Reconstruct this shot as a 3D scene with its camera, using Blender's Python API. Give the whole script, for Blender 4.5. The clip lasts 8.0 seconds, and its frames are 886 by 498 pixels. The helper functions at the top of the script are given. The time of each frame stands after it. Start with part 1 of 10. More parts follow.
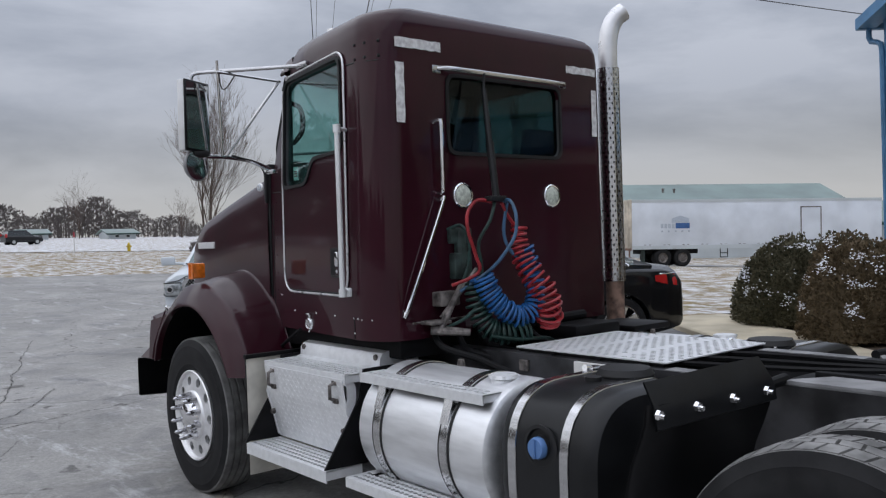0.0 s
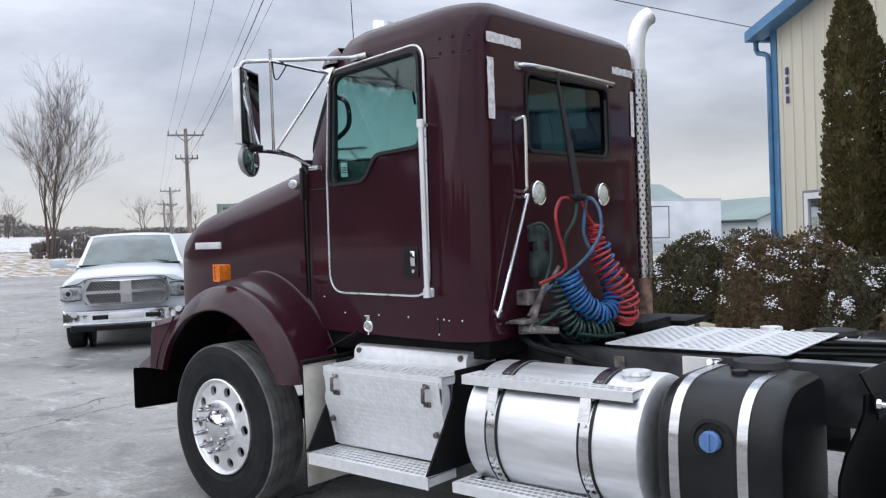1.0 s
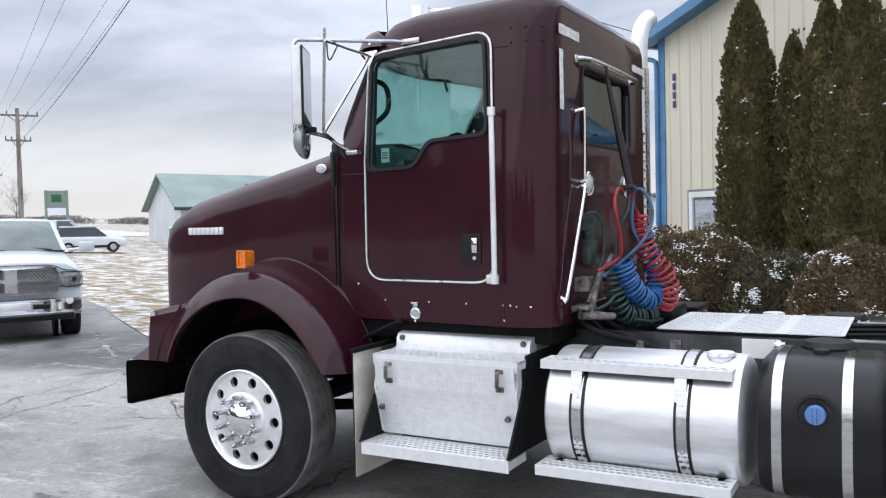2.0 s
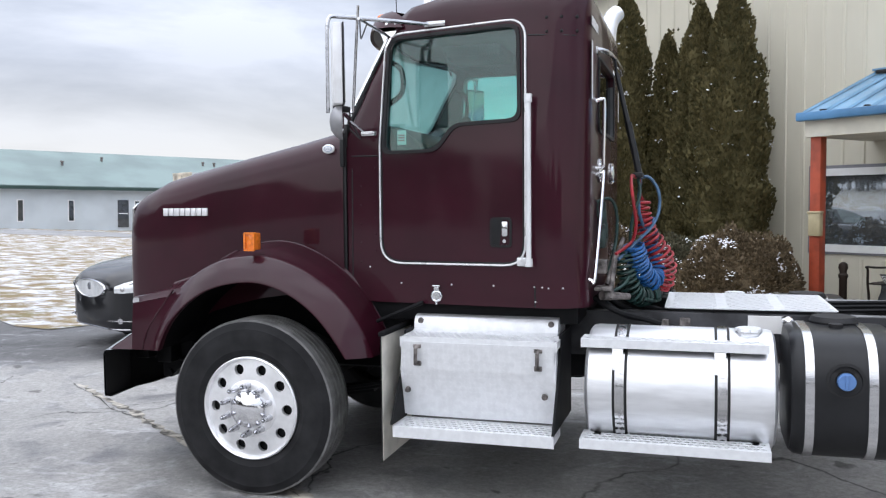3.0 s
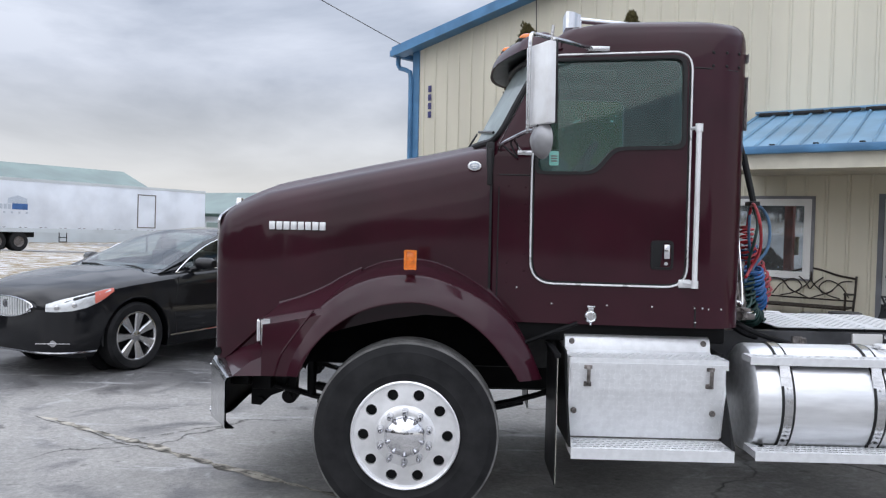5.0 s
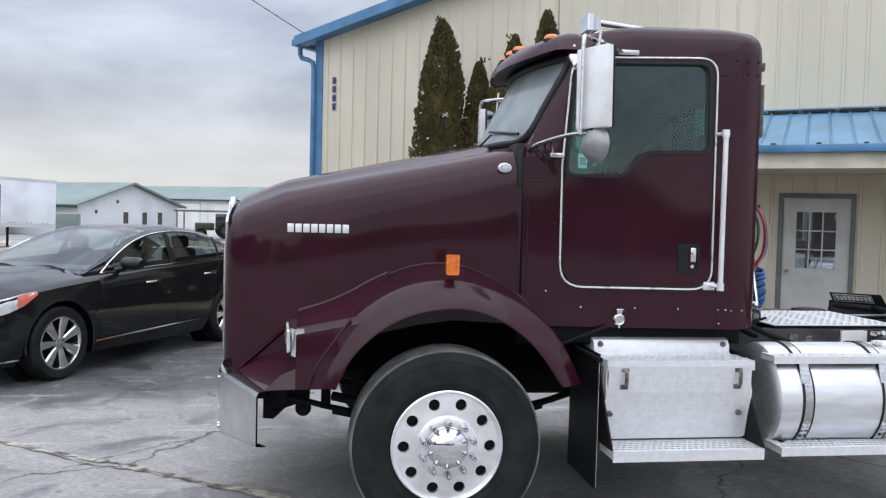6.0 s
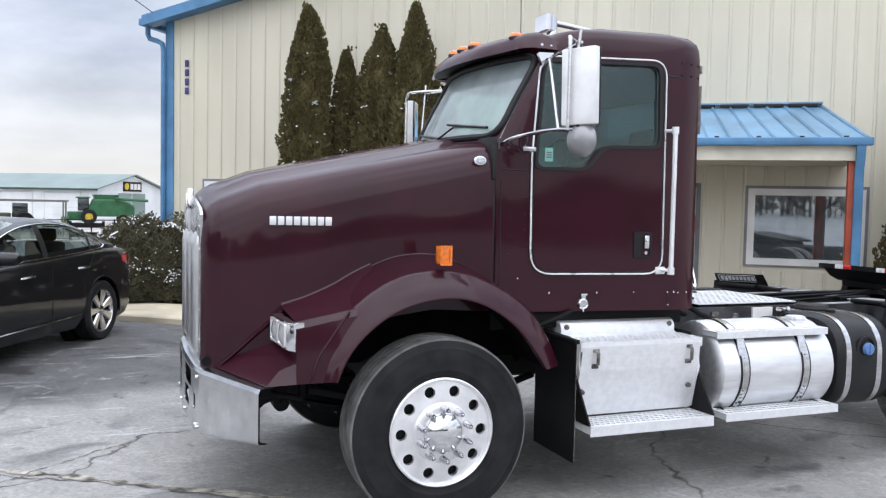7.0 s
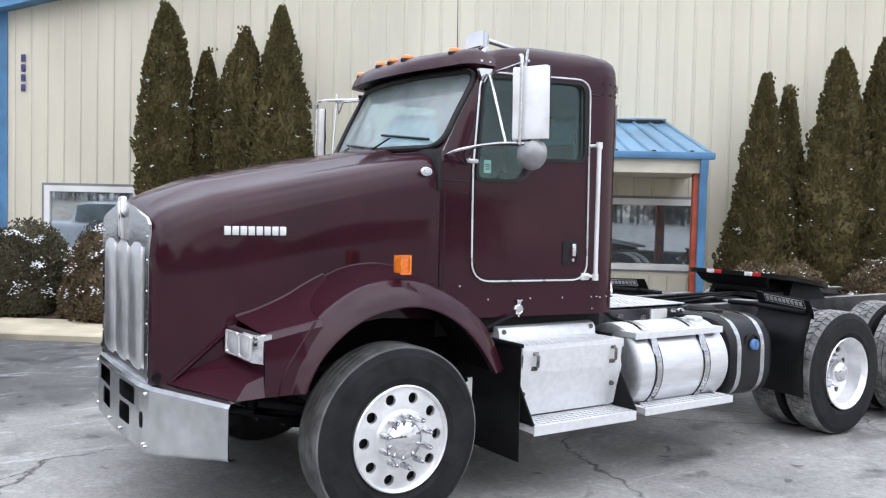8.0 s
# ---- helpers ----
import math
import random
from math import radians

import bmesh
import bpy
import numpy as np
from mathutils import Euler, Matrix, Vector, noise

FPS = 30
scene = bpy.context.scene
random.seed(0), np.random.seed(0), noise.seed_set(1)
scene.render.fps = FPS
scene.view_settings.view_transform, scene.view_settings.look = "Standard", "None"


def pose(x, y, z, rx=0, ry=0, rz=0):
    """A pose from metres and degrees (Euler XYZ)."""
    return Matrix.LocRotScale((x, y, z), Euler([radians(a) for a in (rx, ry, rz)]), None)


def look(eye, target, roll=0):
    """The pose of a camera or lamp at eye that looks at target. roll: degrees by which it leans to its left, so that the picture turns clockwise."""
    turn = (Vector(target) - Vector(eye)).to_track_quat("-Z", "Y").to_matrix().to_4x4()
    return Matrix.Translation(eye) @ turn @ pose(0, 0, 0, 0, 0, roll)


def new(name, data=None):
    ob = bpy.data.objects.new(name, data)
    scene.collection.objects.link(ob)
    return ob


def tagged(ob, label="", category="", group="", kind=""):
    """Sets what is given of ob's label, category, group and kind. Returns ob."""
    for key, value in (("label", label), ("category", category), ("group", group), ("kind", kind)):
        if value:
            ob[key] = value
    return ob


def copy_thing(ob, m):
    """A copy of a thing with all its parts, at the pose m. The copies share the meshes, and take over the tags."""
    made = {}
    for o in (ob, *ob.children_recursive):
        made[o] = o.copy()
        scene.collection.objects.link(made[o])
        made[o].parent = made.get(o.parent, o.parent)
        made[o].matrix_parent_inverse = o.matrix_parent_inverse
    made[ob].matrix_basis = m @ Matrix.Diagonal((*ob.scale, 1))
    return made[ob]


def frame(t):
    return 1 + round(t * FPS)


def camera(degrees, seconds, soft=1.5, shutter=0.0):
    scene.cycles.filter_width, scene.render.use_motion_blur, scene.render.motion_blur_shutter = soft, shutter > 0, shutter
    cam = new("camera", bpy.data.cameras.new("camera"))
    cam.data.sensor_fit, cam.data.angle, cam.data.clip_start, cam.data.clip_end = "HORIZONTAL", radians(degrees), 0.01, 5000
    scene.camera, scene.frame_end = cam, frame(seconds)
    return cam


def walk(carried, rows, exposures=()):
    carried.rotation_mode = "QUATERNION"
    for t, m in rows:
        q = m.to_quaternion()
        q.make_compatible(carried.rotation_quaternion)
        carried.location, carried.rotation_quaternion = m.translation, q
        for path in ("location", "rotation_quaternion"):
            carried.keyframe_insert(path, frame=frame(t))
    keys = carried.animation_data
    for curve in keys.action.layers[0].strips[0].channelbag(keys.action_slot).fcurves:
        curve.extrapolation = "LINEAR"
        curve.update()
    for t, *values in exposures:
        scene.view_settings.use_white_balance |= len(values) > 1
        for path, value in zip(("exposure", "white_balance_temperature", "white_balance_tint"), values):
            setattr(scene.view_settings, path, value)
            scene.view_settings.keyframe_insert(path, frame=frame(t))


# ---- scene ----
# x runs from the truck's front axle to its tail, y to its far side, z up.
cam = camera(55.67, 8.0, soft=1.25)
PATH = [
    (0, (5.552, -3.494, 1.635), (-9.90, 9.20, 1.37), -2.01),
    (0.5, (5.067, -3.933, 1.651), (-9.20, 10.08, 1.21), -2.23),
    (1, (4.586, -4.361, 1.678), (-8.29, 10.93, 1.26), -2.24),
    (1.5, (4.072, -4.726, 1.681), (-7.34, 11.69, 1.18), -1.57),
    (1.7, (3.892, -4.880, 1.663), (-6.98, 11.90, 1.18), -1.44),
    (2.8, (2.725, -5.467, 1.744), (-3.56, 13.47, 0.44), -0.73),
    (3, (2.532, -5.572, 1.697), (-3.29, 13.53, 0.55), -0.59),
    (3.5, (1.985, -5.737, 1.692), (-2.74, 13.68, 0.89), 0.04),
    (4, (1.424, -5.800, 1.703), (-2.19, 13.86, 1.12), 0.93),
    (4.5, (0.849, -5.934, 1.721), (-1.19, 13.95, 1.10), 1.17),
    (5, (0.275, -5.869, 1.705), (-0.13, 14.11, 0.97), 1.18),
    (6.5, (-1.235, -5.573, 1.761), (3.79, 13.76, 0.78), 1.43),
    (7, (-1.720, -5.501, 1.751), (5.58, 13.09, 0.69), 1.17),
    (7.5, (-2.105, -5.317, 1.731), (7.43, 12.24, 0.70), 0.98),
    (8, (-2.448, -5.239, 1.759), (8.60, 11.41, 0.93), 1.40),
]
walk(cam, [(t, look(eye, target, roll)) for t, eye, target, roll in PATH],
     exposures=[(0.0, -0.55), (0.5, 0.0), (1.0, 0.05), (1.7, 0.2), (3.0, 0.32), (4.5, 0.1), (5.0, 0.08), (6.5, 0.25), (7.5, 0.5), (8.0, 0.5)])

# ---- overcast sky and a veiled sun ----
world = bpy.data.worlds.new("overcast")
scene.world = world
world.use_nodes = True
wn, wl = world.node_tree.nodes, world.node_tree.links
wn.clear()
w_out = wn.new("ShaderNodeOutputWorld")
w_bg = wn.new("ShaderNodeBackground")
w_sky = wn.new("ShaderNodeTexSky")
w_sky.sky_type = 'NISHITA'
w_sky.sun_disc = False
w_sky.sun_elevation, w_sky.sun_rotation = radians(42), radians(200)
w_co = wn.new("ShaderNodeTexCoord")
w_map = wn.new("ShaderNodeMapping")
w_map.inputs["Scale"].default_value = (1.0, 1.0, 3.2)
w_map.inputs["Rotation"].default_value = (0.0, 0.0, 0.6)
w_n1 = wn.new("ShaderNodeTexNoise")
w_n1.inputs["Scale"].default_value, w_n1.inputs["Detail"].default_value = 2.1, 7.0
w_n1.inputs["Roughness"].default_value, w_n1.inputs["Distortion"].default_value = 0.55, 0.25
w_ramp = wn.new("ShaderNodeValToRGB")
w_ramp.color_ramp.elements[0].position, w_ramp.color_ramp.elements[0].color = 0.32, (0.36, 0.41, 0.515, 1)
w_ramp.color_ramp.elements[1].position, w_ramp.color_ramp.elements[1].color = 0.60, (0.79, 0.84, 0.965, 1)
w_sep = wn.new("ShaderNodeSeparateXYZ")
w_low = wn.new("ShaderNodeMapRange")
w_low.inputs["From Min"].default_value, w_low.inputs["From Max"].default_value = 0.0, 0.16
w_low.inputs["To Min"].default_value, w_low.inputs["To Max"].default_value = 0.75, 0.0
w_warm = wn.new("ShaderNodeMix")
w_warm.data_type = 'RGBA'
w_warm.inputs["B"].default_value = (0.93, 0.90, 0.84, 1)
w_mix = wn.new("ShaderNodeMix")
w_mix.data_type = 'RGBA'
w_mix.inputs["Factor"].default_value = 0.93
w_dim = wn.new("ShaderNodeVectorMath")
w_dim.operation = 'SCALE'
w_dim.inputs["Scale"].default_value = 0.10
wl.new(w_co.outputs["Generated"], w_map.inputs["Vector"])
wl.new(w_map.outputs["Vector"], w_n1.inputs["Vector"])
wl.new(w_n1.outputs["Fac"], w_ramp.inputs["Fac"])
wl.new(w_co.outputs["Generated"], w_sep.inputs[0])
wl.new(w_sep.outputs["Z"], w_low.inputs["Value"])
wl.new(w_low.outputs["Result"], w_warm.inputs["Factor"])
wl.new(w_ramp.outputs["Color"], w_warm.inputs["A"])
wl.new(w_sky.outputs["Color"], w_dim.inputs[0])
wl.new(w_dim.outputs["Vector"], w_mix.inputs["A"])
wl.new(w_warm.outputs["Result"], w_mix.inputs["B"])
wl.new(w_mix.outputs["Result"], w_bg.inputs["Color"])
w_zen = wn.new("ShaderNodeMapRange")
w_zen.inputs["From Min"].default_value, w_zen.inputs["From Max"].default_value = 0.15, 0.95
w_zen.inputs["To Min"].default_value, w_zen.inputs["To Max"].default_value = 0.86, 2.55
wl.new(w_sep.outputs["Z"], w_zen.inputs["Value"])
wl.new(w_zen.outputs["Result"], w_bg.inputs["Strength"])
wl.new(w_bg.outputs["Background"], w_out.inputs["Surface"])

sun_data = bpy.data.lights.new("sun", 'SUN')
sun_data.energy, sun_data.angle, sun_data.color = 1.2, radians(110), (1.0, 0.96, 0.9)
sun = new("sun", sun_data)
sun.matrix_world = look((0, 0, 20), (0 + 6, 10, 0))


# ---- materials ----
def material(name, base, rough=0.5, metal=0.0, spec=0.5, coat=0.0, vary=0.12, vscale=3.0, grain=0.0, gscale=60.0,
             tint=None, trans=0.0, emit=0.0, rvary=0.1, ior=1.45, coat_rough=0.04, random_tint=0.0, stretch=(1, 1, 1)):
    """A surface with variation at two scales, fine relief and roughness that wanders."""
    m = bpy.data.materials.new(name)
    m.use_nodes = True
    nt = m.node_tree
    n, l = nt.nodes, nt.links
    b = n["Principled BSDF"]
    b.inputs["Roughness"].default_value, b.inputs["Metallic"].default_value = rough, metal
    b.inputs["Specular IOR Level"].default_value, b.inputs["IOR"].default_value = spec, ior
    b.inputs["Coat Weight"].default_value, b.inputs["Coat Roughness"].default_value = coat, coat_rough
    b.inputs["Transmission Weight"].default_value = trans
    b.inputs["Base Color"].default_value = (*base, 1)
    if emit:
        b.inputs["Emission Color"].default_value = (*base, 1)
        b.inputs["Emission Strength"].default_value = emit
    co = n.new("ShaderNodeTexCoord")
    mp = n.new("ShaderNodeMapping")
    mp.inputs["Scale"].default_value = stretch
    l.new(co.outputs["Object"], mp.inputs["Vector"])
    big = n.new("ShaderNodeTexNoise")
    big.inputs["Scale"].default_value, big.inputs["Detail"].default_value = vscale, 6
    l.new(mp.outputs["Vector"], big.inputs["Vector"])
    if vary:
        mix = n.new("ShaderNodeMix")
        mix.data_type = 'RGBA'
        lo = tint if tint else tuple(c * (1 - 2 * vary) for c in base)
        hi = tuple(min(1, c * (1 + vary)) for c in base)
        mix.inputs["A"].default_value, mix.inputs["B"].default_value = (*lo, 1), (*hi, 1)
        rr = n.new("ShaderNodeMapRange")
        rr.inputs["From Min"].default_value, rr.inputs["From Max"].default_value = 0.35, 0.62
        l.new(big.outputs["Fac"], rr.inputs["Value"])
        l.new(rr.outputs["Result"], mix.inputs["Factor"])
        last = mix.outputs["Result"]
        if random_tint:
            oi = n.new("ShaderNodeObjectInfo")
            hs = n.new("ShaderNodeHueSaturation")
            mr = n.new("ShaderNodeMapRange")
            mr.inputs["To Min"].default_value, mr.inputs["To Max"].default_value = 1 - random_tint, 1 + random_tint
            l.new(oi.outputs["Random"], mr.inputs["Value"])
            l.new(mr.outputs["Result"], hs.inputs["Value"])
            l.new(last, hs.inputs["Color"])
            last = hs.outputs["Color"]
        l.new(last, b.inputs["Base Color"])
    if rvary:
        mr = n.new("ShaderNodeMapRange")
        mr.inputs["To Min"].default_value, mr.inputs["To Max"].default_value = max(0, rough - rvary), min(1, rough + rvary)
        l.new(big.outputs["Fac"], mr.inputs["Value"])
        l.new(mr.outputs["Result"], b.inputs["Roughness"])
    if grain:
        fine = n.new("ShaderNodeTexNoise")
        fine.inputs["Scale"].default_value, fine.inputs["Detail"].default_value = gscale, 4
        l.new(mp.outputs["Vector"], fine.inputs["Vector"])
        bp = n.new("ShaderNodeBump")
        bp.inputs["Strength"].default_value, bp.inputs["Distance"].default_value = grain, 0.004
        l.new(fine.outputs["Fac"], bp.inputs["Height"])
        l.new(bp.outputs["Normal"], b.inputs["Normal"])
    return m


def glass_material(name, tint, rough=0.0, shine=0.9, ior=1.52, dust=0.0):
    """A thin pane: it lets most light straight through and mirrors more at a grazing angle."""
    m = bpy.data.materials.new(name)
    m.use_nodes = True
    n, l = m.node_tree.nodes, m.node_tree.links
    n.clear()
    out = n.new("ShaderNodeOutputMaterial")
    tr = n.new("ShaderNodeBsdfTransparent")
    tr.inputs["Color"].default_value = (*tint, 1)
    gl = n.new("ShaderNodeBsdfGlossy")
    gl.inputs["Roughness"].default_value = rough
    gl.inputs["Color"].default_value = (shine, shine, shine, 1)
    lw = n.new("ShaderNodeLayerWeight")
    lw.inputs["Blend"].default_value = 0.5
    pw = n.new("ShaderNodeMath")
    pw.operation = 'POWER'
    pw.inputs[1].default_value = 5.0
    fr = n.new("ShaderNodeMapRange")
    fr.inputs["To Min"].default_value = ((ior - 1) / (ior + 1)) ** 2
    l.new(lw.outputs["Facing"], pw.inputs[0])
    l.new(pw.outputs[0], fr.inputs["Value"])
    mx = n.new("ShaderNodeMixShader")
    l.new(fr.outputs["Result"], mx.inputs["Fac"])
    l.new(tr.outputs["BSDF"], mx.inputs[1])
    l.new(gl.outputs["BSDF"], mx.inputs[2])
    last = mx.outputs["Shader"]
    if dust:
        # a scattering film of dried road salt, sky sheen put into its colour
        df = n.new("ShaderNodeBsdfDiffuse")
        df.inputs["Color"].default_value = (0.64, 0.73, 0.74, 1)
        tl = n.new("ShaderNodeBsdfTranslucent")
        tl.inputs["Color"].default_value = (0.64, 0.73, 0.74, 1)
        co = n.new("ShaderNodeTexCoord")
        nz = n.new("ShaderNodeTexNoise")
        nz.inputs["Scale"].default_value, nz.inputs["Detail"].default_value = 3.5, 7
        rg = n.new("ShaderNodeMapRange")
        rg.inputs["From Min"].default_value, rg.inputs["From Max"].default_value = 0.3, 0.7
        rg.inputs["To Min"].default_value, rg.inputs["To Max"].default_value = dust * 0.75, dust * 1.25
        l.new(co.outputs["Object"], nz.inputs["Vector"])
        l.new(nz.outputs["Fac"], rg.inputs["Value"])
        film = n.new("ShaderNodeMixShader")
        film.inputs["Fac"].default_value = 0.4
        l.new(df.outputs["BSDF"], film.inputs[1])
        l.new(tl.outputs["BSDF"], film.inputs[2])
        coated = n.new("ShaderNodeMixShader")
        l.new(rg.outputs["Result"], coated.inputs["Fac"])
        l.new(last, coated.inputs[1])
        l.new(film.outputs["Shader"], coated.inputs[2])
        last = coated.outputs["Shader"]
    l.new(last, out.inputs["Surface"])
    return m


MAROON = material("maroon_paint", (0.030, 0.0042, 0.0100), 0.42, spec=0.10, coat=0.54, coat_rough=0.055, vary=0.10, vscale=2.0, rvary=0.06)
CHROME = material("chrome", (0.80, 0.80, 0.82), 0.08, metal=1.0, vary=0.04, vscale=6, rvary=0.05)
STAINLESS = material("stainless_steel", (0.62, 0.62, 0.63), 0.20, metal=1.0, vary=0.06, vscale=9, rvary=0.08, grain=0.03, gscale=40, stretch=(1, 1, 6))
ALU = material("brushed_aluminium", (0.84, 0.85, 0.87), 0.44, metal=0.85, vary=0.05, vscale=4, rvary=0.08, grain=0.05, gscale=90, stretch=(1, 6, 6))
ALU_STEP = material("step_aluminium", (0.80, 0.81, 0.825), 0.48, metal=0.45, vary=0.03, vscale=25, rvary=0.05, grain=0.03, gscale=90)
WHEEL_ALU = material("wheel_aluminium", (0.90, 0.90, 0.91), 0.38, metal=0.75, vary=0.06, vscale=9, rvary=0.08)
RUBBER = material("tyre_rubber", (0.017, 0.017, 0.018), 0.68, spec=0.22, vary=0.25, vscale=7, grain=0.12, gscale=80, tint=(0.010, 0.010, 0.011))
TREAD = material("worn_tread_rubber", (0.215, 0.212, 0.208), 0.85, vary=0.25, vscale=9, grain=0.2, gscale=70)
TREAD_DARK = material("steer_tread_rubber", (0.135, 0.133, 0.130), 0.85, vary=0.2, vscale=9, grain=0.2, gscale=70)
FLAP = material("black_mud_flap_rubber", (0.009, 0.009, 0.010), 0.36, spec=0.3, vary=0.2, vscale=4, grain=0.05, gscale=40)
RAIL = material("dusty_black_rail", (0.035, 0.035, 0.038), 0.4, vary=0.35, vscale=6, grain=0.06, gscale=50)
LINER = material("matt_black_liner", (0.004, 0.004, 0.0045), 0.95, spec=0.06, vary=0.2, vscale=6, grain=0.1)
# rail tops: dust, plus sky sheen painted in as a paler grey
RAIL_DUST_SHEEN = material("dusted_rail_top", (0.24, 0.24, 0.245), 0.75, vary=0.25, vscale=5, grain=0.08, gscale=50)
DOOR_FRAME = material("dark_grey_door_frame", (0.16, 0.17, 0.19), 0.5, vary=0.1)
FRAME = material("black_frame_paint", (0.006, 0.006, 0.007), 0.6, spec=0.22, vary=0.3, vscale=5, grain=0.08, gscale=40)
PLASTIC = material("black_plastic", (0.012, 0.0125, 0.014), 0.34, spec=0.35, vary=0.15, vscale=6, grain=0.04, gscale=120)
SEAL = material("black_rubber_seal", (0.010, 0.010, 0.011), 0.6, vary=0.1)
CREAM = material("cream_flap_back", (0.66, 0.63, 0.56), 0.6, vary=0.12, vscale=5)
WHITE_TAPE = material("white_reflective_tape", (0.74, 0.74, 0.74), 0.45, vary=0.15, vscale=30, tint=(0.55, 0.53, 0.54))
AMBER = material("amber_lens", (0.80, 0.20, 0.02), 0.18, coat=0.6, vary=0.10, vscale=40)
CORAL = material("coral_lens", (0.62, 0.15, 0.11), 0.2, coat=0.6, vary=0.08)
RED_LENS = material("red_lens", (0.50, 0.02, 0.02), 0.2, coat=0.5, vary=0.1)
LAMP_GLASS = material("headlamp_glass", (0.80, 0.82, 0.83), 0.18, metal=0.35, vary=0.08, vscale=12, coat=1.0)
LAMP_LENS = material("work_lamp_lens", (0.62, 0.66, 0.58), 0.2, vary=0.15, vscale=50, coat=0.6)
TRUCK_GLASS = glass_material("green_truck_glass", (0.66, 0.90, 0.87), shine=1.0, ior=1.6)
DARK_GLASS = glass_material("dark_rear_glass", (0.17, 0.22, 0.225), ior=1.35)
# windshield film: some dust, the rest sky reflection painted as a pale veil
SHIELD_GLASS = glass_material("dusty_windshield", (0.70, 0.80, 0.78), rough=0.02, ior=2.4, dust=0.50)
CABIN = material("grey_cabin_lining", (0.075, 0.08, 0.084), 0.75, vary=0.15, vscale=8, grain=0.1)
SEAT = material("black_seat_cloth", (0.020, 0.020, 0.023), 0.85, vary=0.2, vscale=10, grain=0.15)
RED_HOSE = material("red_air_hose", (0.34, 0.022, 0.030), 0.35, vary=0.15, vscale=12)
BLUE_HOSE = material("blue_air_hose", (0.016, 0.10, 0.29), 0.35, vary=0.15, vscale=12)
SLATE_HOSE = material("slate_blue_hose", (0.055, 0.125, 0.22), 0.4, vary=0.2, vscale=12)
GREEN_HOSE = material("dark_green_cable", (0.014, 0.042, 0.036), 0.45, vary=0.2, vscale=12)
DIRTY = material("dirty_cast_metal", (0.20, 0.18, 0.17), 0.6, metal=0.5, vary=0.35, vscale=20, grain=0.2)
RUST = material("rusty_pipe", (0.23, 0.145, 0.11), 0.75, vary=0.35, vscale=14, grain=0.2)
NUT_CHROME = material("dark_chrome", (0.55, 0.55, 0.57), 0.16, metal=1.0, vary=0.1, vscale=20)
OLD_GREEN = material("weathered_green_metal", (0.035, 0.055, 0.050), 0.6, vary=0.3, vscale=15, grain=0.2)
BLUE_CAP = material("blue_cap", (0.10, 0.20, 0.42), 0.4, vary=0.1)
BADGE = material("silver_badge", (0.82, 0.83, 0.84), 0.3, metal=0.4, vary=0.05)
MIRROR_WHITE = material("white_mirror_paint", (0.78, 0.79, 0.80), 0.42, vary=0.06, vscale=5, rvary=0.05, grain=0.02, tint=(0.66, 0.65, 0.64))
PALE_ENAMEL = material("pale_badge_enamel", (0.50, 0.55, 0.62), 0.25, vary=0.1, vscale=60)
WHITE_PAPER = material("white_paper", (0.75, 0.74, 0.72), 0.6, vary=0.05)
RED_PRINT = material("red_print", (0.5, 0.06, 0.08), 0.6, vary=0.05)
BRIGHT = material("bright_trim", (0.84, 0.84, 0.85), 0.30, metal=0.55, vary=0.05, vscale=8)
BUMPER_STEEL = material("dull_chrome_bumper", (0.64, 0.65, 0.66), 0.22, metal=1.0, vary=0.12, vscale=5, rvary=0.12, grain=0.05, gscale=14)
GRILLE_SATIN = material("satin_grille_metal", (0.60, 0.60, 0.61), 0.30, metal=0.85, vary=0.08, vscale=6, rvary=0.06, grain=0.03, gscale=30)
SCREEN = material("grille_screen", (0.33, 0.33, 0.34), 0.5, metal=0.7, vary=0.12, vscale=6, grain=0.3, gscale=160)

SIDING = material("tan_metal_siding", (0.66, 0.625, 0.51), 0.5, vary=0.05, vscale=0.7, grain=0.03, gscale=12, stretch=(1, 1, 0.25))
BLUE_TRIM = material("blue_metal_trim", (0.085, 0.22, 0.40), 0.42, vary=0.12, vscale=2)
BLUE_ROOF = material("blue_metal_roof", (0.17, 0.32, 0.47), 0.38, vary=0.12, vscale=1.5, coat=0.2)
SOFFIT = material("cream_soffit", (0.62, 0.59, 0.50), 0.6, vary=0.06)
RED_POST = material("red_painted_post", (0.36, 0.065, 0.030), 0.5, vary=0.15, vscale=5)
WIN_FRAME = material("white_window_frame", (0.78, 0.78, 0.77), 0.4, vary=0.04)
BUILD_GLASS = material("reflecting_window_glass", (0.38, 0.42, 0.45), 0.025, metal=0.85, spec=0.8, vary=0.1, rvary=0.0)
DOOR_WHITE = material("grey_white_door", (0.55, 0.56, 0.55), 0.45, vary=0.05)
IRON = material("dark_bronze_iron", (0.030, 0.022, 0.018), 0.45, metal=0.4, vary=0.2)
NUMBER = material("dark_blue_number", (0.05, 0.05, 0.16), 0.5, vary=0.05)

SNOW = material("old_snow", (0.80, 0.82, 0.86), 0.6, vary=0.08, vscale=5, grain=0.3, gscale=20)


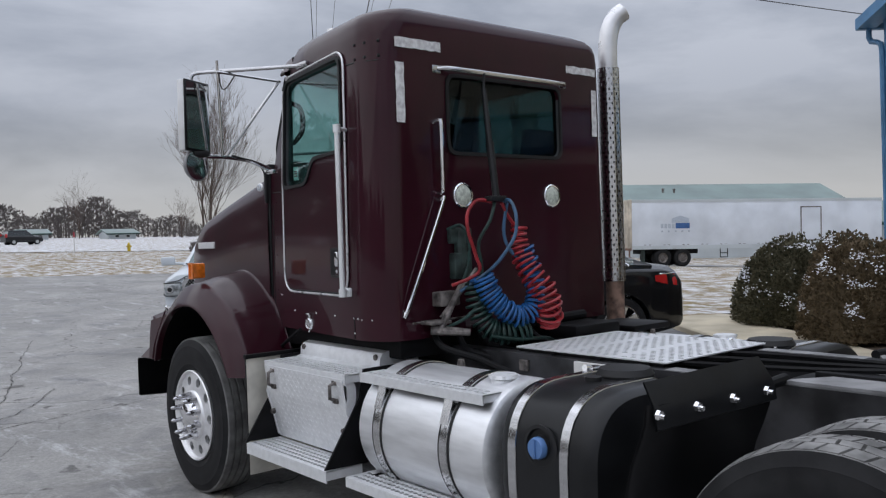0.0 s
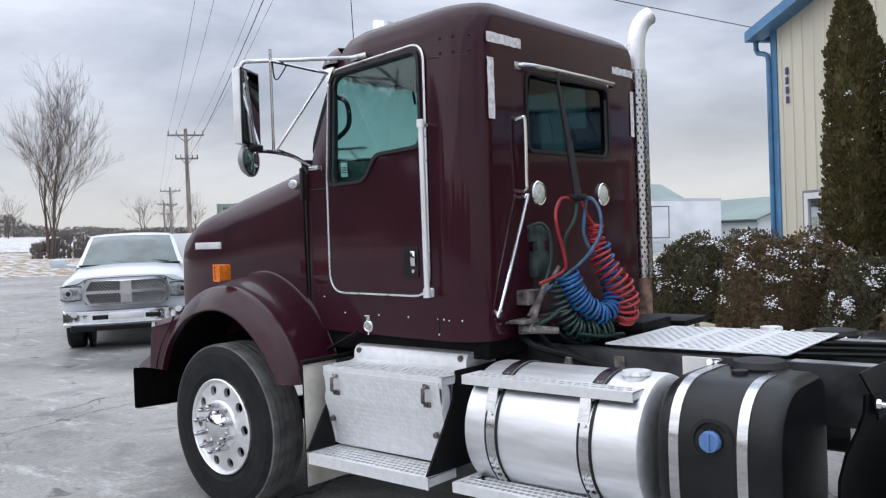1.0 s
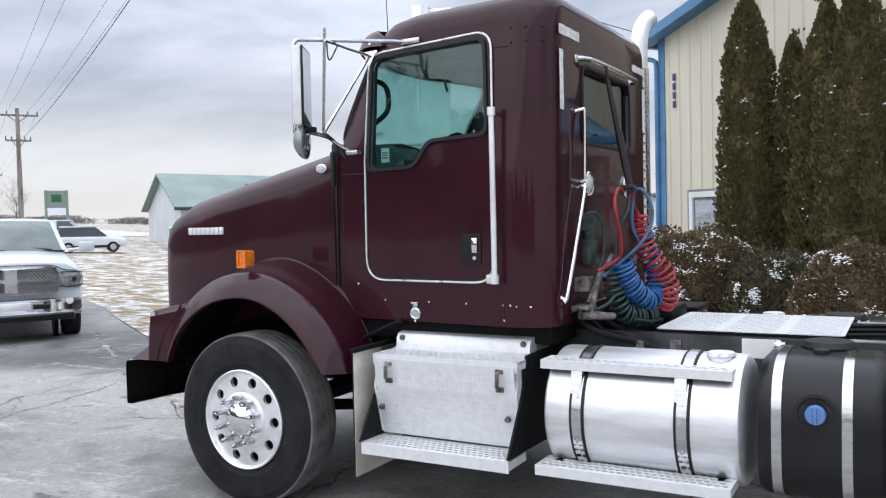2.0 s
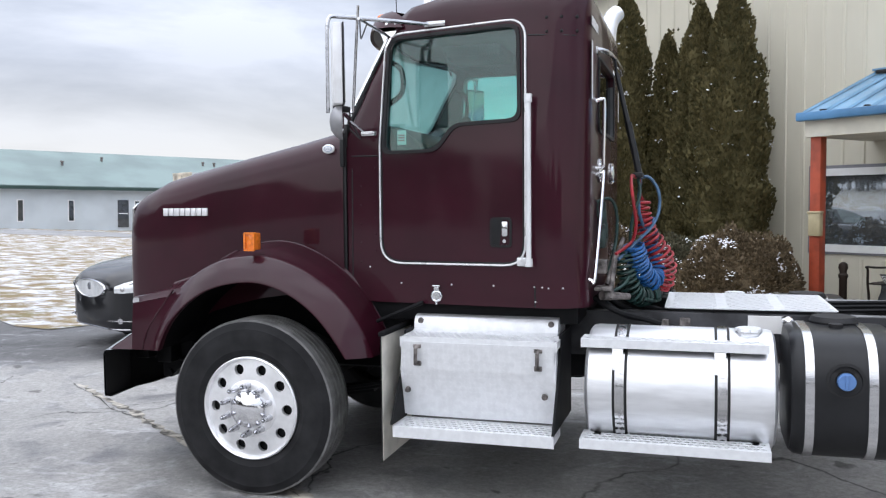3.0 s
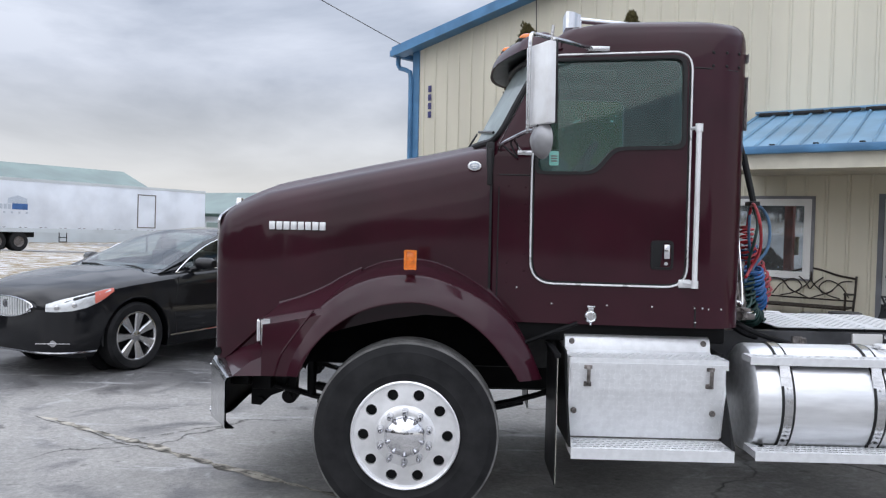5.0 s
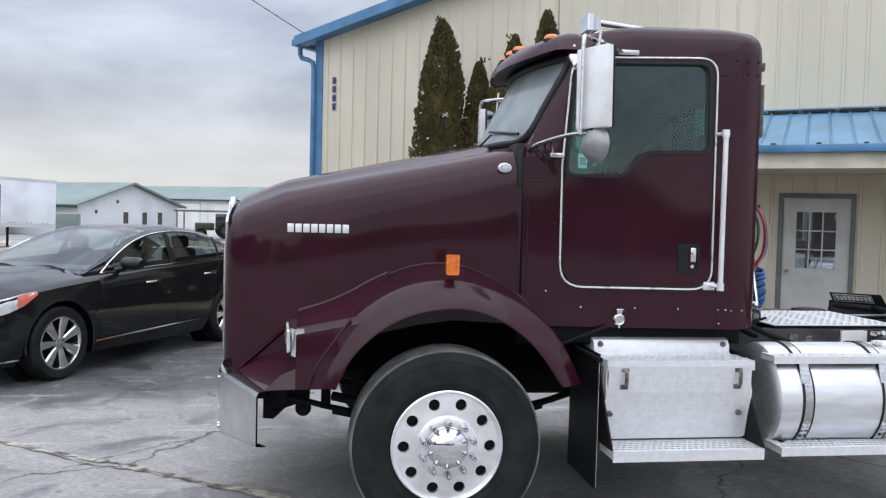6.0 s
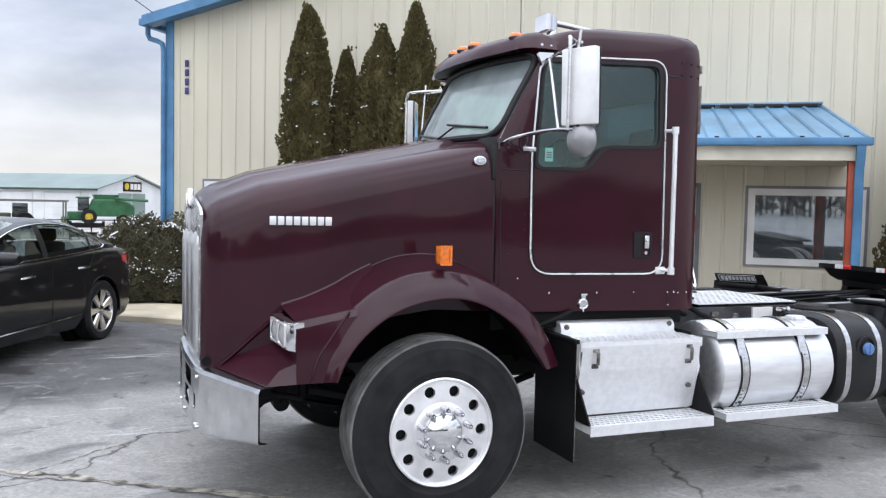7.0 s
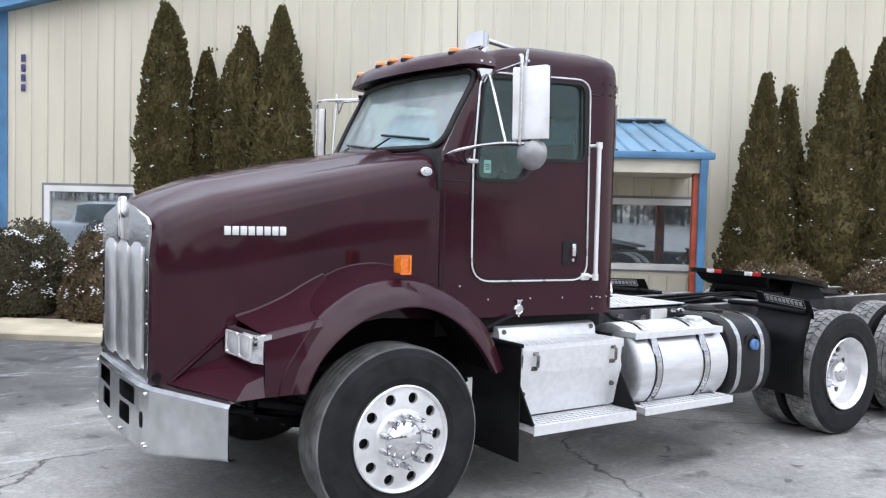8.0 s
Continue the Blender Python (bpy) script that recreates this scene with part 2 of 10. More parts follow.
def leaf_material(name, a, b, c):
    """Foliage whose clumps differ one by one."""
    m = bpy.data.materials.new(name)
    m.use_nodes = True
    n, l = m.node_tree.nodes, m.node_tree.links
    bs = n["Principled BSDF"]
    bs.inputs["Roughness"].default_value, bs.inputs["Specular IOR Level"].default_value = 0.75, 0.2
    g = n.new("ShaderNodeNewGeometry")
    r = n.new("ShaderNodeValToRGB")
    r.color_ramp.elements[0].color, r.color_ramp.elements[1].color = (*a, 1), (*b, 1)
    e = r.color_ramp.elements.new(0.82)
    e.color = (*c, 1)
    r.color_ramp.elements[1].position = 0.45 if r.color_ramp.elements[1].position < 0.8 else 1.0
    co = n.new("ShaderNodeTexCoord")
    nz = n.new("ShaderNodeTexNoise")
    nz.inputs["Scale"].default_value = 2.2
    l.new(co.outputs["Object"], nz.inputs["Vector"])
    mx = n.new("ShaderNodeMath")
    mx.operation = 'MULTIPLY_ADD'
    mx.inputs[1].default_value, mx.inputs[2].default_value = 0.65, -0.06
    ad = n.new("ShaderNodeMath")
    ad.operation = 'MULTIPLY_ADD'
    ad.inputs[1].default_value = 0.55
    l.new(g.outputs["Random Per Island"], mx.inputs[0])
    l.new(nz.outputs["Fac"], ad.inputs[0])
    l.new(mx.outputs[0], ad.inputs[2])
    l.new(ad.outputs[0], r.inputs["Fac"])
    l.new(r.outputs["Color"], bs.inputs["Base Color"])
    return m


def ground_material(name, kind):
    """Weathered paving, or winter grass with thin old snow."""
    m = bpy.data.materials.new(name)
    m.use_nodes = True
    n, l = m.node_tree.nodes, m.node_tree.links
    b = n["Principled BSDF"]
    co = n.new("ShaderNodeTexCoord")

    def nz(scale, detail=6, rough=0.6, dist=0.0):
        t = n.new("ShaderNodeTexNoise")
        t.inputs["Scale"].default_value, t.inputs["Detail"].default_value = scale, detail
        t.inputs["Roughness"].default_value, t.inputs["Distortion"].default_value = rough, dist
        l.new(co.outputs["Object"], t.inputs["Vector"])
        return t.outputs["Fac"]

    def ramp(src, stops):
        r = n.new("ShaderNodeValToRGB")
        els = r.color_ramp.elements
        els[0].position, els[0].color = stops[0][0], (*stops[0][1], 1)
        els[1].position, els[1].color = stops[-1][0], (*stops[-1][1], 1)
        for p, c in stops[1:-1]:
            els.new(p).color = (*c, 1)
        l.new(src, r.inputs["Fac"])
        return r.outputs["Color"]

    def mix(f, a, c, kind="MIX"):
        x = n.new("ShaderNodeMix")
        x.data_type, x.blend_type = 'RGBA', kind
        for sock, v in (("Factor", f), ("A", a), ("B", c)):
            if isinstance(v, (int, float)):
                x.inputs[sock].default_value = v
            elif isinstance(v, tuple):
                x.inputs[sock].default_value = (*v, 1)
            else:
                l.new(v, x.inputs[sock])
        return x.outputs["Result"]

    bump = n.new("ShaderNodeBump")
    bump.inputs["Distance"].default_value = 0.01
    if kind == "paving":
        base = ramp(nz(0.45, 7, 0.62, 0.6), [(0.28, (0.205, 0.20, 0.192)), (0.50, (0.295, 0.287, 0.274)), (0.70, (0.375, 0.363, 0.345))])
        wet = ramp(nz(1.3, 6, 0.6, 0.8), [(0.34, (0.46, 0.46, 0.48)), (0.48, (1, 1, 1))])
        salt = ramp(nz(2.6, 8, 0.7, 1.2), [(0.56, (0, 0, 0)), (0.72, (1, 1, 1))])
        fine = ramp(nz(30, 7, 0.78), [(0.3, (0.62, 0.62, 0.62)), (0.7, (1.22, 1.22, 1.22))])
        c = mix(1.0, base, wet, "MULTIPLY")
        # towards the walk lies a darker, damp lay of asphalt
        warp = n.new("ShaderNodeTexNoise")
        warp.inputs["Scale"].default_value, warp.inputs["Detail"].default_value = 1.1, 6
        l.new(co.outputs["Object"], warp.inputs["Vector"])
        wp = n.new("ShaderNodeVectorMath")
        wp.operation = 'MULTIPLY_ADD'
        wp.inputs[1].default_value = (0.9, 0.5, 0.0)
        l.new(warp.outputs["Color"], wp.inputs[0])
        l.new(co.outputs["Object"], wp.inputs[2])
        dt = n.new("ShaderNodeVectorMath")
        dt.operation = 'DOT_PRODUCT'
        dt.inputs[1].default_value = (-0.25, 0.97, 0)
        l.new(wp.outputs["Vector"], dt.inputs[0])
        side = n.new("ShaderNodeMapRange")
        side.interpolation_type = 'SMOOTHSTEP'
        side.inputs["From Min"].default_value, side.inputs["From Max"].default_value = 2.7, 3.5
        l.new(dt.outputs["Value"], side.inputs["Value"])
        sx = n.new("ShaderNodeSeparateXYZ")
        l.new(wp.outputs["Vector"], sx.inputs[0])
        along = n.new("ShaderNodeMapRange")
        along.interpolation_type = 'SMOOTHSTEP'
        along.inputs["From Min"].default_value, along.inputs["From Max"].default_value = 1.8, 0.2
        l.new(sx.outputs["X"], along.inputs["Value"])
        old = n.new("ShaderNodeMath")
        old.operation = 'MULTIPLY'
        l.new(side.outputs["Result"], old.inputs[0])
        l.new(along.outputs["Result"], old.inputs[1])
        start = n.new("ShaderNodeMapRange")
        start.interpolation_type = 'SMOOTHSTEP'
        start.inputs["From Min"].default_value, start.inputs["From Max"].default_value = -9.5, -6.0
        l.new(sx.outputs["X"], start.inputs["Value"])
        lay_part = n.new("ShaderNodeMath")
        lay_part.operation = 'MULTIPLY'
        l.new(old.outputs[0], lay_part.inputs[0])
        l.new(start.outputs["Result"], lay_part.inputs[1])
        c = mix(lay_part.outputs[0], c, mix(1.0, c, (0.38, 0.385, 0.405), "MULTIPLY"))
        # dried salt in long smears
        sm = n.new("ShaderNodeMapping")
        sm.inputs["Rotation"].default_value = (0, 0, radians(-38))
        sm.inputs["Scale"].default_value = (0.55, 2.6, 1.0)
        l.new(co.outputs["Object"], sm.inputs["Vector"])
        st = n.new("ShaderNodeTexNoise")
        st.inputs["Scale"].default_value, st.inputs["Detail"].default_value, st.inputs["Roughness"].default_value = 1.0, 9, 0.72
        l.new(sm.outputs["Vector"], st.inputs["Vector"])
        c = mix(ramp(st.outputs["Fac"], [(0.57, (0, 0, 0)), (0.70, (0.75, 0.75, 0.75))]), c, (0.58, 0.58, 0.59))
        spots = ramp(nz(3.3, 5, 0.5, 0.4), [(0.30, (0.42, 0.41, 0.41)), (0.36, (1, 1, 1))])
        c = mix(1.0, c, spots, "MULTIPLY")
        sf = n.new("ShaderNodeMath")
        sf.operation = 'MULTIPLY'
        sf.inputs[1].default_value = 0.5
        l.new(salt, sf.inputs[0])
        c = mix(sf.outputs[0], c, (0.55, 0.55, 0.56))
        c = mix(1.0, c, fine, "MULTIPLY")
        # cracks: warped cell borders
        wv = n.new("ShaderNodeTexNoise")
        wv.inputs["Scale"].default_value, wv.inputs["Detail"].default_value = 1.4, 5
        l.new(co.outputs["Object"], wv.inputs["Vector"])
        vm = n.new("ShaderNodeVectorMath")
        vm.operation = 'MULTIPLY_ADD'
        vm.inputs[1].default_value = (0.9, 0.9, 0.0)
        l.new(wv.outputs["Color"], vm.inputs[0])
        l.new(co.outputs["Object"], vm.inputs[2])
        vo = n.new("ShaderNodeTexVoronoi")
        vo.feature = 'DISTANCE_TO_EDGE'
        vo.inputs["Scale"].default_value = 0.30
        l.new(vm.outputs["Vector"], vo.inputs["Vector"])
        cr = ramp(vo.outputs["Distance"], [(0.0, (1, 1, 1)), (0.0016, (0.8, 0.8, 0.8)), (0.0042, (0, 0, 0))])
        gate = ramp(nz(0.5, 3), [(0.42, (0, 0, 0)), (0.56, (1, 1, 1))])
        cf = n.new("ShaderNodeMath")
        cf.operation = 'MULTIPLY'
        l.new(cr, cf.inputs[0])
        l.new(gate, cf.inputs[1])
        c = mix(cf.outputs[0], c, (0.05, 0.048, 0.045))
        l.new(c, b.inputs["Base Color"])
        l.new(ramp(nz(1.3, 6, 0.6, 0.8), [(0.36, (0.45, 0.45, 0.45)), (0.55, (0.85, 0.85, 0.85))]), b.inputs["Roughness"])
        l.new(nz(55, 4, 0.7), bump.inputs["Height"])
        bump.inputs["Strength"].default_value = 0.35
    else:
        grass = ramp(nz(1.1, 8, 0.7, 0.5), [(0.3, (0.16, 0.115, 0.055)), (0.5, (0.26, 0.19, 0.095)), (0.66, (0.20, 0.175, 0.075))])
        lo = {"grass": (0.465, 0.575), "snow": (0.38, 0.54), "road": (0.60, 0.72)}[kind]
        if kind == "road":
            grass = ramp(nz(0.8, 6), [(0.3, (0.24, 0.24, 0.24)), (0.7, (0.36, 0.355, 0.35))])
        mp = n.new("ShaderNodeMapping")
        mp.inputs["Rotation"].default_value = (0, 0, radians(30))
        mp.inputs["Scale"].default_value = (0.8, 1.5, 1.0)
        l.new(co.outputs["Object"], mp.inputs["Vector"])
        sn = n.new("ShaderNodeTexNoise")
        sn.inputs["Scale"].default_value, sn.inputs["Detail"].default_value, sn.inputs["Roughness"].default_value = 1.5, 10, 0.78
        l.new(mp.outputs["Vector"], sn.inputs["Vector"])
        snow = ramp(sn.outputs["Fac"], [(lo[0], (0, 0, 0)), (lo[1], (1, 1, 1))])
        c = mix(snow, grass, (0.68, 0.69, 0.72))
        l.new(c, b.inputs["Base Color"])
        b.inputs["Roughness"].default_value = 0.9
        l.new(nz(14, 6, 0.7), bump.inputs["Height"])
        bump.inputs["Strength"].default_value, bump.inputs["Distance"].default_value = 0.8, 0.05
    l.new(bump.outputs["Normal"], b.inputs["Normal"])
    return m


PAVING = ground_material("weathered_paving", "paving")
GRASS = ground_material("winter_grass_and_snow", "grass")
SNOWFIELD = ground_material("snowy_field", "snow")
ROADWAY = ground_material("grey_roadway", "road")
CONCRETE = material("tan_concrete_walk", (0.50, 0.44, 0.33), 0.8, vary=0.12, vscale=1.5, grain=0.2, gscale=40)
MULCH = material("brown_mulch", (0.075, 0.055, 0.04), 0.95, vary=0.4, vscale=8, grain=0.6, gscale=25)
CEDAR_LEAF = leaf_material("dark_cedar_foliage", (0.036, 0.039, 0.016), (0.094, 0.087, 0.036), (0.165, 0.134, 0.058))
SHRUB_LEAF = leaf_material("shrub_foliage", (0.022, 0.027, 0.016), (0.075, 0.079, 0.048), (0.16, 0.142, 0.088))
BROWN_LEAF = leaf_material("browned_shrub_foliage", (0.038, 0.030, 0.018), (0.118, 0.090, 0.052), (0.215, 0.160, 0.097))
BARK = material("grey_brown_bark", (0.13, 0.10, 0.085), 0.9, vary=0.25, vscale=6, grain=0.3, gscale=30)
# extra dark foliage for the unseen belt that only reflections show
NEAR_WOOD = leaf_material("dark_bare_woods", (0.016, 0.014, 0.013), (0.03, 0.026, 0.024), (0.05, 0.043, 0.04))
# distant woods: paler tones carry the haze in the colour
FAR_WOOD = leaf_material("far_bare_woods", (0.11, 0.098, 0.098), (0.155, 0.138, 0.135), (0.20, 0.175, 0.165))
# weathered wood, lightened so that distant haze sits in the colour
POLE_WOOD = material("weathered_pole_wood", (0.25, 0.22, 0.20), 0.85, vary=0.25, vscale=3, grain=0.2, stretch=(3, 3, 0.3))
WIRE = material("dark_wire", (0.11, 0.11, 0.115), 0.6, vary=0)
GREEN_ROOF = material("green_metal_roof", (0.19, 0.25, 0.235), 0.45, vary=0.10, vscale=0.4)
WHITE_WALL = material("white_metal_wall", (0.70, 0.73, 0.76), 0.5, vary=0.05, vscale=0.5)
GREY_WALL = material("pale_blue_grey_wall", (0.55, 0.59, 0.61), 0.5, vary=0.05, vscale=0.5)
DARK_PANE = material("dark_window_pane", (0.03, 0.035, 0.04), 0.08, vary=0.2, coat=1.0)
TRAILER_WHITE = material("white_trailer_panel", (0.72, 0.76, 0.82), 0.45, vary=0.06, vscale=0.6)
TRAILER_DOOR = material("stained_trailer_door", (0.58, 0.52, 0.43), 0.6, vary=0.2, vscale=1.2)
BLUE_PRINT = material("blue_print", (0.05, 0.13, 0.33), 0.5, vary=0.1)
BLACK_PAINT = material("black_car_paint", (0.0065, 0.0068, 0.0085), 0.4, spec=0.12, coat=0.8, vary=0.1, rvary=0.02)
WHITE_PAINT = material("white_truck_paint", (0.60, 0.64, 0.68), 0.35, coat=0.6, vary=0.05, vscale=1.0)
CAR_SHIELD = glass_material("clear_car_windshield", (0.70, 0.82, 0.80), ior=2.5)
CAR_SIDE = glass_material("smoked_car_glass", (0.42, 0.47, 0.46), ior=1.6)
CAR_GLASS = material("dark_car_glass", (0.018, 0.024, 0.026), 0.03, coat=1.0, vary=0.1, rvary=0)
PICKUP_GLASS = material("pickup_windshield", (0.06, 0.095, 0.095), 0.10, coat=0.35, vary=0.2, vscale=2, rvary=0)
PICKUP_LAMP = material("grey_headlamp", (0.34, 0.36, 0.37), 0.15, metal=0.5, vary=0.3, vscale=14, coat=1.0)
COMBINE_GREEN = material("farm_machine_green", (0.025, 0.115, 0.045), 0.45, vary=0.15, vscale=1)
OLIVE = material("dull_olive_paint", (0.07, 0.075, 0.04), 0.5, vary=0.2, vscale=1)
SIGN_GREY = material("grey_green_sign", (0.20, 0.25, 0.22), 0.5, vary=0.08)
COMBINE_YELLOW = material("farm_machine_yellow", (0.62, 0.45, 0.03), 0.45, vary=0.1)


# ---- mesh tools ----
def finish(name, bm, mat, smooth=35.0):
    """The bmesh as a linked object."""
    bmesh.ops.recalc_face_normals(bm, faces=bm.faces[:])
    me = bpy.data.meshes.new(name)
    bm.to_mesh(me)
    bm.free()
    for m in (mat if isinstance(mat, (list, tuple)) else [mat]):
        me.materials.append(m)
    if smooth:
        me.shade_smooth()
        me.set_sharp_from_angle(angle=radians(smooth))
    return new(name, me)


def part(name, bm, mat, parent, label="", smooth=35.0):
    """One mesh under a thing or under a part; its place is kept."""
    ob = finish(name, bm, mat, smooth)
    ob.parent = parent
    return tagged(ob, label)


def thing(name, label, category, group="", kind="", m=None):
    ob = new(name)
    ob.empty_display_size = 0.2
    if m is not None:
        ob.matrix_world = m
    return tagged(ob, label, category, group, kind)


def solid(name, bm, mat, label, category, group="", kind="", smooth=35.0):
    return tagged(finish(name, bm, mat, smooth), label, category, group, kind)


def put(bm, verts, faces, mi=0):
    vs = [bm.verts.new(v) for v in verts]
    out = []
    for f in faces:
        fc = bm.faces.new([vs[i] for i in f])
        fc.material_index = mi
        out.append(fc)
    return vs, out


def box(bm, lo, hi, bevel=0.0, m=None, mi=0, seg=2):
    """A box from corner to corner, with rounded edges."""
    x0, y0, z0 = lo
    x1, y1, z1 = hi
    tmp = bmesh.new() if bevel else bm
    vs, fs = put(tmp, [(x0, y0, z0), (x1, y0, z0), (x1, y1, z0), (x0, y1, z0), (x0, y0, z1), (x1, y0, z1), (x1, y1, z1), (x0, y1, z1)],
                 [(0, 3, 2, 1), (4, 5, 6, 7), (0, 1, 5, 4), (1, 2, 6, 5), (2, 3, 7, 6), (3, 0, 4, 7)], mi)
    if bevel:
        bmesh.ops.bevel(tmp, geom=tmp.edges[:], offset=bevel, segments=seg, affect='EDGES', profile=0.5)
        merge(bm, tmp, m, mi)
    elif m is not None:
        bmesh.ops.transform(bm, matrix=m, verts=vs)
    return bm


def merge(bm, other, m=None, mi=None):
    """Copies all of other into bm."""
    made = {}
    for v in other.verts:
        made[v] = bm.verts.new(m @ v.co if m is not None else v.co)
    for f in other.faces:
        nf = bm.faces.new([made[v] for v in f.verts])
        nf.material_index = f.material_index if mi is None else mi
    other.free()
    return bm


def loft(bm, rings, closed=True, cap=True, mi=0):
    """Skins rings of equal count."""
    vs = [[bm.verts.new(p) for p in r] for r in rings]
    n = len(rings[0])
    for a, b in zip(vs, vs[1:]):
        for i in range(n if closed else n - 1):
            j = (i + 1) % n
            f = bm.faces.new((a[i], a[j], b[j], b[i]))
            f.material_index = mi
    if cap and closed:
        for r in (vs[0][::-1], vs[-1]):
            f = bm.faces.new(r)
            f.material_index = mi
    return vs


def ring(c, d, r, seg, up=None):
    d = Vector(d).normalized()
    a = d.orthogonal().normalized() if up is None else up
    b = d.cross(a)
    return [Vector(c) + r * (math.cos(2 * math.pi * i / seg) * a + math.sin(2 * math.pi * i / seg) * b) for i in range(seg)]


def rod(bm, p0, p1, r0, r1=None, seg=12, mi=0, cap=True):
    d = Vector(p1) - Vector(p0)
    up = d.orthogonal().normalized()
    return loft(bm, [ring(p0, d, r0, seg, up), ring(p1, d, r0 if r1 is None else r1, seg, up)], cap=cap, mi=mi)


def tube(bm, pts, r, seg=8, closed=False, mi=0):
    """A pipe along a path."""
    pts = [Vector(p) for p in pts]
    n = len(pts)
    dirs = []
    for i in range(n):
        a = pts[i - 1] if (i or closed) else pts[i]
        b = pts[(i + 1) % n] if (i < n - 1 or closed) else pts[i]
        dirs.append((b - a).normalized())
    up = dirs[0].orthogonal().normalized()
    rings = []
    for i, (p, d) in enumerate(zip(pts, dirs)):
        up = (up - d * up.dot(d))
        up = up.normalized() if up.length > 1e-6 else d.orthogonal().normalized()
        rr = r[i] if isinstance(r, (list, tuple)) else r
        rings.append(ring(p, d, rr, seg, up))
    if closed:
        rings.append(rings[0])
    return loft(bm, rings, cap=not closed, mi=mi)


def smooth_path(pts, step=6, closed=False):
    """A Catmull-Rom curve through the points."""
    pts = [Vector(p) for p in pts]
    n = len(pts)
    out = []
    for i in range(n if closed else n - 1):
        g = (lambda k: pts[k % n]) if closed else (lambda k: pts[max(0, min(n - 1, k))])
        p0, p1, p2, p3 = g(i - 1), g(i), g(i + 1), g(i + 2)
        for k in range(step):
            t = k / step
            out.append(0.5 * ((2 * p1) + (p2 - p0) * t + (2 * p0 - 5 * p1 + 4 * p2 - p3) * t * t + (3 * p1 - p0 - 3 * p2 + p3) * t ** 3))
    if not closed:
        out.append(pts[-1])
    return out


def rounded(pts, r, seg=4):
    """A closed outline in 2D with its corners rounded; r is one radius or one a corner."""
    out, n = [], len(pts)
    for i in range(n):
        rr = r[i] if isinstance(r, (list, tuple)) else r
        p, a, b = Vector(pts[i]), Vector(pts[i - 1]), Vector(pts[(i + 1) % n])
        da, db = (a - p), (b - p)
        t = min(rr, da.length * 0.48, db.length * 0.48)
        s, e = p + da.normalized() * t, p + db.normalized() * t
        if t < 1e-5:
            out.append(p)
            continue
        for k in range(seg + 1):
            u = k / seg
            out.append((1 - u) ** 2 * s + 2 * u * (1 - u) * p + u * u * e)
    return out


def prism(bm, outline, place, depth, mi=0):
    """A 2D outline pushed out: place(a, b, d) gives the point at depth d."""
    r0 = [place(p[0], p[1], 0.0) for p in outline]
    r1 = [place(p[0], p[1], depth) for p in outline]
    return loft(bm, [r0, r1], mi=mi)


def plate(bm, outline, holes, place, depth, mi=0):
    """A flat piece with real holes and thickness."""
    tmp = bmesh.new()
    edges = []
    for loop in [outline] + list(holes):
        vs = [tmp.verts.new((p[0], p[1], 0)) for p in loop]
        edges += [tmp.edges.new((vs[i], vs[(i + 1) % len(vs)])) for i in range(len(vs))]
    bmesh.ops.triangle_fill(tmp, use_beauty=True, use_dissolve=False, edges=edges)
    front = tmp.faces[:]
    ext = bmesh.ops.extrude_face_region(tmp, geom=front, use_keep_orig=True)
    for v in ext["geom"]:
        if isinstance(v, bmesh.types.BMVert):
            v.co.z = depth
    for v in tmp.verts:
        v.co = place(v.co.x, v.co.y, v.co.z)
    bmesh.ops.recalc_face_normals(tmp, faces=tmp.faces[:])
    return merge(bm, tmp, None, mi)


def revolve(bm, prof, m, seg=48, mi=0, cap=False):
    """Turns (radius, height) pairs round the local z of m."""
    rings = []
    for r, hgt in prof:
        rings.append([m @ Vector((r * math.cos(2 * math.pi * i / seg), r * math.sin(2 * math.pi * i / seg), hgt)) for i in range(seg)])
    return loft(bm, rings, cap=cap, mi=mi)


def cut(ob, cutters):
    """Takes the cutters (bmeshes) out of an object's mesh for good."""
    for bm in cutters:
        bmesh.ops.recalc_face_normals(bm, faces=bm.faces[:])
        me = bpy.data.meshes.new("cutter")
        bm.to_mesh(me)
        bm.free()
        knife = new("cutter", me)
        mod = ob.modifiers.new("cut", 'BOOLEAN')
        mod.operation, mod.solver, mod.object = 'DIFFERENCE', 'EXACT', knife
        deps = bpy.context.evaluated_depsgraph_get()
        fresh = bpy.data.meshes.new_from_object(ob.evaluated_get(deps))
        ob.modifiers.remove(mod)
        old = ob.data
        ob.data = fresh
        fresh.name = old.name
        bpy.data.meshes.remove(old)
        bpy.data.objects.remove(knife)
        bpy.data.meshes.remove(me)
    ob.data.shade_smooth()
    ob.data.set_sharp_from_angle(angle=radians(35))
    return ob


def circle2(cx, cy, r, seg=16, sq=1.0):
    return [Vector((cx + r * math.cos(2 * math.pi * i / seg), cy + sq * r * math.sin(2 * math.pi * i / seg))) for i in range(seg)]


def lerp_table(x, table):
    """Reads a value between the rows of a small table (x, value)."""
    if x <= table[0][0]:
        return table[0][1]
    for (a, va), (b, vb) in zip(table, table[1:]):
        if x <= b:
            return va + (vb - va) * (x - a) / (b - a)
    return table[-1][1]


NEW = bmesh.new


# ---- the truck ----
truck = thing("truck_tractor", "maroon day-cab truck tractor with a sloped hood, parked on worn asphalt", "truck")


def cab_half(x, z):
    """Half the cab's width: it widens towards the rear and leans in a little with height."""
    return 0.800 + 0.116 * (min(x, 1.70) - 0.42) - 0.015 * (z - 1.2)


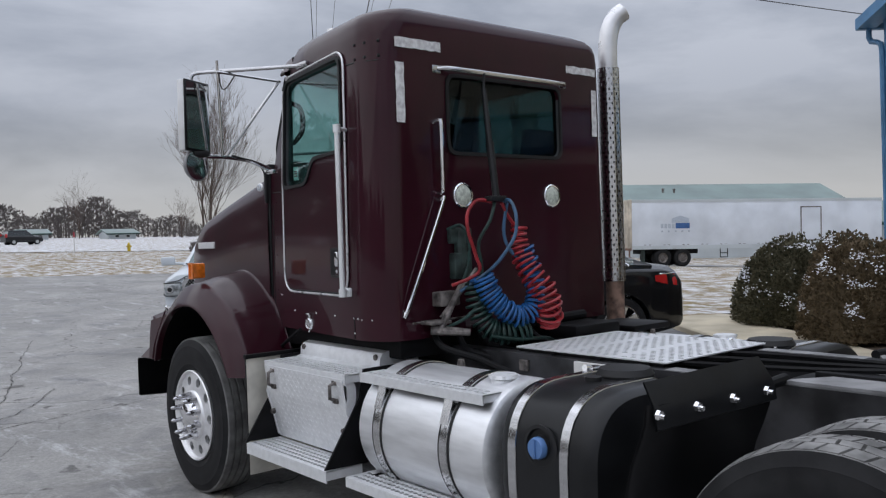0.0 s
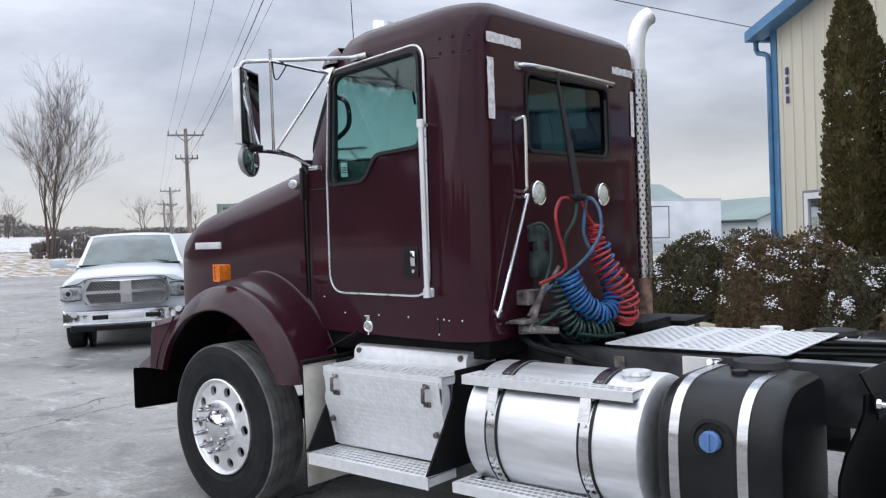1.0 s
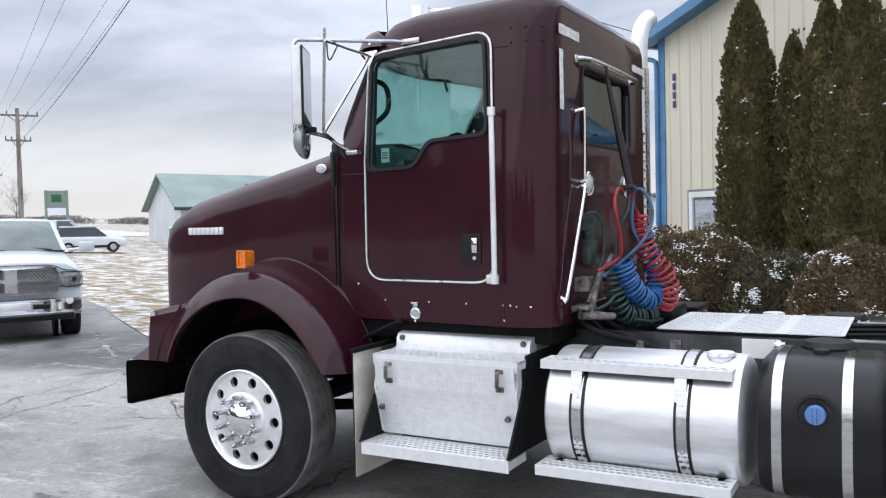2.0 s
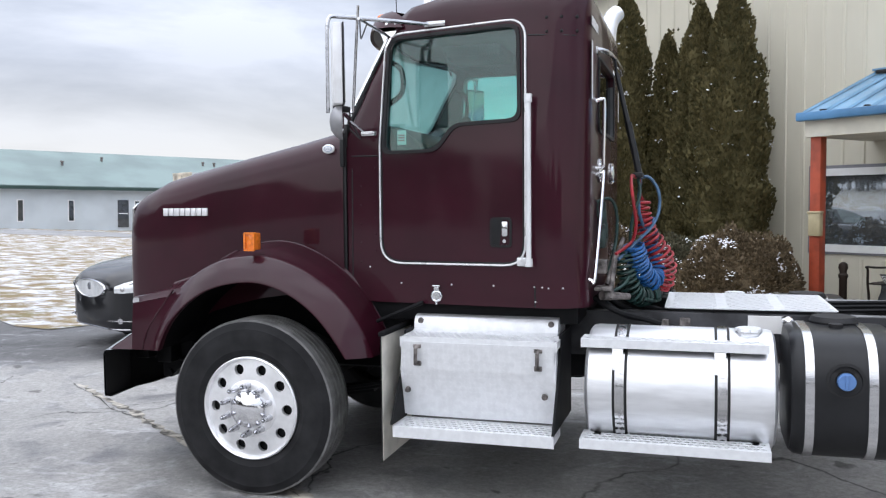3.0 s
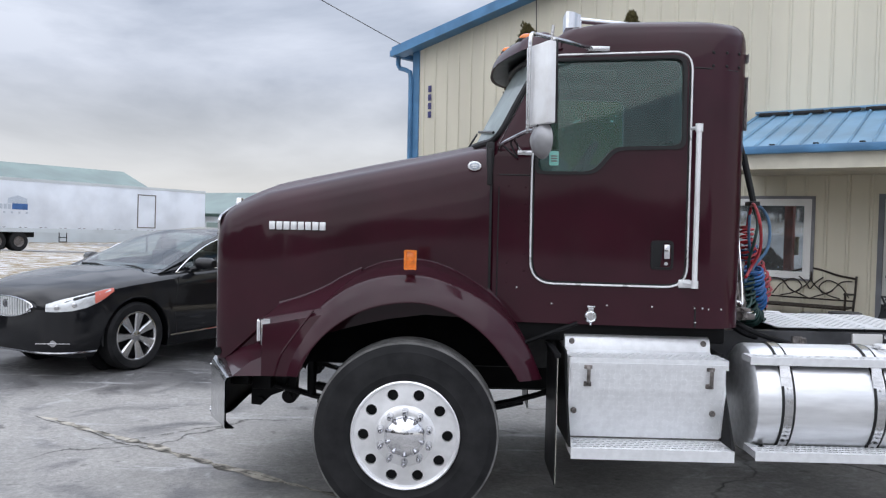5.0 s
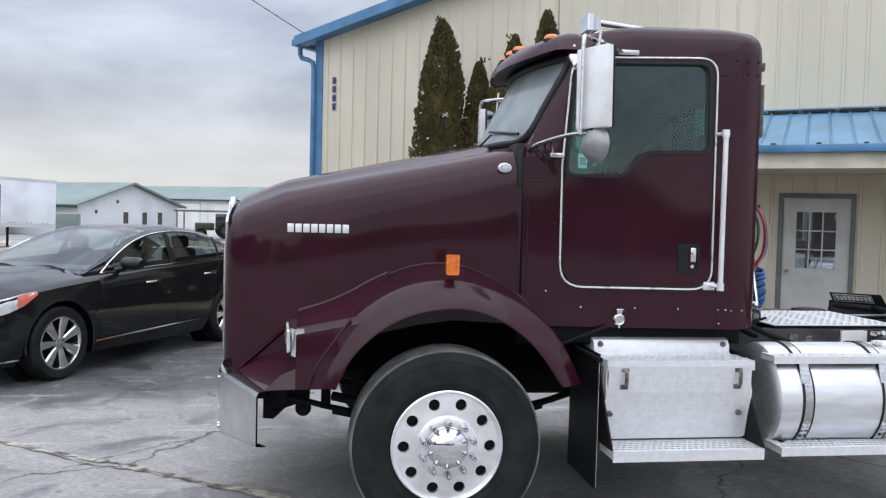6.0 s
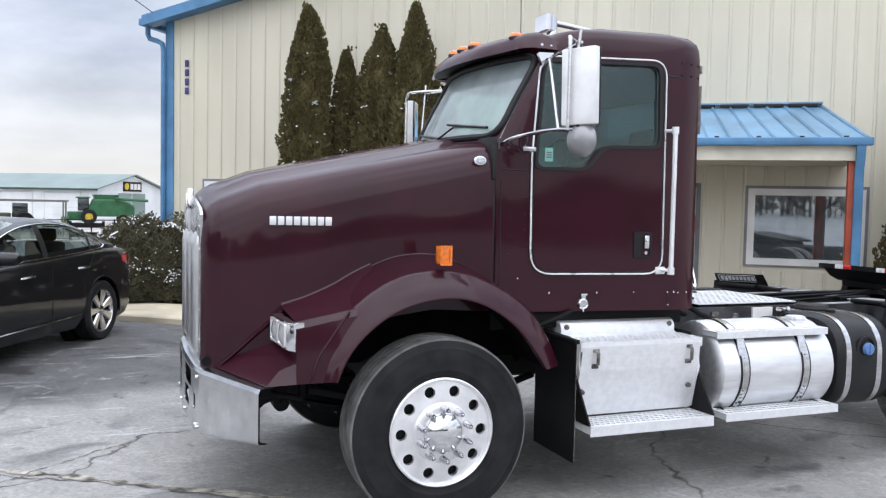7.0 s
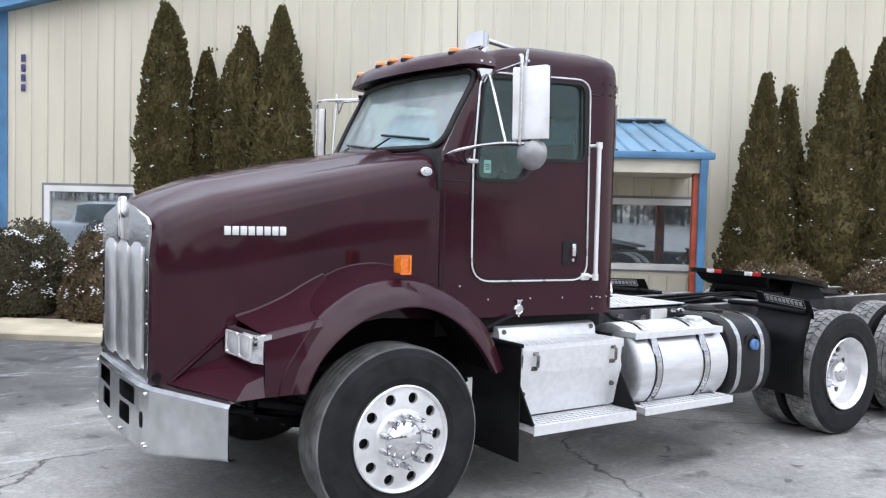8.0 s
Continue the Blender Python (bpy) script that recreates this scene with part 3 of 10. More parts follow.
# -- cab --
def cab_ring(z, k, xf, bulge, xr, inset=0.0, n=9):
    """One level of the cab: a curved front, sides that widen rearward and round rear corners."""
    side = lambda x: k * cab_half(x, z) - inset
    x0 = xf + bulge + (0.045 if bulge else 0.014)
    lap = 0.96 if bulge else 0.986
    rx = min(0.235, 0.45 * (xr - x0))
    x1 = xr - rx
    w0 = side(xf + bulge)
    pts = []
    for i in range(n):
        y = -w0 * lap + 2 * w0 * lap * i / (n - 1)
        pts.append((xf + bulge * (y / w0) ** 2, y, z))
    ry = min(0.16, 0.6 * side(x1))
    flank = [(x0 + (x1 - x0) * f, side(x0 + (x1 - x0) * f)) for f in (0.0, 0.25, 0.5, 0.75)]
    corner = [(x1 + rx * math.sin(a), side(x1) - ry + ry * math.cos(a)) for a in [i / 8 * math.pi / 2 for i in range(9)]]
    pts += [(x, y, z) for x, y in flank + corner]
    pts += [(x, -y, z) for x, y in (flank + corner)[::-1]]
    return pts


CAB_LEVELS = [(1.09, 1.0, 0.46, 0.0, 1.945), (1.5, 1.0, 0.46, 0.0, 1.948), (2.08, 1.0, 0.45, 0.0, 1.952),
              (2.14, 1.0, 0.32, 0.17, 1.953), (2.4, 1.0, 0.445, 0.18, 1.955), (2.66, 1.0, 0.585, 0.185, 1.957),
              (2.74, 1.0, 0.63, 0.18, 1.957), (2.80, 0.994, 0.70, 0.15, 1.955), (2.845, 0.977, 0.80, 0.10, 1.946),
              (2.878, 0.942, 0.95, 0.07, 1.925), (2.904, 0.868, 1.12, 0.05, 1.88), (2.922, 0.71, 1.32, 0.04, 1.79),
              (2.934, 0.43, 1.47, 0.02, 1.70)]


def ws_x(y, z):
    """The windshield's surface."""
    return lerp_table(z, [(2.14, 0.32), (2.4, 0.445), (2.66, 0.585), (2.74, 0.63)]) + 0.175 * (y / 0.82) ** 2
DOOR_WINDOW = rounded([(0.775, 2.65), (1.553, 2.664), (1.560, 2.156), (1.17, 2.146), (1.055, 2.0), (0.728, 1.998)], [0.07, 0.06, 0.06, 0.05, 0.06, 0.05])
REAR_WINDOW = rounded([(-0.465, 2.118), (0.435, 2.118), (0.435, 2.535), (-0.465, 2.535)], 0.06)
bm = NEW()
loft(bm, [cab_ring(*lv) for lv in CAB_LEVELS])
cab = part("cab", bm, MAROON, truck)
inner = NEW()
loft(inner, [cab_ring(z + (0.06 if z < 1.2 else 0.0), k, xf + 0.05, bu, xr - 0.05, 0.05) for z, k, xf, bu, xr in CAB_LEVELS if z < 2.84])
side_cut, rear_cut, front_cut = NEW(), NEW(), NEW()
prism(side_cut, DOOR_WINDOW, lambda a, b, d: (a, -1.2 + d, b), 2.4)
prism(rear_cut, REAR_WINDOW, lambda a, b, d: (1.7 + d, a, b), 0.6)
prism(front_cut, rounded([(-0.765, 2.175), (0.765, 2.175), (0.785, 2.695), (-0.785, 2.695)], 0.11, 6), lambda a, b, d: (d, a, b), 1.0)
cut(cab, [inner, side_cut, rear_cut, front_cut])
cab.data.materials.clear()
for m in (MAROON, CABIN):
    cab.data.materials.append(m)
for p in cab.data.polygons:
    c = p.center
    if 0.42 < c.x < 1.93 and abs(c.y) < cab_half(c.x, c.z) - 0.02 and 1.12 < c.z < 2.80 and (Vector((1.2, 0, 2.0)) - c).dot(p.normal) > 0 and c.x > 0.5:
        p.material_index = 1

for y0 in (-1, 1):
    bm = NEW()
    plate(bm, [(p.x, p.y) for p in rounded([(0.76, 2.666), (1.573, 2.682), (1.580, 2.136), (1.185, 2.126), (1.07, 1.982), (0.708, 1.980)], [0.08, 0.07, 0.06, 0.05, 0.06, 0.05])],
          [DOOR_WINDOW], lambda a, b, d, s=y0: (a, s * (cab_half(a, b) + 0.004 + d), b), 0.016)
    part("window_seal", bm, SEAL, cab)
for y0, nm in ((-1, "side_window"), (1, "side_window")):
    bm = NEW()
    prism(bm, DOOR_WINDOW, lambda a, b, d, s=y0: (a, s * (cab_half(a, b) - 0.02 + d), b), 0.004)
    ob = part(nm, bm, TRUCK_GLASS, cab, "green-tinted side window glass")
    ob.visible_shadow = False
bm = NEW()
prism(bm, REAR_WINDOW, lambda a, b, d: (1.932 + d, a, b), 0.004)
ob = part("rear_window", bm, DARK_GLASS, cab, "dark-tinted rear window")
ob.visible_shadow = False
bm = NEW()
plate(bm, rounded([(-0.485, 2.098), (0.455, 2.098), (0.455, 2.555), (-0.485, 2.555)], 0.07), [REAR_WINDOW], lambda a, b, d: (1.953 + d, a, b), 0.012)
part("rear_window_seal", bm, SEAL, cab)
bm = NEW()
rows = []
for k in range(7):
    z = 2.165 + k * 0.09
    rows.append([(ws_x(y, z) + 0.012, y, z) for y in [(-0.775 - 0.015 * k / 6) * (1 - i / 8) for i in range(17)]])
loft(bm, rows, closed=False)
ob = part("windshield", bm, SHIELD_GLASS, cab, "green-tinted curved windshield")
ob.visible_shadow = False
bm = NEW()
rim = []
corners = rounded([(-0.757, 2.182), (0.757, 2.182), (0.776, 2.700), (-0.776, 2.700)], 0.12, 6)
for k, p in enumerate(corners):
    q = corners[(k + 1) % len(corners)]
    m = max(1, int((q - p).length / 0.06))
    rim += [p.lerp(q, i / m) for i in range(m)]
tube(bm, [(ws_x(p.x, p.y) - 0.002, p.x, p.y) for p in rim], 0.021, 8, closed=True)
part("windshield_seal", bm, SEAL, cab)

# rivets, seams and the filler flap of the cab's sides
bm = NEW()
for s in (-1, 1):
    rv = [(x, 1.208) for x in (0.83, 1.154, 1.413, 1.655, 1.70)] + [(1.66, 1.125), (0.62, 1.30)]
    for x, z in rv:
        y = s * (cab_half(x, z) + 0.001)
        rod(bm, (x, y, z), (x, y + s * 0.004, z), 0.006, 0.003, 6)
    for x, y in ((1.735, 0.945), (1.813, 0.932)):
        rod(bm, (x, s * y, 1.203), (x, s * (y + 0.005), 1.203), 0.006, 0.003, 6)
tagged(part("rivet_row", bm, BADGE, cab), kind="stuff")
bm = NEW()
for s in (-1, 1):
    for x, z in [(0.56, 1.33 + 0.115 * k) for k in range(6)] + [(0.66, 1.40 + 0.10 * k) for k in range(6)]:
        rod(bm, (x, s * (cab_half(x, z) + 0.001), z), (x, s * (cab_half(x, z) + 0.004), z), 0.006, 0.003, 6)
tagged(part("painted_rivets", bm, MAROON, cab), kind="stuff")
bm = NEW()
for s in (-1, 1):
    for x, off in ((1.725, 0.004), (1.805, 0.014), (1.885, 0.048)):
        for z in (2.622, 2.70):
            y = cab_half(x, z) - off
            rod(bm, (x, s * y, z), (x, s * (y + 0.010), z), 0.011, 0.006, 8)
tagged(part("bolt_row", bm, SEAL, cab), kind="stuff")
bm = NEW()
for s in (-1, 1):
    def strip(pts):
        tube(bm, [(x, s * (cab_half(x, z) - off), z) for x, z, off in pts], 0.004, 5)

    strip([(1.658, 1.095, 0.0), (1.658, 1.215, 0.0)])
    strip([(1.62, 2.612, 0.0), (1.70, 2.606, 0.001), (1.76, 2.603, 0.007), (1.82, 2.60, 0.017), (1.87, 2.598, 0.038), (1.91, 2.597, 0.07)])
    strip([(0.50, 1.975, 0.0), (0.69, 1.972, 0.0)])
    strip([(0.50, 1.09, 0.0), (0.502, 1.90, 0.0)])
tagged(part("panel_seam", bm, SEAL, cab), kind="stuff")
bm = NEW()
revolve(bm, [(0.001, 0.016), (0.024, 0.016), (0.030, 0.020), (0.036, 0.016), (0.040, 0.006), (0.041, 0.0)], Matrix.Translation((1.06, -0.874, 1.138)) @ Matrix.Rotation(radians(90), 4, 'X'), 8, cap=True)
box(bm, (1.043, -0.888, 1.170), (1.077, -0.874, 1.196), 0.004)
box(bm, (1.036, -0.896, 1.192), (1.084, -0.876, 1.204), 0.004)
rod(bm, (1.06, -0.880, 1.10), (1.06, -0.886, 1.088), 0.008, 0.006, 8)
part("step_lamp", bm, BUMPER_STEEL, cab, "dull chrome hinged cap")

# -- doors --
def door(s):
    out = rounded([(0.752, 2.678), (1.594, 2.698), (1.594, 1.345), (0.715, 1.345), (0.712, 2.05)], [0.09, 0.09, 0.11, 0.12, 0.01])
    bm = NEW()
    hole = rounded([(0.76, 2.664), (1.575, 2.682), (1.580, 2.136), (1.185, 2.126), (1.07, 1.982), (0.722, 1.980)], [0.08, 0.07, 0.06, 0.05, 0.06, 0.05])
    plate(bm, out, [hole], lambda a, b, d: (a, s * (cab_half(a, b) + d), b), 0.010)
    d = part("door", bm, MAROON, truck, "closed maroon cab door with chrome edge trim")
    bm = NEW()
    trim = rounded([(0.745, 2.685), (1.605, 2.705), (1.605, 1.328), (0.697, 1.328), (0.695, 2.05)], [0.11, 0.11, 0.13, 0.14, 0.02], 6)
    tube(bm, [(p.x, s * (cab_half(p.x, p.y) + 0.010), p.y) for p in trim], 0.0065, 6, closed=True)
    part("door_trim", bm, BRIGHT, d, "chrome door trim")
    bm = NEW()
    tube(bm, [(p.x, s * (cab_half(p.x, p.y) + 0.004), p.y) for p in rounded([(0.762, 2.66), (1.592, 2.68), (1.592, 1.34), (0.708, 1.34), (0.706, 2.05)], [0.09, 0.09, 0.11, 0.12, 0.01])], 0.008, 5, closed=True)
    part("door_gap", bm, SEAL, d)
    bm = NEW()
    plate(bm, rounded([(1.395, 1.43), (1.525, 1.43), (1.525, 1.60), (1.395, 1.60)], 0.025), [rounded([(1.408, 1.443), (1.512, 1.443), (1.512, 1.587), (1.408, 1.587)], 0.02)],
          lambda a, b, dd: (a, s * (cab_half(a, b) + 0.008 + dd), b), 0.008)
    box(bm, (1.408, min(s * 0.922, s * 0.926), 1.443), (1.512, max(s * 0.922, s * 0.926), 1.587))
    hd = part("handle_well", bm, PLASTIC, d, "black door handle recess")
    bm = NEW()
    box(bm, (1.468, min(s * 0.925, s * 0.945), 1.492), (1.503, max(s * 0.925, s * 0.945), 1.578), 0.006)
    rod(bm, (1.482, s * 0.923, 1.465), (1.482, s * 0.938, 1.465), 0.012, 0.011, 12)
    part("door_handle", bm, CHROME, d, "chrome door handle and lock")
    # grab bar behind the door
    bm = NEW()
    x, y = 1.634, s * 1.0
    rod(bm, (x, y, 1.345), (x, y, 2.265), 0.0155, seg=14)
    for z in (1.350, 2.255):
        rod(bm, (x, y, z - 0.022), (x, y, z + 0.022), 0.022, seg=14)
        rod(bm, (x, y, z), (x - (0.07 if z < 2 else 0.03), s * 0.915, z + (0.015 if z < 2 else 0)), 0.011, seg=10)
    box(bm, (1.555, min(s * 0.925, s * 0.948), 1.325), (1.63, max(s * 0.925, s * 0.948), 1.375), 0.008)
    part("grab_bar", bm, BADGE, truck, "pale ribbed grab bar with end brackets")


for s in (-1, 1):
    door(s)

# -- sun visor, roof lamps, horn, antenna --
bm = NEW()
def visor_line(c, a, ctl, end):
    """One long edge of the visor: c runs 0 to 0.85 across the front and on to 1 along the cab's side."""
    if c <= 0.85:
        return a(c / 0.85)
    t = (c - 0.85) / 0.15
    p = a(1.0)
    return (1 - t) ** 2 * p + 2 * t * (1 - t) * Vector(ctl) + t * t * Vector(end)


lip_at = lambda c: visor_line(c, lambda q: Vector((0.462 + 0.168 * q ** 2.4, 0.772 * q, 2.708 + 0.020 * q ** 4)), (0.690, 0.842, 2.736), (0.845, 0.846, 2.722))
top_at = lambda c: visor_line(c, lambda q: Vector((0.852 - 0.110 * q ** 3, 0.715 * q, 2.872 - 0.026 * q * q)), (0.765, 0.782, 2.846), (0.870, 0.822, 2.770))
lip = []
rows = [[] for _ in range(8)]
for i in range(49):
    u = -1 + 2 * i / 48
    p, q, sg = lip_at(abs(u)), top_at(abs(u)), (1 if u >= 0 else -1)
    for k, (fx, fz) in enumerate(((0.0, 0.0), (0.02, 0.22), (0.07, 0.45), (0.17, 0.66), (0.333, 0.80), (0.60, 0.92), (0.85, 0.98), (1.0, 1.0))):
        rows[k].append((p.x + (q.x - p.x) * fx, sg * (p.y + (q.y - p.y) * fz), p.z + (q.z - p.z) * fz))
    lip.append((p.x, sg * p.y, p.z))
inn = [(p[0] + 0.022, p[1] * 0.978, p[2] + 0.010) for p in lip]
loft(bm, rows[::-1] + [inn], closed=False)
part("sun_visor", bm, [MAROON], truck, "maroon sun visor over the windshield", smooth=50)
# inner shell in black: shade under the visor put into the colour
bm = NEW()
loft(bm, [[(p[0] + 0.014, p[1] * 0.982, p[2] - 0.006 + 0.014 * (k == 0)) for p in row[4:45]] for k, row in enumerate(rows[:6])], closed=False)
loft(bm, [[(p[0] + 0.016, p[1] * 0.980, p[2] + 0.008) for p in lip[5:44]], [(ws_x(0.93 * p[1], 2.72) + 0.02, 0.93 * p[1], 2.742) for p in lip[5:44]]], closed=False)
part("visor_underside", bm, PLASTIC, truck, "black inner shell, the visor's shade in its colour")
for y, x, z in ((-0.64, 0.665, 2.838), (-0.18, 0.578, 2.848), (0.0, 0.572, 2.849), (0.18, 0.578, 2.848), (0.64, 0.665, 2.838)):
    bm = NEW()
    rings = []
    for k, (f, hgt) in enumerate(((1.0, 0.0), (0.98, 0.014), (0.80, 0.026), (0.45, 0.033))):
        rings.append([(x + 0.052 * f * math.cos(a), y + 0.031 * f * math.sin(a), z - 0.020 + hgt) for a in [2 * math.pi * i / 14 for i in range(14)]])
    loft(bm, rings)
    lamp = part("roof_marker_lamp", bm, AMBER, truck, "amber roof marker lamp")
    bm = NEW()
    loft(bm, [[(x + 0.057 * f * math.cos(a), y + 0.036 * f * math.sin(a), z - 0.032 + hgt) for a in [2 * math.pi * i / 14 for i in range(14)]] for f, hgt in ((1.0, 0.0), (1.0, 0.012), (0.93, 0.016))])
    part("lamp_base", bm, SEAL, lamp, "black lamp base")
bm = NEW()
rod(bm, (0.98, -0.50, 2.972), (1.45, -0.30, 2.985), 0.020, 0.017, 14)
for x, y in ((0.985, -0.50), (1.36, -0.335)):
    box(bm, (x - 0.025, y - 0.03, 2.80), (x + 0.025, y + 0.03, 2.965), 0.008)
loft(bm, [[(x, -0.50 + sy * w0, 2.957 + sz * h0) for sy, sz in ((-1, -1), (1, -1), (1, 1), (-1, 1))] for x, w0, h0 in ((0.905, 0.082, 0.050), (0.913, 0.084, 0.052), (0.955, 0.080, 0.048), (1.0, 0.05, 0.036))])
part("air_horn", bm, CHROME, truck, "chrome roof air horn")
bm = NEW()
rod(bm, (0.723, -0.576, 2.80), (0.723, -0.576, 2.86), 0.012, 0.006, 8)
rod(bm, (0.723, -0.576, 2.86), (0.70, -0.585, 3.75), 0.003, 0.0015, 6)
part("antenna", bm, PLASTIC, truck, "thin black whip antenna")
bm = NEW()
box(bm, (1.40, 0.02, 2.88), (1.52, 0.12, 2.965), 0.02)
part("roof_vent", bm, BADGE, truck)

# -- hood --
W_TAB = [(-1.262, 0.574), (-1.245, 0.610), (-1.21, 0.640), (-1.15, 0.662), (-0.9, 0.715), (-0.53, 0.745), (0.35, 0.802), (0.43, 0.808)]
Z_TAB = [(-1.262, 1.660), (-1.245, 1.695), (-1.20, 1.735), (-1.15, 1.762), (-0.93, 1.850), (-0.37, 1.972), (0.07, 2.062), (0.43, 2.142)]


def hood_ring(x, zb):
    w, zt = lerp_table(x, W_TAB), lerp_table(x, Z_TAB)
    k = min(1.0, (x + 1.262) / 0.15)
    half = [(w + 0.006, zb), (w + 0.010, 0.5 * (zb + zt)), (w + 0.004, zt - 0.20), (w - 0.006, zt - 0.13), (w - 0.025, zt - 0.075), (w - 0.058, zt - 0.034),
            (w - 0.105, zt - 0.008), (w - 0.17, zt + 0.008), (0.37 + 0.02 * k, zt + 0.022), (0.335, zt + 0.028 + 0.022 * k), (0.31, zt + 0.032 + 0.026 * k), (0.15, zt + 0.072), (0.0, zt + 0.088)]
    return [(x, -y, z) for y, z in half] + [(x, y, z) for y, z in half[-2::-1]]


bm = NEW()
xs = [-1.262, -1.255, -1.245, -1.225, -1.20, -1.15, -1.05, -0.93, -0.75, -0.53, -0.37, -0.15, 0.07, 0.25, 0.36, 0.425, 0.446]
loft(bm, [hood_ring(x, lerp_table(x, [(-1.262, 0.80), (-0.85, 0.80), (-0.5, 1.0), (0.0, 1.12), (0.43, 1.10)])) for x in xs], closed=False)
hood = part("hood", bm, MAROON, truck, "maroon sloped hood with raised centre panel")
bm = NEW()
for s in (-1, 1):
    box(bm, (0.428, min(s * 0.76, s * 0.806), 1.13), (0.462, max(s * 0.76, s * 0.806), 2.13), 0.004)
    box(bm, (0.430, min(s * 0.79, s * 0.828), 1.91), (0.458, max(s * 0.79, s * 0.828), 2.12), 0.008)
box(bm, (0.424, -0.80, 2.03), (0.47, 0.80, 2.17), 0.004)
part("cowl_gap", bm, SEAL, truck)


def side_y(x):
    return lerp_table(x, W_TAB) + 0.010


def badge_bars(parent, x0, x1, z0, z1, mat):
    """Raised silver shapes in place of the maker's name."""
    for i in range(8):
        a = x0 + (x1 - x0) * (i + 0.08) / 8
        b = x0 + (x1 - x0) * (i + 0.90) / 8
        bm = NEW()
        y = -side_y(0.5 * (a + b))
        box(bm, (a, y - 0.008, z0), (b, y + 0.006, z1), 0.003)
        part("badge_bar", bm, mat, parent)


badge_bars(hood, -0.905, -0.545, 1.615, 1.665, BADGE)
bm = NEW()
revolve(bm, [(0.001, 0.010), (0.026, 0.010), (0.034, 0.006), (0.036, 0.0)], Matrix.Translation((0.352, -0.812, 2.022)) @ Matrix.Rotation(radians(90), 4, 'X') @ Matrix.Diagonal((1.15, 0.8, 1, 1)), 24, cap=True)
ob_badge = part("oval_badge", bm, BADGE, hood, "small oval silver badge with a pale centre")
bm = NEW()
bdg = Matrix.Translation((0.352, -0.8225, 2.022)) @ Matrix.Rotation(radians(90), 4, 'X') @ Matrix.Diagonal((1.15, 0.8, 1, 1))
revolve(bm, [(0.001, 0.003), (0.024, 0.002), (0.026, 0.0)], bdg, 24, cap=True)
part("badge_field", bm, PALE_ENAMEL, ob_badge, "pale blue enamel field")
for k, (w0, dz) in enumerate(((0.030, 0.009), (0.040, 0.0), (0.026, -0.009))):
    bm = NEW()
    box(bm, (0.352 - w0 / 2, -0.8275, 2.020 + dz), (0.352 + w0 / 2, -0.8245, 2.0245 + dz), 0.001)
    part("badge_bar", bm, BADGE, ob_badge)

# -- grille --
bm = NEW()
out = [(-0.572, 0.80), (0.572, 0.80), (0.572, 1.665), (0.52, 1.70), (0.30, 1.745), (0.0, 1.795), (-0.30, 1.745), (-0.52, 1.70), (-0.572, 1.665)]
hole = [(-0.50, 0.86), (0.50, 0.86), (0.50, 1.54), (-0.50, 1.54)]
plate(bm, out, [hole], lambda a, b, d: (-1.250 - d - 0.006 * (1 - (a / 0.572) ** 2), a, b), 0.016)
grille = part("grille", bm, STAINLESS, truck, "polished grille surround with grey screen and bright bars")
bm = NEW()
loft(bm, [[(-1.245 - 0.006 * (1 - (y / 0.572) ** 2), y, z) for y in [-0.52 + 1.04 * i / 14 for i in range(15)]] for z in (0.85, 1.2, 1.55)], closed=False)
part("screen", bm, SCREEN, grille, "grey winter screen")
for y in (-0.325, 0.0, 0.325):
    bm = NEW()
    x = -1.256
    rings = []
    for z, f in ((0.84, 0.30), (0.875, 0.85), (0.92, 1.0), (1.48, 1.0), (1.525, 0.85), (1.56, 0.30)):
        rings.append([(x - 0.040 * f * math.cos(a) ** 0.7 if abs(a) < 1.5 else x + 0.01, y + 0.125 * math.sin(a) * (0.75 + 0.25 * f), z) for a in [math.radians(-90 + 20 * q) for q in range(10)]] + [(x + 0.02, y + 0.12, z), (x + 0.02, y - 0.12, z)])
    loft(bm, rings)
    part("grille_bar", bm, GRILLE_SATIN, grille, "broad satin grille column")
bm = NEW()
box(bm, (-1.295, -0.040, 1.56), (-1.255, 0.040, 1.82), 0.012)
box(bm, (-1.302, -0.020, 1.58), (-1.290, 0.020, 1.79), 0.005)
part("emblem", bm, CHROME, grille, "tall chrome emblem")
bm = NEW()
for s in (-1, 1):
    for z in (0.95, 1.12, 1.30, 1.47, 1.60):
        rod(bm, (-1.264, s * 0.545, z), (-1.271, s * 0.545, z), 0.007, 0.004, 8)
tagged(part("screw_row", bm, CHROME, grille), kind="stuff")

# -- front bumper --
bm = NEW()
path = [(-1.032, -1.207), (-1.275, -0.645), (-1.30, -0.50), (-1.315, 0.0), (-1.30, 0.50), (-1.275, 0.645), (-1.032, 1.207)]


def bump_z(y):
    k = max(0.0, (abs(y) - 0.645) / 0.562)
    return 0.425 + 0.07 * k, 0.800 - 0.012 * k


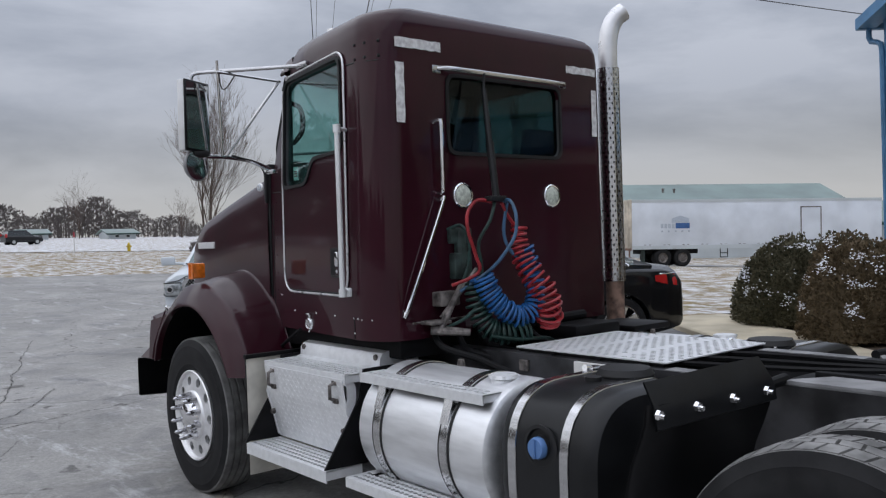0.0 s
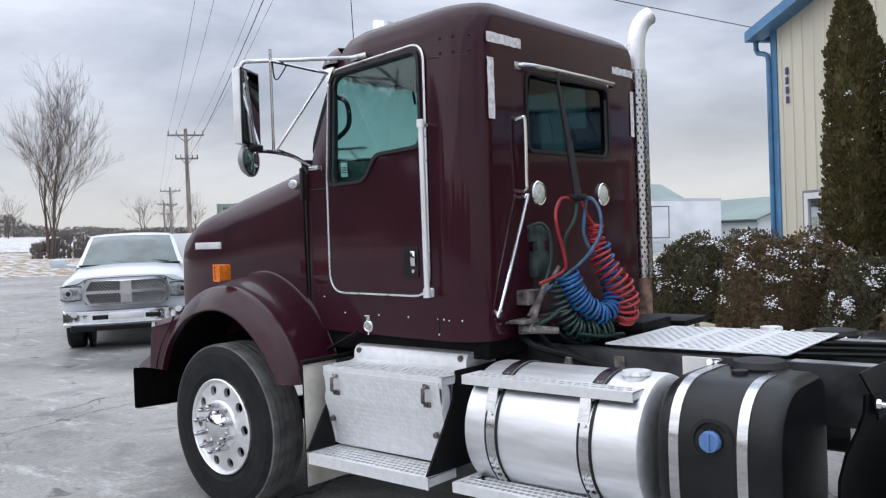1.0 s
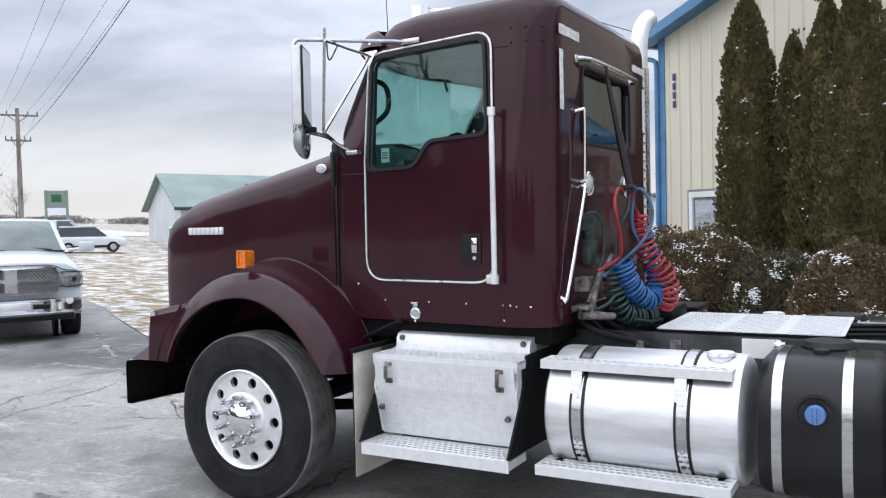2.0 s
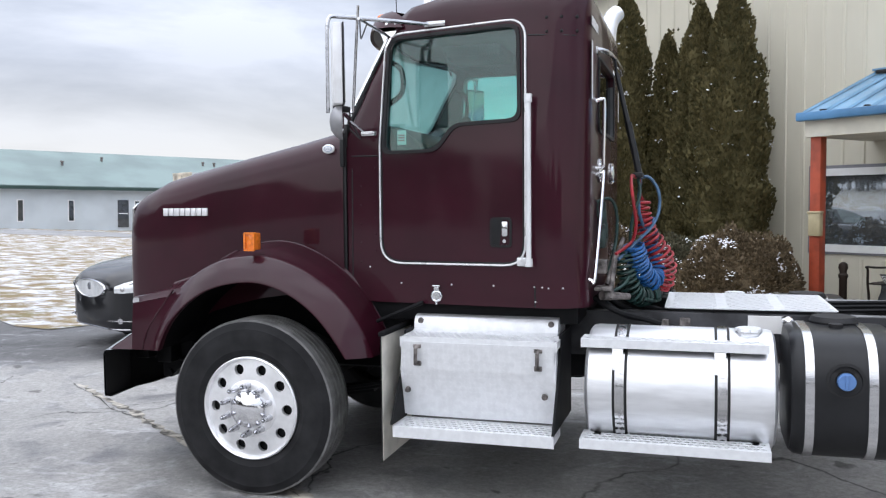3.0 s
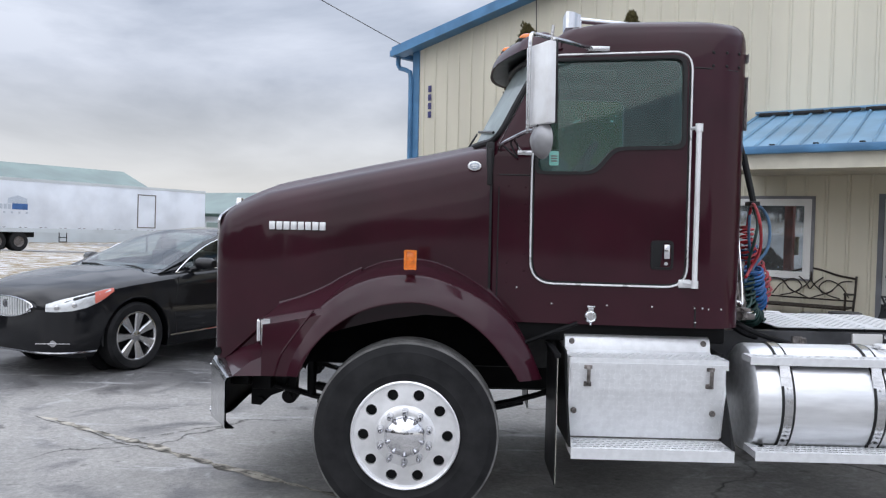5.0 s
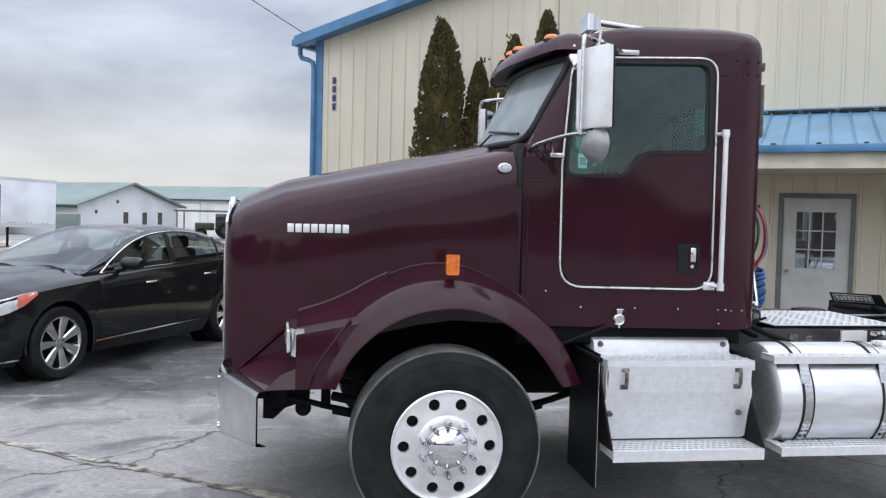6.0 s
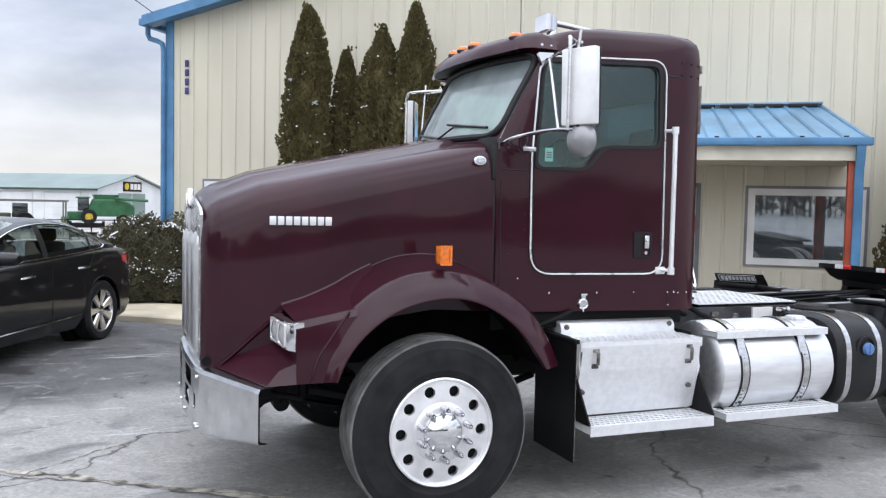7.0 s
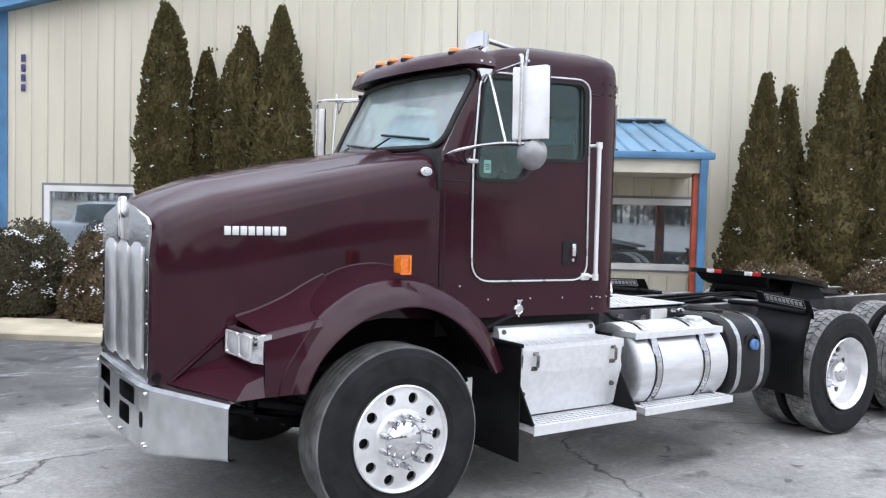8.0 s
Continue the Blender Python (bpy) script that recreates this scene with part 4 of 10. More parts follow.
front = []
for x, y in path:
    z0, z1 = bump_z(y)
    front.append([(x + 0.05, y, z0 - 0.0), (x + 0.006, y, z0), (x, y, z0 + 0.012), (x, y, z1 - 0.028), (x + 0.010, y, z1 - 0.006), (x + 0.028, y, z1), (x + 0.075, y * 0.995, z1 + 0.002)])
mid = [r for r in front if abs(r[0][1]) <= 0.6451]
loft(bm, [r[:3] for r in front], closed=False)
loft(bm, [r[3:] for r in front], closed=False)
for sgn in (-1, 1):
    loft(bm, [r[2:4] for r in front if sgn * r[0][1] >= 0.6449], closed=False)
SLOTS = ((0.12, 0.44, 0.655, 0.755), (0.12, 0.34, 0.52, 0.63), (-0.44, -0.12, 0.655, 0.755), (-0.34, -0.12, 0.52, 0.63), (-0.57, -0.52, 0.55, 0.64), (0.52, 0.57, 0.55, 0.64))
face_x = sorted((r[2][1], r[2][0]) for r in mid)
face = [(r[2][1], r[2][2]) for r in mid] + [(r[3][1], r[3][2]) for r in mid[::-1]]
plate(bm, face, [rounded([(y0, z0), (y1, z0), (y1, z1), (y0, z1)], 0.020) for y0, y1, z0, z1 in SLOTS], lambda a, b, d: (lerp_table(a, face_x) + d, a, b), 0.007)
bumper = part("bumper", bm, BUMPER_STEEL, truck, "dull chrome bumper with swept ends, tow slots")
inner_b = NEW()
loft(inner_b, [[(p[0] + (0.07 if abs(p[1]) < 0.6 else 0.008), p[1] * 0.996, p[2] + (0.002 if k < 3 else -0.004)) for k, p in enumerate(r)] for r in front], closed=False)
part("bumper_back", inner_b, FRAME, bumper)
for s in (-1, 1):
    for y, z in ((0.60, 0.745), (0.575, 0.465), (0.60, 0.455), (0.14, 0.46)):
        bm = NEW()
        bx = lerp_table(y, [(0.0, -1.315), (0.5, -1.30), (0.645, -1.275)])
        rod(bm, (bx + 0.01, s * y, z), (bx - 0.010, s * y, z), 0.014, 0.010, 10)
        part("bumper_bolt", bm, CHROME, bumper)

# -- fenders with their headlamp pods --
ARCH_OUT = [(-0.757, 0.80), (-0.72, 0.92), (-0.64, 1.04), (-0.545, 1.168), (-0.40, 1.278), (-0.27, 1.342), (-0.15, 1.371), (0.0, 1.381), (0.10, 1.374), (0.24, 1.336), (0.40, 1.262), (0.54, 1.163), (0.635, 1.05), (0.705, 0.93), (0.755, 0.805)]
ARCH_IN = [(-0.618, 0.80), (-0.575, 0.92), (-0.50, 1.015), (-0.40, 1.105), (-0.28, 1.178), (-0.15, 1.215), (-0.05, 1.228), (0.03, 1.231), (0.12, 1.222), (0.24, 1.185), (0.37, 1.105), (0.465, 1.02), (0.545, 0.915), (0.585, 0.855), (0.618, 0.805)]


JOIN = [(-0.833, 1.148), (-0.70, 1.191), (-0.60, 1.232), (-0.52, 1.272), (-0.44, 1.322), (-0.36, 1.362), (-0.28, 1.397), (-0.17, 1.434)]


def fender(s):
    o = smooth_path([(x, 0, z) for x, z in ARCH_OUT], 4)
    i = smooth_path([(x, 0, z) for x, z in ARCH_IN], 4)
    for line in (o, i):
        for _ in range(14):
            line[1:-1] = [0.25 * line[k - 1] + 0.5 * line[k] + 0.25 * line[k + 1] for k in range(1, len(line) - 1)]
    n = len(o)
    cols, fil = [[] for _ in range(11)], [[] for _ in range(4)]
    for k in range(n):
        u = k / (n - 1)
        po, pi = o[k], i[k]
        lift = max(0.0, math.sin(math.pi * min(1, max(0, (u - 0.10) / 0.78))))
        nrm = (po - pi).normalized()
        hood_w = lerp_table(po.x, W_TAB) - 0.01 if po.x < 0.42 else 0.80
        if po.x > 0.40:
            hood_w = 0.80
        a = po + nrm * 0.0 + Vector((0, 0, 0.062 * lift))
        cols[0].append((a.x, s * (hood_w + 0.06), a.z + 0.002))
        for q, (dy, dz) in enumerate(((0.010, 0.050), (0.0145, 0.026), (0.025, 0.012), (0.040, 0.006))):
            fil[q].append((a.x, s * (hood_w + dy), a.z + dz * (0.35 + 0.65 * lift)))
        a = po + Vector((0, 0, 0.058 * lift))
        cols[1].append((a.x, s * (hood_w + 0.10), a.z))
        a = po + Vector((0, 0, 0.044 * lift))
        cols[2].append((a.x, s * (hood_w + 0.20), a.z))
        a = po + Vector((0, 0, 0.016 * lift))
        cols[3].append((a.x, s * 1.06, a.z))
        cols[4].append((po.x, s * 1.118, po.z + 0.004 * lift))
        a = po - nrm * 0.004
        cols[5].append((a.x, s * 1.132, a.z))
        a = po * 0.55 + pi * 0.45
        cols[6].append((a.x, s * 1.184, a.z))
        a = pi + nrm * 0.012
        cols[7].append((a.x, s * 1.224, a.z))
        cols[8].append((pi.x, s * 1.218, pi.z))
        cols[9].append((pi.x, s * 1.18, pi.z + 0.006))
        a = pi + nrm * 0.05
        cols[10].append((a.x, s * 0.80, a.z))
    bm = NEW()
    lines = []
    for k in range(n):
        top = smooth_path([c[k] for c in fil + cols[:5]], 3)
        lines.append(top + smooth_path([c[k] for c in cols[5:10]], 4))
    loft(bm, lines, closed=False)
    fd = part("fender", bm, MAROON, truck, "maroon front fender with flared wheel arch", smooth=50)
    # liner with an added inner curtain; the arch's shade is in its black
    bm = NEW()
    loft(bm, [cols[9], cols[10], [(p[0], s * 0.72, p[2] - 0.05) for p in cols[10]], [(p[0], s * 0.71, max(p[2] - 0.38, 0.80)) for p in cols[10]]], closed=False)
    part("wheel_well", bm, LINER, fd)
    # pod in front of the arch: a flat shoulder, a recess under the lamp and a sloping ledge
    bm = NEW()
    rings = []
    for x in (-0.833, -0.78, -0.70, -0.63, -0.576, -0.52, -0.45, -0.38, -0.32):
        zo = lerp_table(x, [(-0.833, 1.120), (-0.544, 1.176), (-0.32, 1.215)])
        zj = lerp_table(x, JOIN)
        hw = lerp_table(x, W_TAB) - 0.02
        low_z = 0.795 if x < -0.62 else lerp_table(x, ARCH_IN) + 0.035
        rings.append([(x, s * (hw + 0.018), zj + 0.052), (x, s * (hw + 0.024), zj + 0.026), (x, s * (hw + 0.036), zj + 0.010), (x, s * (hw + 0.06), zj), (x, s * 0.95, zo + (zj - zo) * 0.42), (x, s * 1.06, zo + (zj - zo) * 0.12), (x, s * 1.128, zo), (x, s * 1.140, zo - 0.004), (x, s * 1.158, zo - 0.034), (x, s * 1.164, zo - 0.040), (x, s * (1.176 if x < -0.5 else 1.165), zo - (0.14 if x < -0.5 else 0.043)), (x, s * (1.188 if x < -0.5 else 1.166), low_z if x < -0.5 else zo - 0.046)])
    loft(bm, rings, closed=False)
    a0, b0 = (-1.190, s * 0.645, 0.805), (-0.992, s * 1.195, 0.792)
    a2, b2 = (-1.083, s * 0.672, 0.872), (-0.912, s * 1.128, 0.861)
    a3, b3 = (-0.845, s * 0.70, 0.960), (-0.828, s * 1.160, 0.902)
    c3, c4 = (-0.833, s * 1.165, 0.955), (-0.833, s * 0.70, 0.960)
    e3, e4 = (-0.833, s * 1.188, 0.795), (-0.833, s * 0.64, 0.795)
    f3, f4 = (-0.833, s * 1.164, 1.080), (-0.833, s * 0.665, 1.127)
    put(bm, [a0, b0, a2, b2, a3, b3, c3, c4, e3, e4, f3, f4], [(0, 1, 3, 2), (2, 3, 5, 4), (4, 5, 6, 7), (1, 8, 5, 3), (8, 6, 5), (0, 2, 4, 9), (1, 0, 9, 8), (7, 6, 10, 11)])
    part("lamp_pod", bm, MAROON, fd, smooth=24)
    bm = NEW()
    bead = [(x, s * (1.190 - 0.026 * (z - 0.80) / 0.33), z) for x, z in ARCH_OUT[:4]]
    tube(bm, smooth_path(bead, 5), 0.0065, 6)
    part("fender_bead", bm, MAROON, fd, "raised bead beside the arch")
    bm = NEW()
    box(bm, (-0.648, min(s * 0.66, s * 1.165), 0.80), (-0.640, max(s * 0.66, s * 1.165), 1.12))
    part("liner_plate", bm, FRAME, fd)
    bm = NEW()
    ridge = [Vector((x, s * (lerp_table(x, W_TAB) + 0.010), z)) for x, z in ((-0.825, 1.135), (-0.90, 1.066), (-0.99, 0.984), (-1.08, 0.900), (-1.165, 0.822))]
    loft(bm, [[p + Vector((0, 0, 0.012)), p + Vector((-0.004, s * 0.014, 0.006)), p + Vector((-0.002, s * 0.016, -0.010)), p + Vector((0.01, 0, -0.018))] for p in ridge], closed=False)
    part("pod_ridge", bm, MAROON, fd)
    # headlamp: two lenses in a chrome housing with a cut-off outer corner
    plan = [(-0.889, 0.745), (-0.872, 1.100), (-0.836, 1.161), (-0.79, 1.161), (-0.79, 0.745)]
    bm = NEW()
    loft(bm, [[(x + ex * (x < -0.82), s * (y + ex * 0.2), z) for x, y in plan] for z, ex in ((0.956, 0.012), (0.962, 0.003), (0.972, 0.0), (1.098, 0.0), (1.110, 0.003), (1.116, 0.012))])
    hl = part("headlamp", bm, CHROME, fd, "twin rectangular headlamp in chrome housing")
    fx = lambda y: -0.889 + 0.017 * (y - 0.745) / 0.355
    for y0, y1 in ((0.758, 0.916), (0.930, 1.088)):
        bm = NEW()
        plate(bm, rounded([(y0, 0.972), (y1, 0.972), (y1, 1.100), (y0, 1.100)], 0.012), [rounded([(y0 + 0.010, 0.982), (y1 - 0.010, 0.982), (y1 - 0.010, 1.090), (y0 + 0.010, 1.090)], 0.009)],
              lambda p, q, dd: (fx(p) - 0.010 + dd, s * p, q), 0.010)
        rim = part("lens_frame", bm, BRIGHT, hl, "chrome lens frame")
        bm = NEW()
        rows = []
        for r in range(7):
            rows.append([(fx(y0) - 0.003 - 0.012 * (1 - ((r - 3) / 3) ** 2) * (1 - ((q - 3) / 3) ** 2), s * (y0 + 0.009 + (y1 - y0 - 0.018) * q / 6), 0.981 + 0.110 * r / 6) for q in range(7)])
        loft(bm, rows, closed=False)
        part("lamp_lens", bm, LAMP_GLASS, hl, "clear headlamp lens")
    # amber turn lamp on top of the arch
    bm = NEW()
    box(bm, (-0.032, s * 1.13 - 0.045, 1.415), (0.026, s * 1.13 + 0.045, 1.520), 0.010)
    tl = part("turn_lamp", bm, AMBER, fd, "amber side turn lamp")
    bm = NEW()
    plate(bm, rounded([(-0.038, 1.412), (0.033, 1.412), (0.033, 1.523), (-0.038, 1.523)], 0.008), [rounded([(-0.026, 1.424), (0.021, 1.424), (0.021, 1.511), (-0.026, 1.511)], 0.006)], lambda p, q, dd: (p, s * (1.172 + dd), q), 0.010)
    box(bm, (-0.026, min(s * 1.172, s * 1.180), 1.462), (0.021, max(s * 1.172, s * 1.180), 1.470))
    part("lamp_rim", bm, AMBER, tl)


for s in (-1, 1):
    fender(s)


# -- wheels --
def wheel_mesh_steer():
    """Disc, tyre, cap and nuts of a steer wheel about the origin, outer side towards -y."""
    m = Matrix.Rotation(radians(90), 4, 'X')
    disc = NEW()
    revolve(disc, [(0.298, -0.05), (0.307, 0.022), (0.310, 0.040), (0.303, 0.046), (0.294, 0.040), (0.288, 0.022), (0.250, 0.026), (0.205, 0.031), (0.172, 0.034), (0.166, 0.046), (0.160, 0.050), (0.120, 0.052),
                   (0.02, 0.052), (0.02, 0.02), (0.16, 0.015), (0.27, -0.002), (0.285, -0.05)], m, 64)
    holes = []
    for k in range(10):
        a = 2 * math.pi * k / 10
        h = NEW()
        rod(h, (0.238 * math.cos(a), -0.2, 0.238 * math.sin(a)), (0.238 * math.cos(a), 0.2, 0.238 * math.sin(a)), 0.0315, seg=18)
        holes.append(h)
    return disc, holes


def tyre_bm(width, grooves, lugs=False):
    """A tyre about the origin: beads, bulged sidewalls with moulded rings and a grooved tread."""
    m = Matrix.Rotation(radians(90), 4, 'X')
    h = width / 2
    tw = h * 0.80
    side = [(0.302, h * 0.70), (0.315, h * 0.86), (0.345, h * 0.95), (0.352, h * 0.975), (0.360, h * 0.965), (0.400, h * 1.0), (0.440, h * 0.985), (0.468, h * 0.95), (0.473, h * 0.955), (0.480, h * 0.93), (0.500, h * 0.88), (0.516, h * 0.835)]
    prof = [(r, -y) for r, y in side]
    if lugs:
        prof += [(0.517, -tw), (0.517, tw)]
    else:
        edges = [-tw]
        for g in grooves:
            edges += [g * tw - 0.007, g * tw - 0.004, g * tw + 0.004, g * tw + 0.007]
        edges.append(tw)
        prof.append((0.527, -tw))
        for k in range(1, len(edges) - 1, 4):
            prof += [(0.531, edges[k]), (0.518, edges[k + 1]), (0.518, edges[k + 2]), (0.531, edges[k + 3])]
        prof.append((0.527, tw))
    prof += [(r, y) for r, y in side[::-1]]
    prof = [(r, y) for r, y in prof]
    bm = NEW()
    revolve(bm, [(r, -y) for r, y in prof], m, 72)
    for f in bm.faces:
        c = f.calc_center_median()
        if math.hypot(c.x, c.z) > 0.5135:
            f.material_index = 1
    if lugs:
        n = 46
        for k in range(n):
            for row, (y0, y1) in enumerate(((-0.98, -0.56), (-0.50, -0.03), (0.03, 0.50), (0.56, 0.98))):
                off = (0.0, 0.5, 0.25, 0.75)[row]
                a0, a1 = (k + off + 0.06) / n * 2 * math.pi, (k + off + 0.90) / n * 2 * math.pi
                skew = 0.030 * (1 if row % 2 else -1)
                vs = []
                for r in (0.515, 0.5310):
                    for a, y in ((a0, y0), (a1, y0), (a1 + skew, y1), (a0 + skew, y1)):
                        rr = r - (0.010 if abs(y) > 0.9 else 0)
                        vs.append((rr * math.cos(a), y * tw * 1.02, rr * math.sin(a)))
                put(bm, vs, [(4, 5, 6, 7), (0, 1, 5, 4), (1, 2, 6, 5), (2, 3, 7, 6), (3, 0, 4, 7)], 1)
    return bm


disc, holes = wheel_mesh_steer()
steer = part("wheel", disc, WHEEL_ALU, truck, "polished aluminium front wheel with ten hand holes")
cut(steer, holes)
part("tyre", tyre_bm(0.285, (-0.62, -0.22, 0.22, 0.62)), [RUBBER, TREAD_DARK], steer, "worn black ribbed truck tyre", smooth=28).location = (0, 0.095, 0)
bm = NEW()
rodm = Matrix.Rotation(radians(90), 4, 'X')
revolve(bm, [(0.118, 0.045), (0.116, 0.062), (0.108, 0.078), (0.098, 0.086), (0.075, 0.098), (0.05, 0.106), (0.022, 0.111), (0.001, 0.112)], rodm, 40)
part("hub_cap", bm, CHROME, steer, "chrome domed hub cap")
for k in range(10):
    bm = NEW()
    a = 2 * math.pi * (k + 0.5) / 10
    p = Vector((0.1425 * math.cos(a), -0.046, 0.1425 * math.sin(a)))
    rod(bm, p, p + Vector((0, -0.014, 0)), 0.021, 0.019, 12)
    rod(bm, p + Vector((0, -0.012, 0)), p + Vector((0, -0.052, 0)), 0.0195, 0.0175, 12)
    loft(bm, [ring(p + Vector((0, -d, 0)), (0, -1, 0), r0, 12) for d, r0 in ((0.052, 0.0165), (0.072, 0.0150), (0.088, 0.0115), (0.097, 0.005))])
    part("lug_nut", bm, NUT_CHROME, steer, "chrome lug nut cover")
bm = NEW()
revolve(bm, [(0.02, -0.015), (0.27, -0.015), (0.275, -0.14), (0.05, -0.16)], rodm, 32, cap=True)
part("brake_drum", bm, FRAME, steer)
steer.location = (-0.012, -1.158, 0.477)
copy_thing(steer, pose(-0.012, 1.158, 0.477, 0, 0, 180))

disc = NEW()
revolve(disc, [(0.300, 0.06), (0.310, 0.064), (0.306, 0.072), (0.297, 0.066), (0.290, 0.048), (0.272, 0.030), (0.268, -0.085), (0.255, -0.098), (0.18, -0.108), (0.15, -0.100), (0.10, -0.100), (0.09, -0.120), (0.26, -0.120), (0.285, -0.06)], rodm, 56)
drive = part("wheel", disc, WHEEL_ALU, truck, "polished aluminium dual drive wheel")
holes = []
for k in range(10):
    a = 2 * math.pi * (k + 0.5) / 10
    h = NEW()
    rod(h, (0.215 * math.cos(a), -0.2, 0.215 * math.sin(a)), (0.215 * math.cos(a), 0.25, 0.215 * math.sin(a)), 0.0275, seg=16)
    holes.append(h)
cut(drive, holes)
outer_tyre = part("tyre", tyre_bm(0.285, (), True), [RUBBER, TREAD], drive, "worn black drive tyre with blocky tread", smooth=28)
outer_tyre.location = (0, 0.075, 0)
tagged(outer_tyre, kind="stuff")
inner_tyre = new("tyre", outer_tyre.data)
inner_tyre.parent = drive
inner_tyre.location = (0, 0.415, 0)
tagged(inner_tyre, "inner dual drive tyre", kind="stuff")
bm = NEW()
revolve(bm, [(0.105, -0.105), (0.104, -0.03), (0.098, 0.0), (0.088, 0.022), (0.06, 0.04), (0.03, 0.047), (0.001, 0.049)], rodm, 32)
part("hub_cap", bm, CHROME, drive, "chrome hub cover")
for k in range(10):
    bm = NEW()
    a = 2 * math.pi * k / 10
    p = Vector((0.1425 * math.cos(a), 0.102, 0.1425 * math.sin(a)))
    rod(bm, p, p + Vector((0, -0.045, 0)), 0.017, 0.010, 6)
    part("lug_nut", bm, CHROME, drive)
drive.location = (4.41, -1.150, 0.479)
for x, s in ((5.73, -1), (4.41, 1), (5.73, 1)):
    copy_thing(drive, pose(x, s * 1.150, 0.479, 0, 0, 0 if s < 0 else 180))

# -- chassis --
for s in (-1, 1):
    bm = NEW()
    prof = [(0.0, 0.0), (0.085, 0.0), (0.085, 0.01), (0.010, 0.012), (0.010, 0.262), (0.085, 0.264), (0.085, 0.275), (0.0, 0.275)]
    loft(bm, [[(x, s * (0.43 - a), 0.745 + b) for a, b in prof] for x in (-1.2, 6.9)])
    fr = part("frame_rail", bm, RAIL, truck, "black steel frame rail")
    # pale strip on the upper flange, with the sky's brightness in its colour
    bm = NEW()
    box(bm, (3.32, min(s * 0.348, s * 0.428), 1.0205), (6.88, max(s * 0.348, s * 0.428), 1.0245))
    part("rail_top", bm, RAIL_DUST_SHEEN, fr, "dusty rail top, sky sheen in its colour")
for x in (-0.9, 0.4, 1.6, 2.7, 3.75, 5.04, 6.4):
    bm = NEW()
    box(bm, (x - 0.05, -0.425, 0.78), (x + 0.05, 0.425, 0.98), 0.01)
    part("cross_member", bm, FRAME, truck)
bm = NEW()
prism(bm, [(3.86, -0.43), (4.30, -0.43), (4.16, -0.20), (4.14, 0.20), (4.30, 0.43), (3.86, 0.43), (4.0, 0.20), (4.0, -0.20)], lambda a, b, d: (a, b, 1.026 + d), 0.012)
part("gusset_plate", bm, RAIL_DUST_SHEEN, truck, "pale grey gusset plate across the frame")
for s in (-1, 1):
    bm = NEW()
    for k, (x0, x1) in enumerate(((-0.80, 0.90), (-0.62, 0.70), (-0.45, 0.52))):
        pts = [(x, s * 0.50, 0.462 - 0.020 * k + 0.130 * (x / 0.82) ** 2) for x in [x0 + (x1 - x0) * i / 12 for i in range(13)]]
        loft(bm, [[(p[0], p[1] + dy, p[2] + dz) for dy, dz in ((-0.045, -0.009), (0.045, -0.009), (0.045, 0.009), (-0.045, 0.009))] for p in pts])
    rod(bm, (-0.795, s * 0.44, 0.550), (-0.795, s * 0.57, 0.550), 0.048, seg=16)
    for x in (-0.07, 0.07):
        box(bm, (x - 0.012, s * 0.50 - 0.055, 0.38), (x + 0.012, s * 0.50 + 0.055, 0.53), 0.004)
    sp = part("leaf_spring", bm, FRAME, truck, "black leaf spring with its hanger")
    bm = NEW()
    loft(bm, [[(-0.785 + dx, s * 0.50 + dy, z) for dx, dy in ((-w, -0.055), (w, -0.055), (w, 0.055), (-w, 0.055))] for z, w in ((0.80, 0.075), (0.68, 0.032), (0.57, 0.024))])
    rod(bm, (-0.795, s * 0.425, 0.550), (-0.795, s * 0.585, 0.550), 0.018, seg=8)
    part("spring_hanger", bm, FRAME, sp)
bm = NEW()
rod(bm, (0, -1.0, 0.50), (0, 1.0, 0.50), 0.065, seg=12)
part("front_axle", bm, FRAME, truck)
bm = NEW()
rod(bm, (-0.62, -0.55, 0.62), (-0.15, -0.75, 0.55), 0.028, seg=10)
rod(bm, (-0.66, -0.52, 0.56), (-0.66, -0.52, 0.82), 0.03, seg=10)
part("steering_arm", bm, FRAME, truck)
for x in (4.38, 5.70):
    bm = NEW()
    rod(bm, (x, -1.0, 0.53), (x, 1.0, 0.53), 0.09, seg=14)
    rings = [ring((x, y, 0.53), (0, 1, 0), r, 18) for y, r in ((-0.28, 0.1), (-0.18, 0.2), (0, 0.235), (0.18, 0.2), (0.28, 0.1))]
    loft(bm, rings)
    part("drive_axle", bm, FRAME, truck)
for nm, a, b, bev in (("engine", (-1.02, -0.60, 0.83), (0.42, 0.60, 1.55), 0.05), ("radiator", (-1.15, -0.52, 0.86), (-1.05, 0.52, 1.62), 0.02),
                      ("gearbox", (-0.2, -0.32, 0.56), (1.9, 0.32, 0.92), 0.08), ("cab_floor", (0.45, -0.80, 0.98), (1.88, 0.80, 1.10), 0.01)):
    bm = NEW()
    box(bm, a, b, bev)
    part(nm, bm, FRAME, truck)
bm = NEW()
for s in (-1, 1):
    box(bm, (-1.20, s * 0.43 - 0.05, 0.60), (-0.95, s * 0.43 + 0.05, 0.80), 0.01)
    box(bm, (-1.10, min(s * 0.3, s * 0.80), 0.66), (-1.00, max(s * 0.3, s * 0.80), 0.76), 0.01)
    rod(bm, (-1.238, s * 0.575, 0.838), (-1.238, s * 0.645, 0.838), 0.026, seg=12)
box(bm, (-1.22, -0.60, 0.80), (-1.08, 0.60, 0.86), 0.01)
part("front_cross_beam", bm, FRAME, truck)
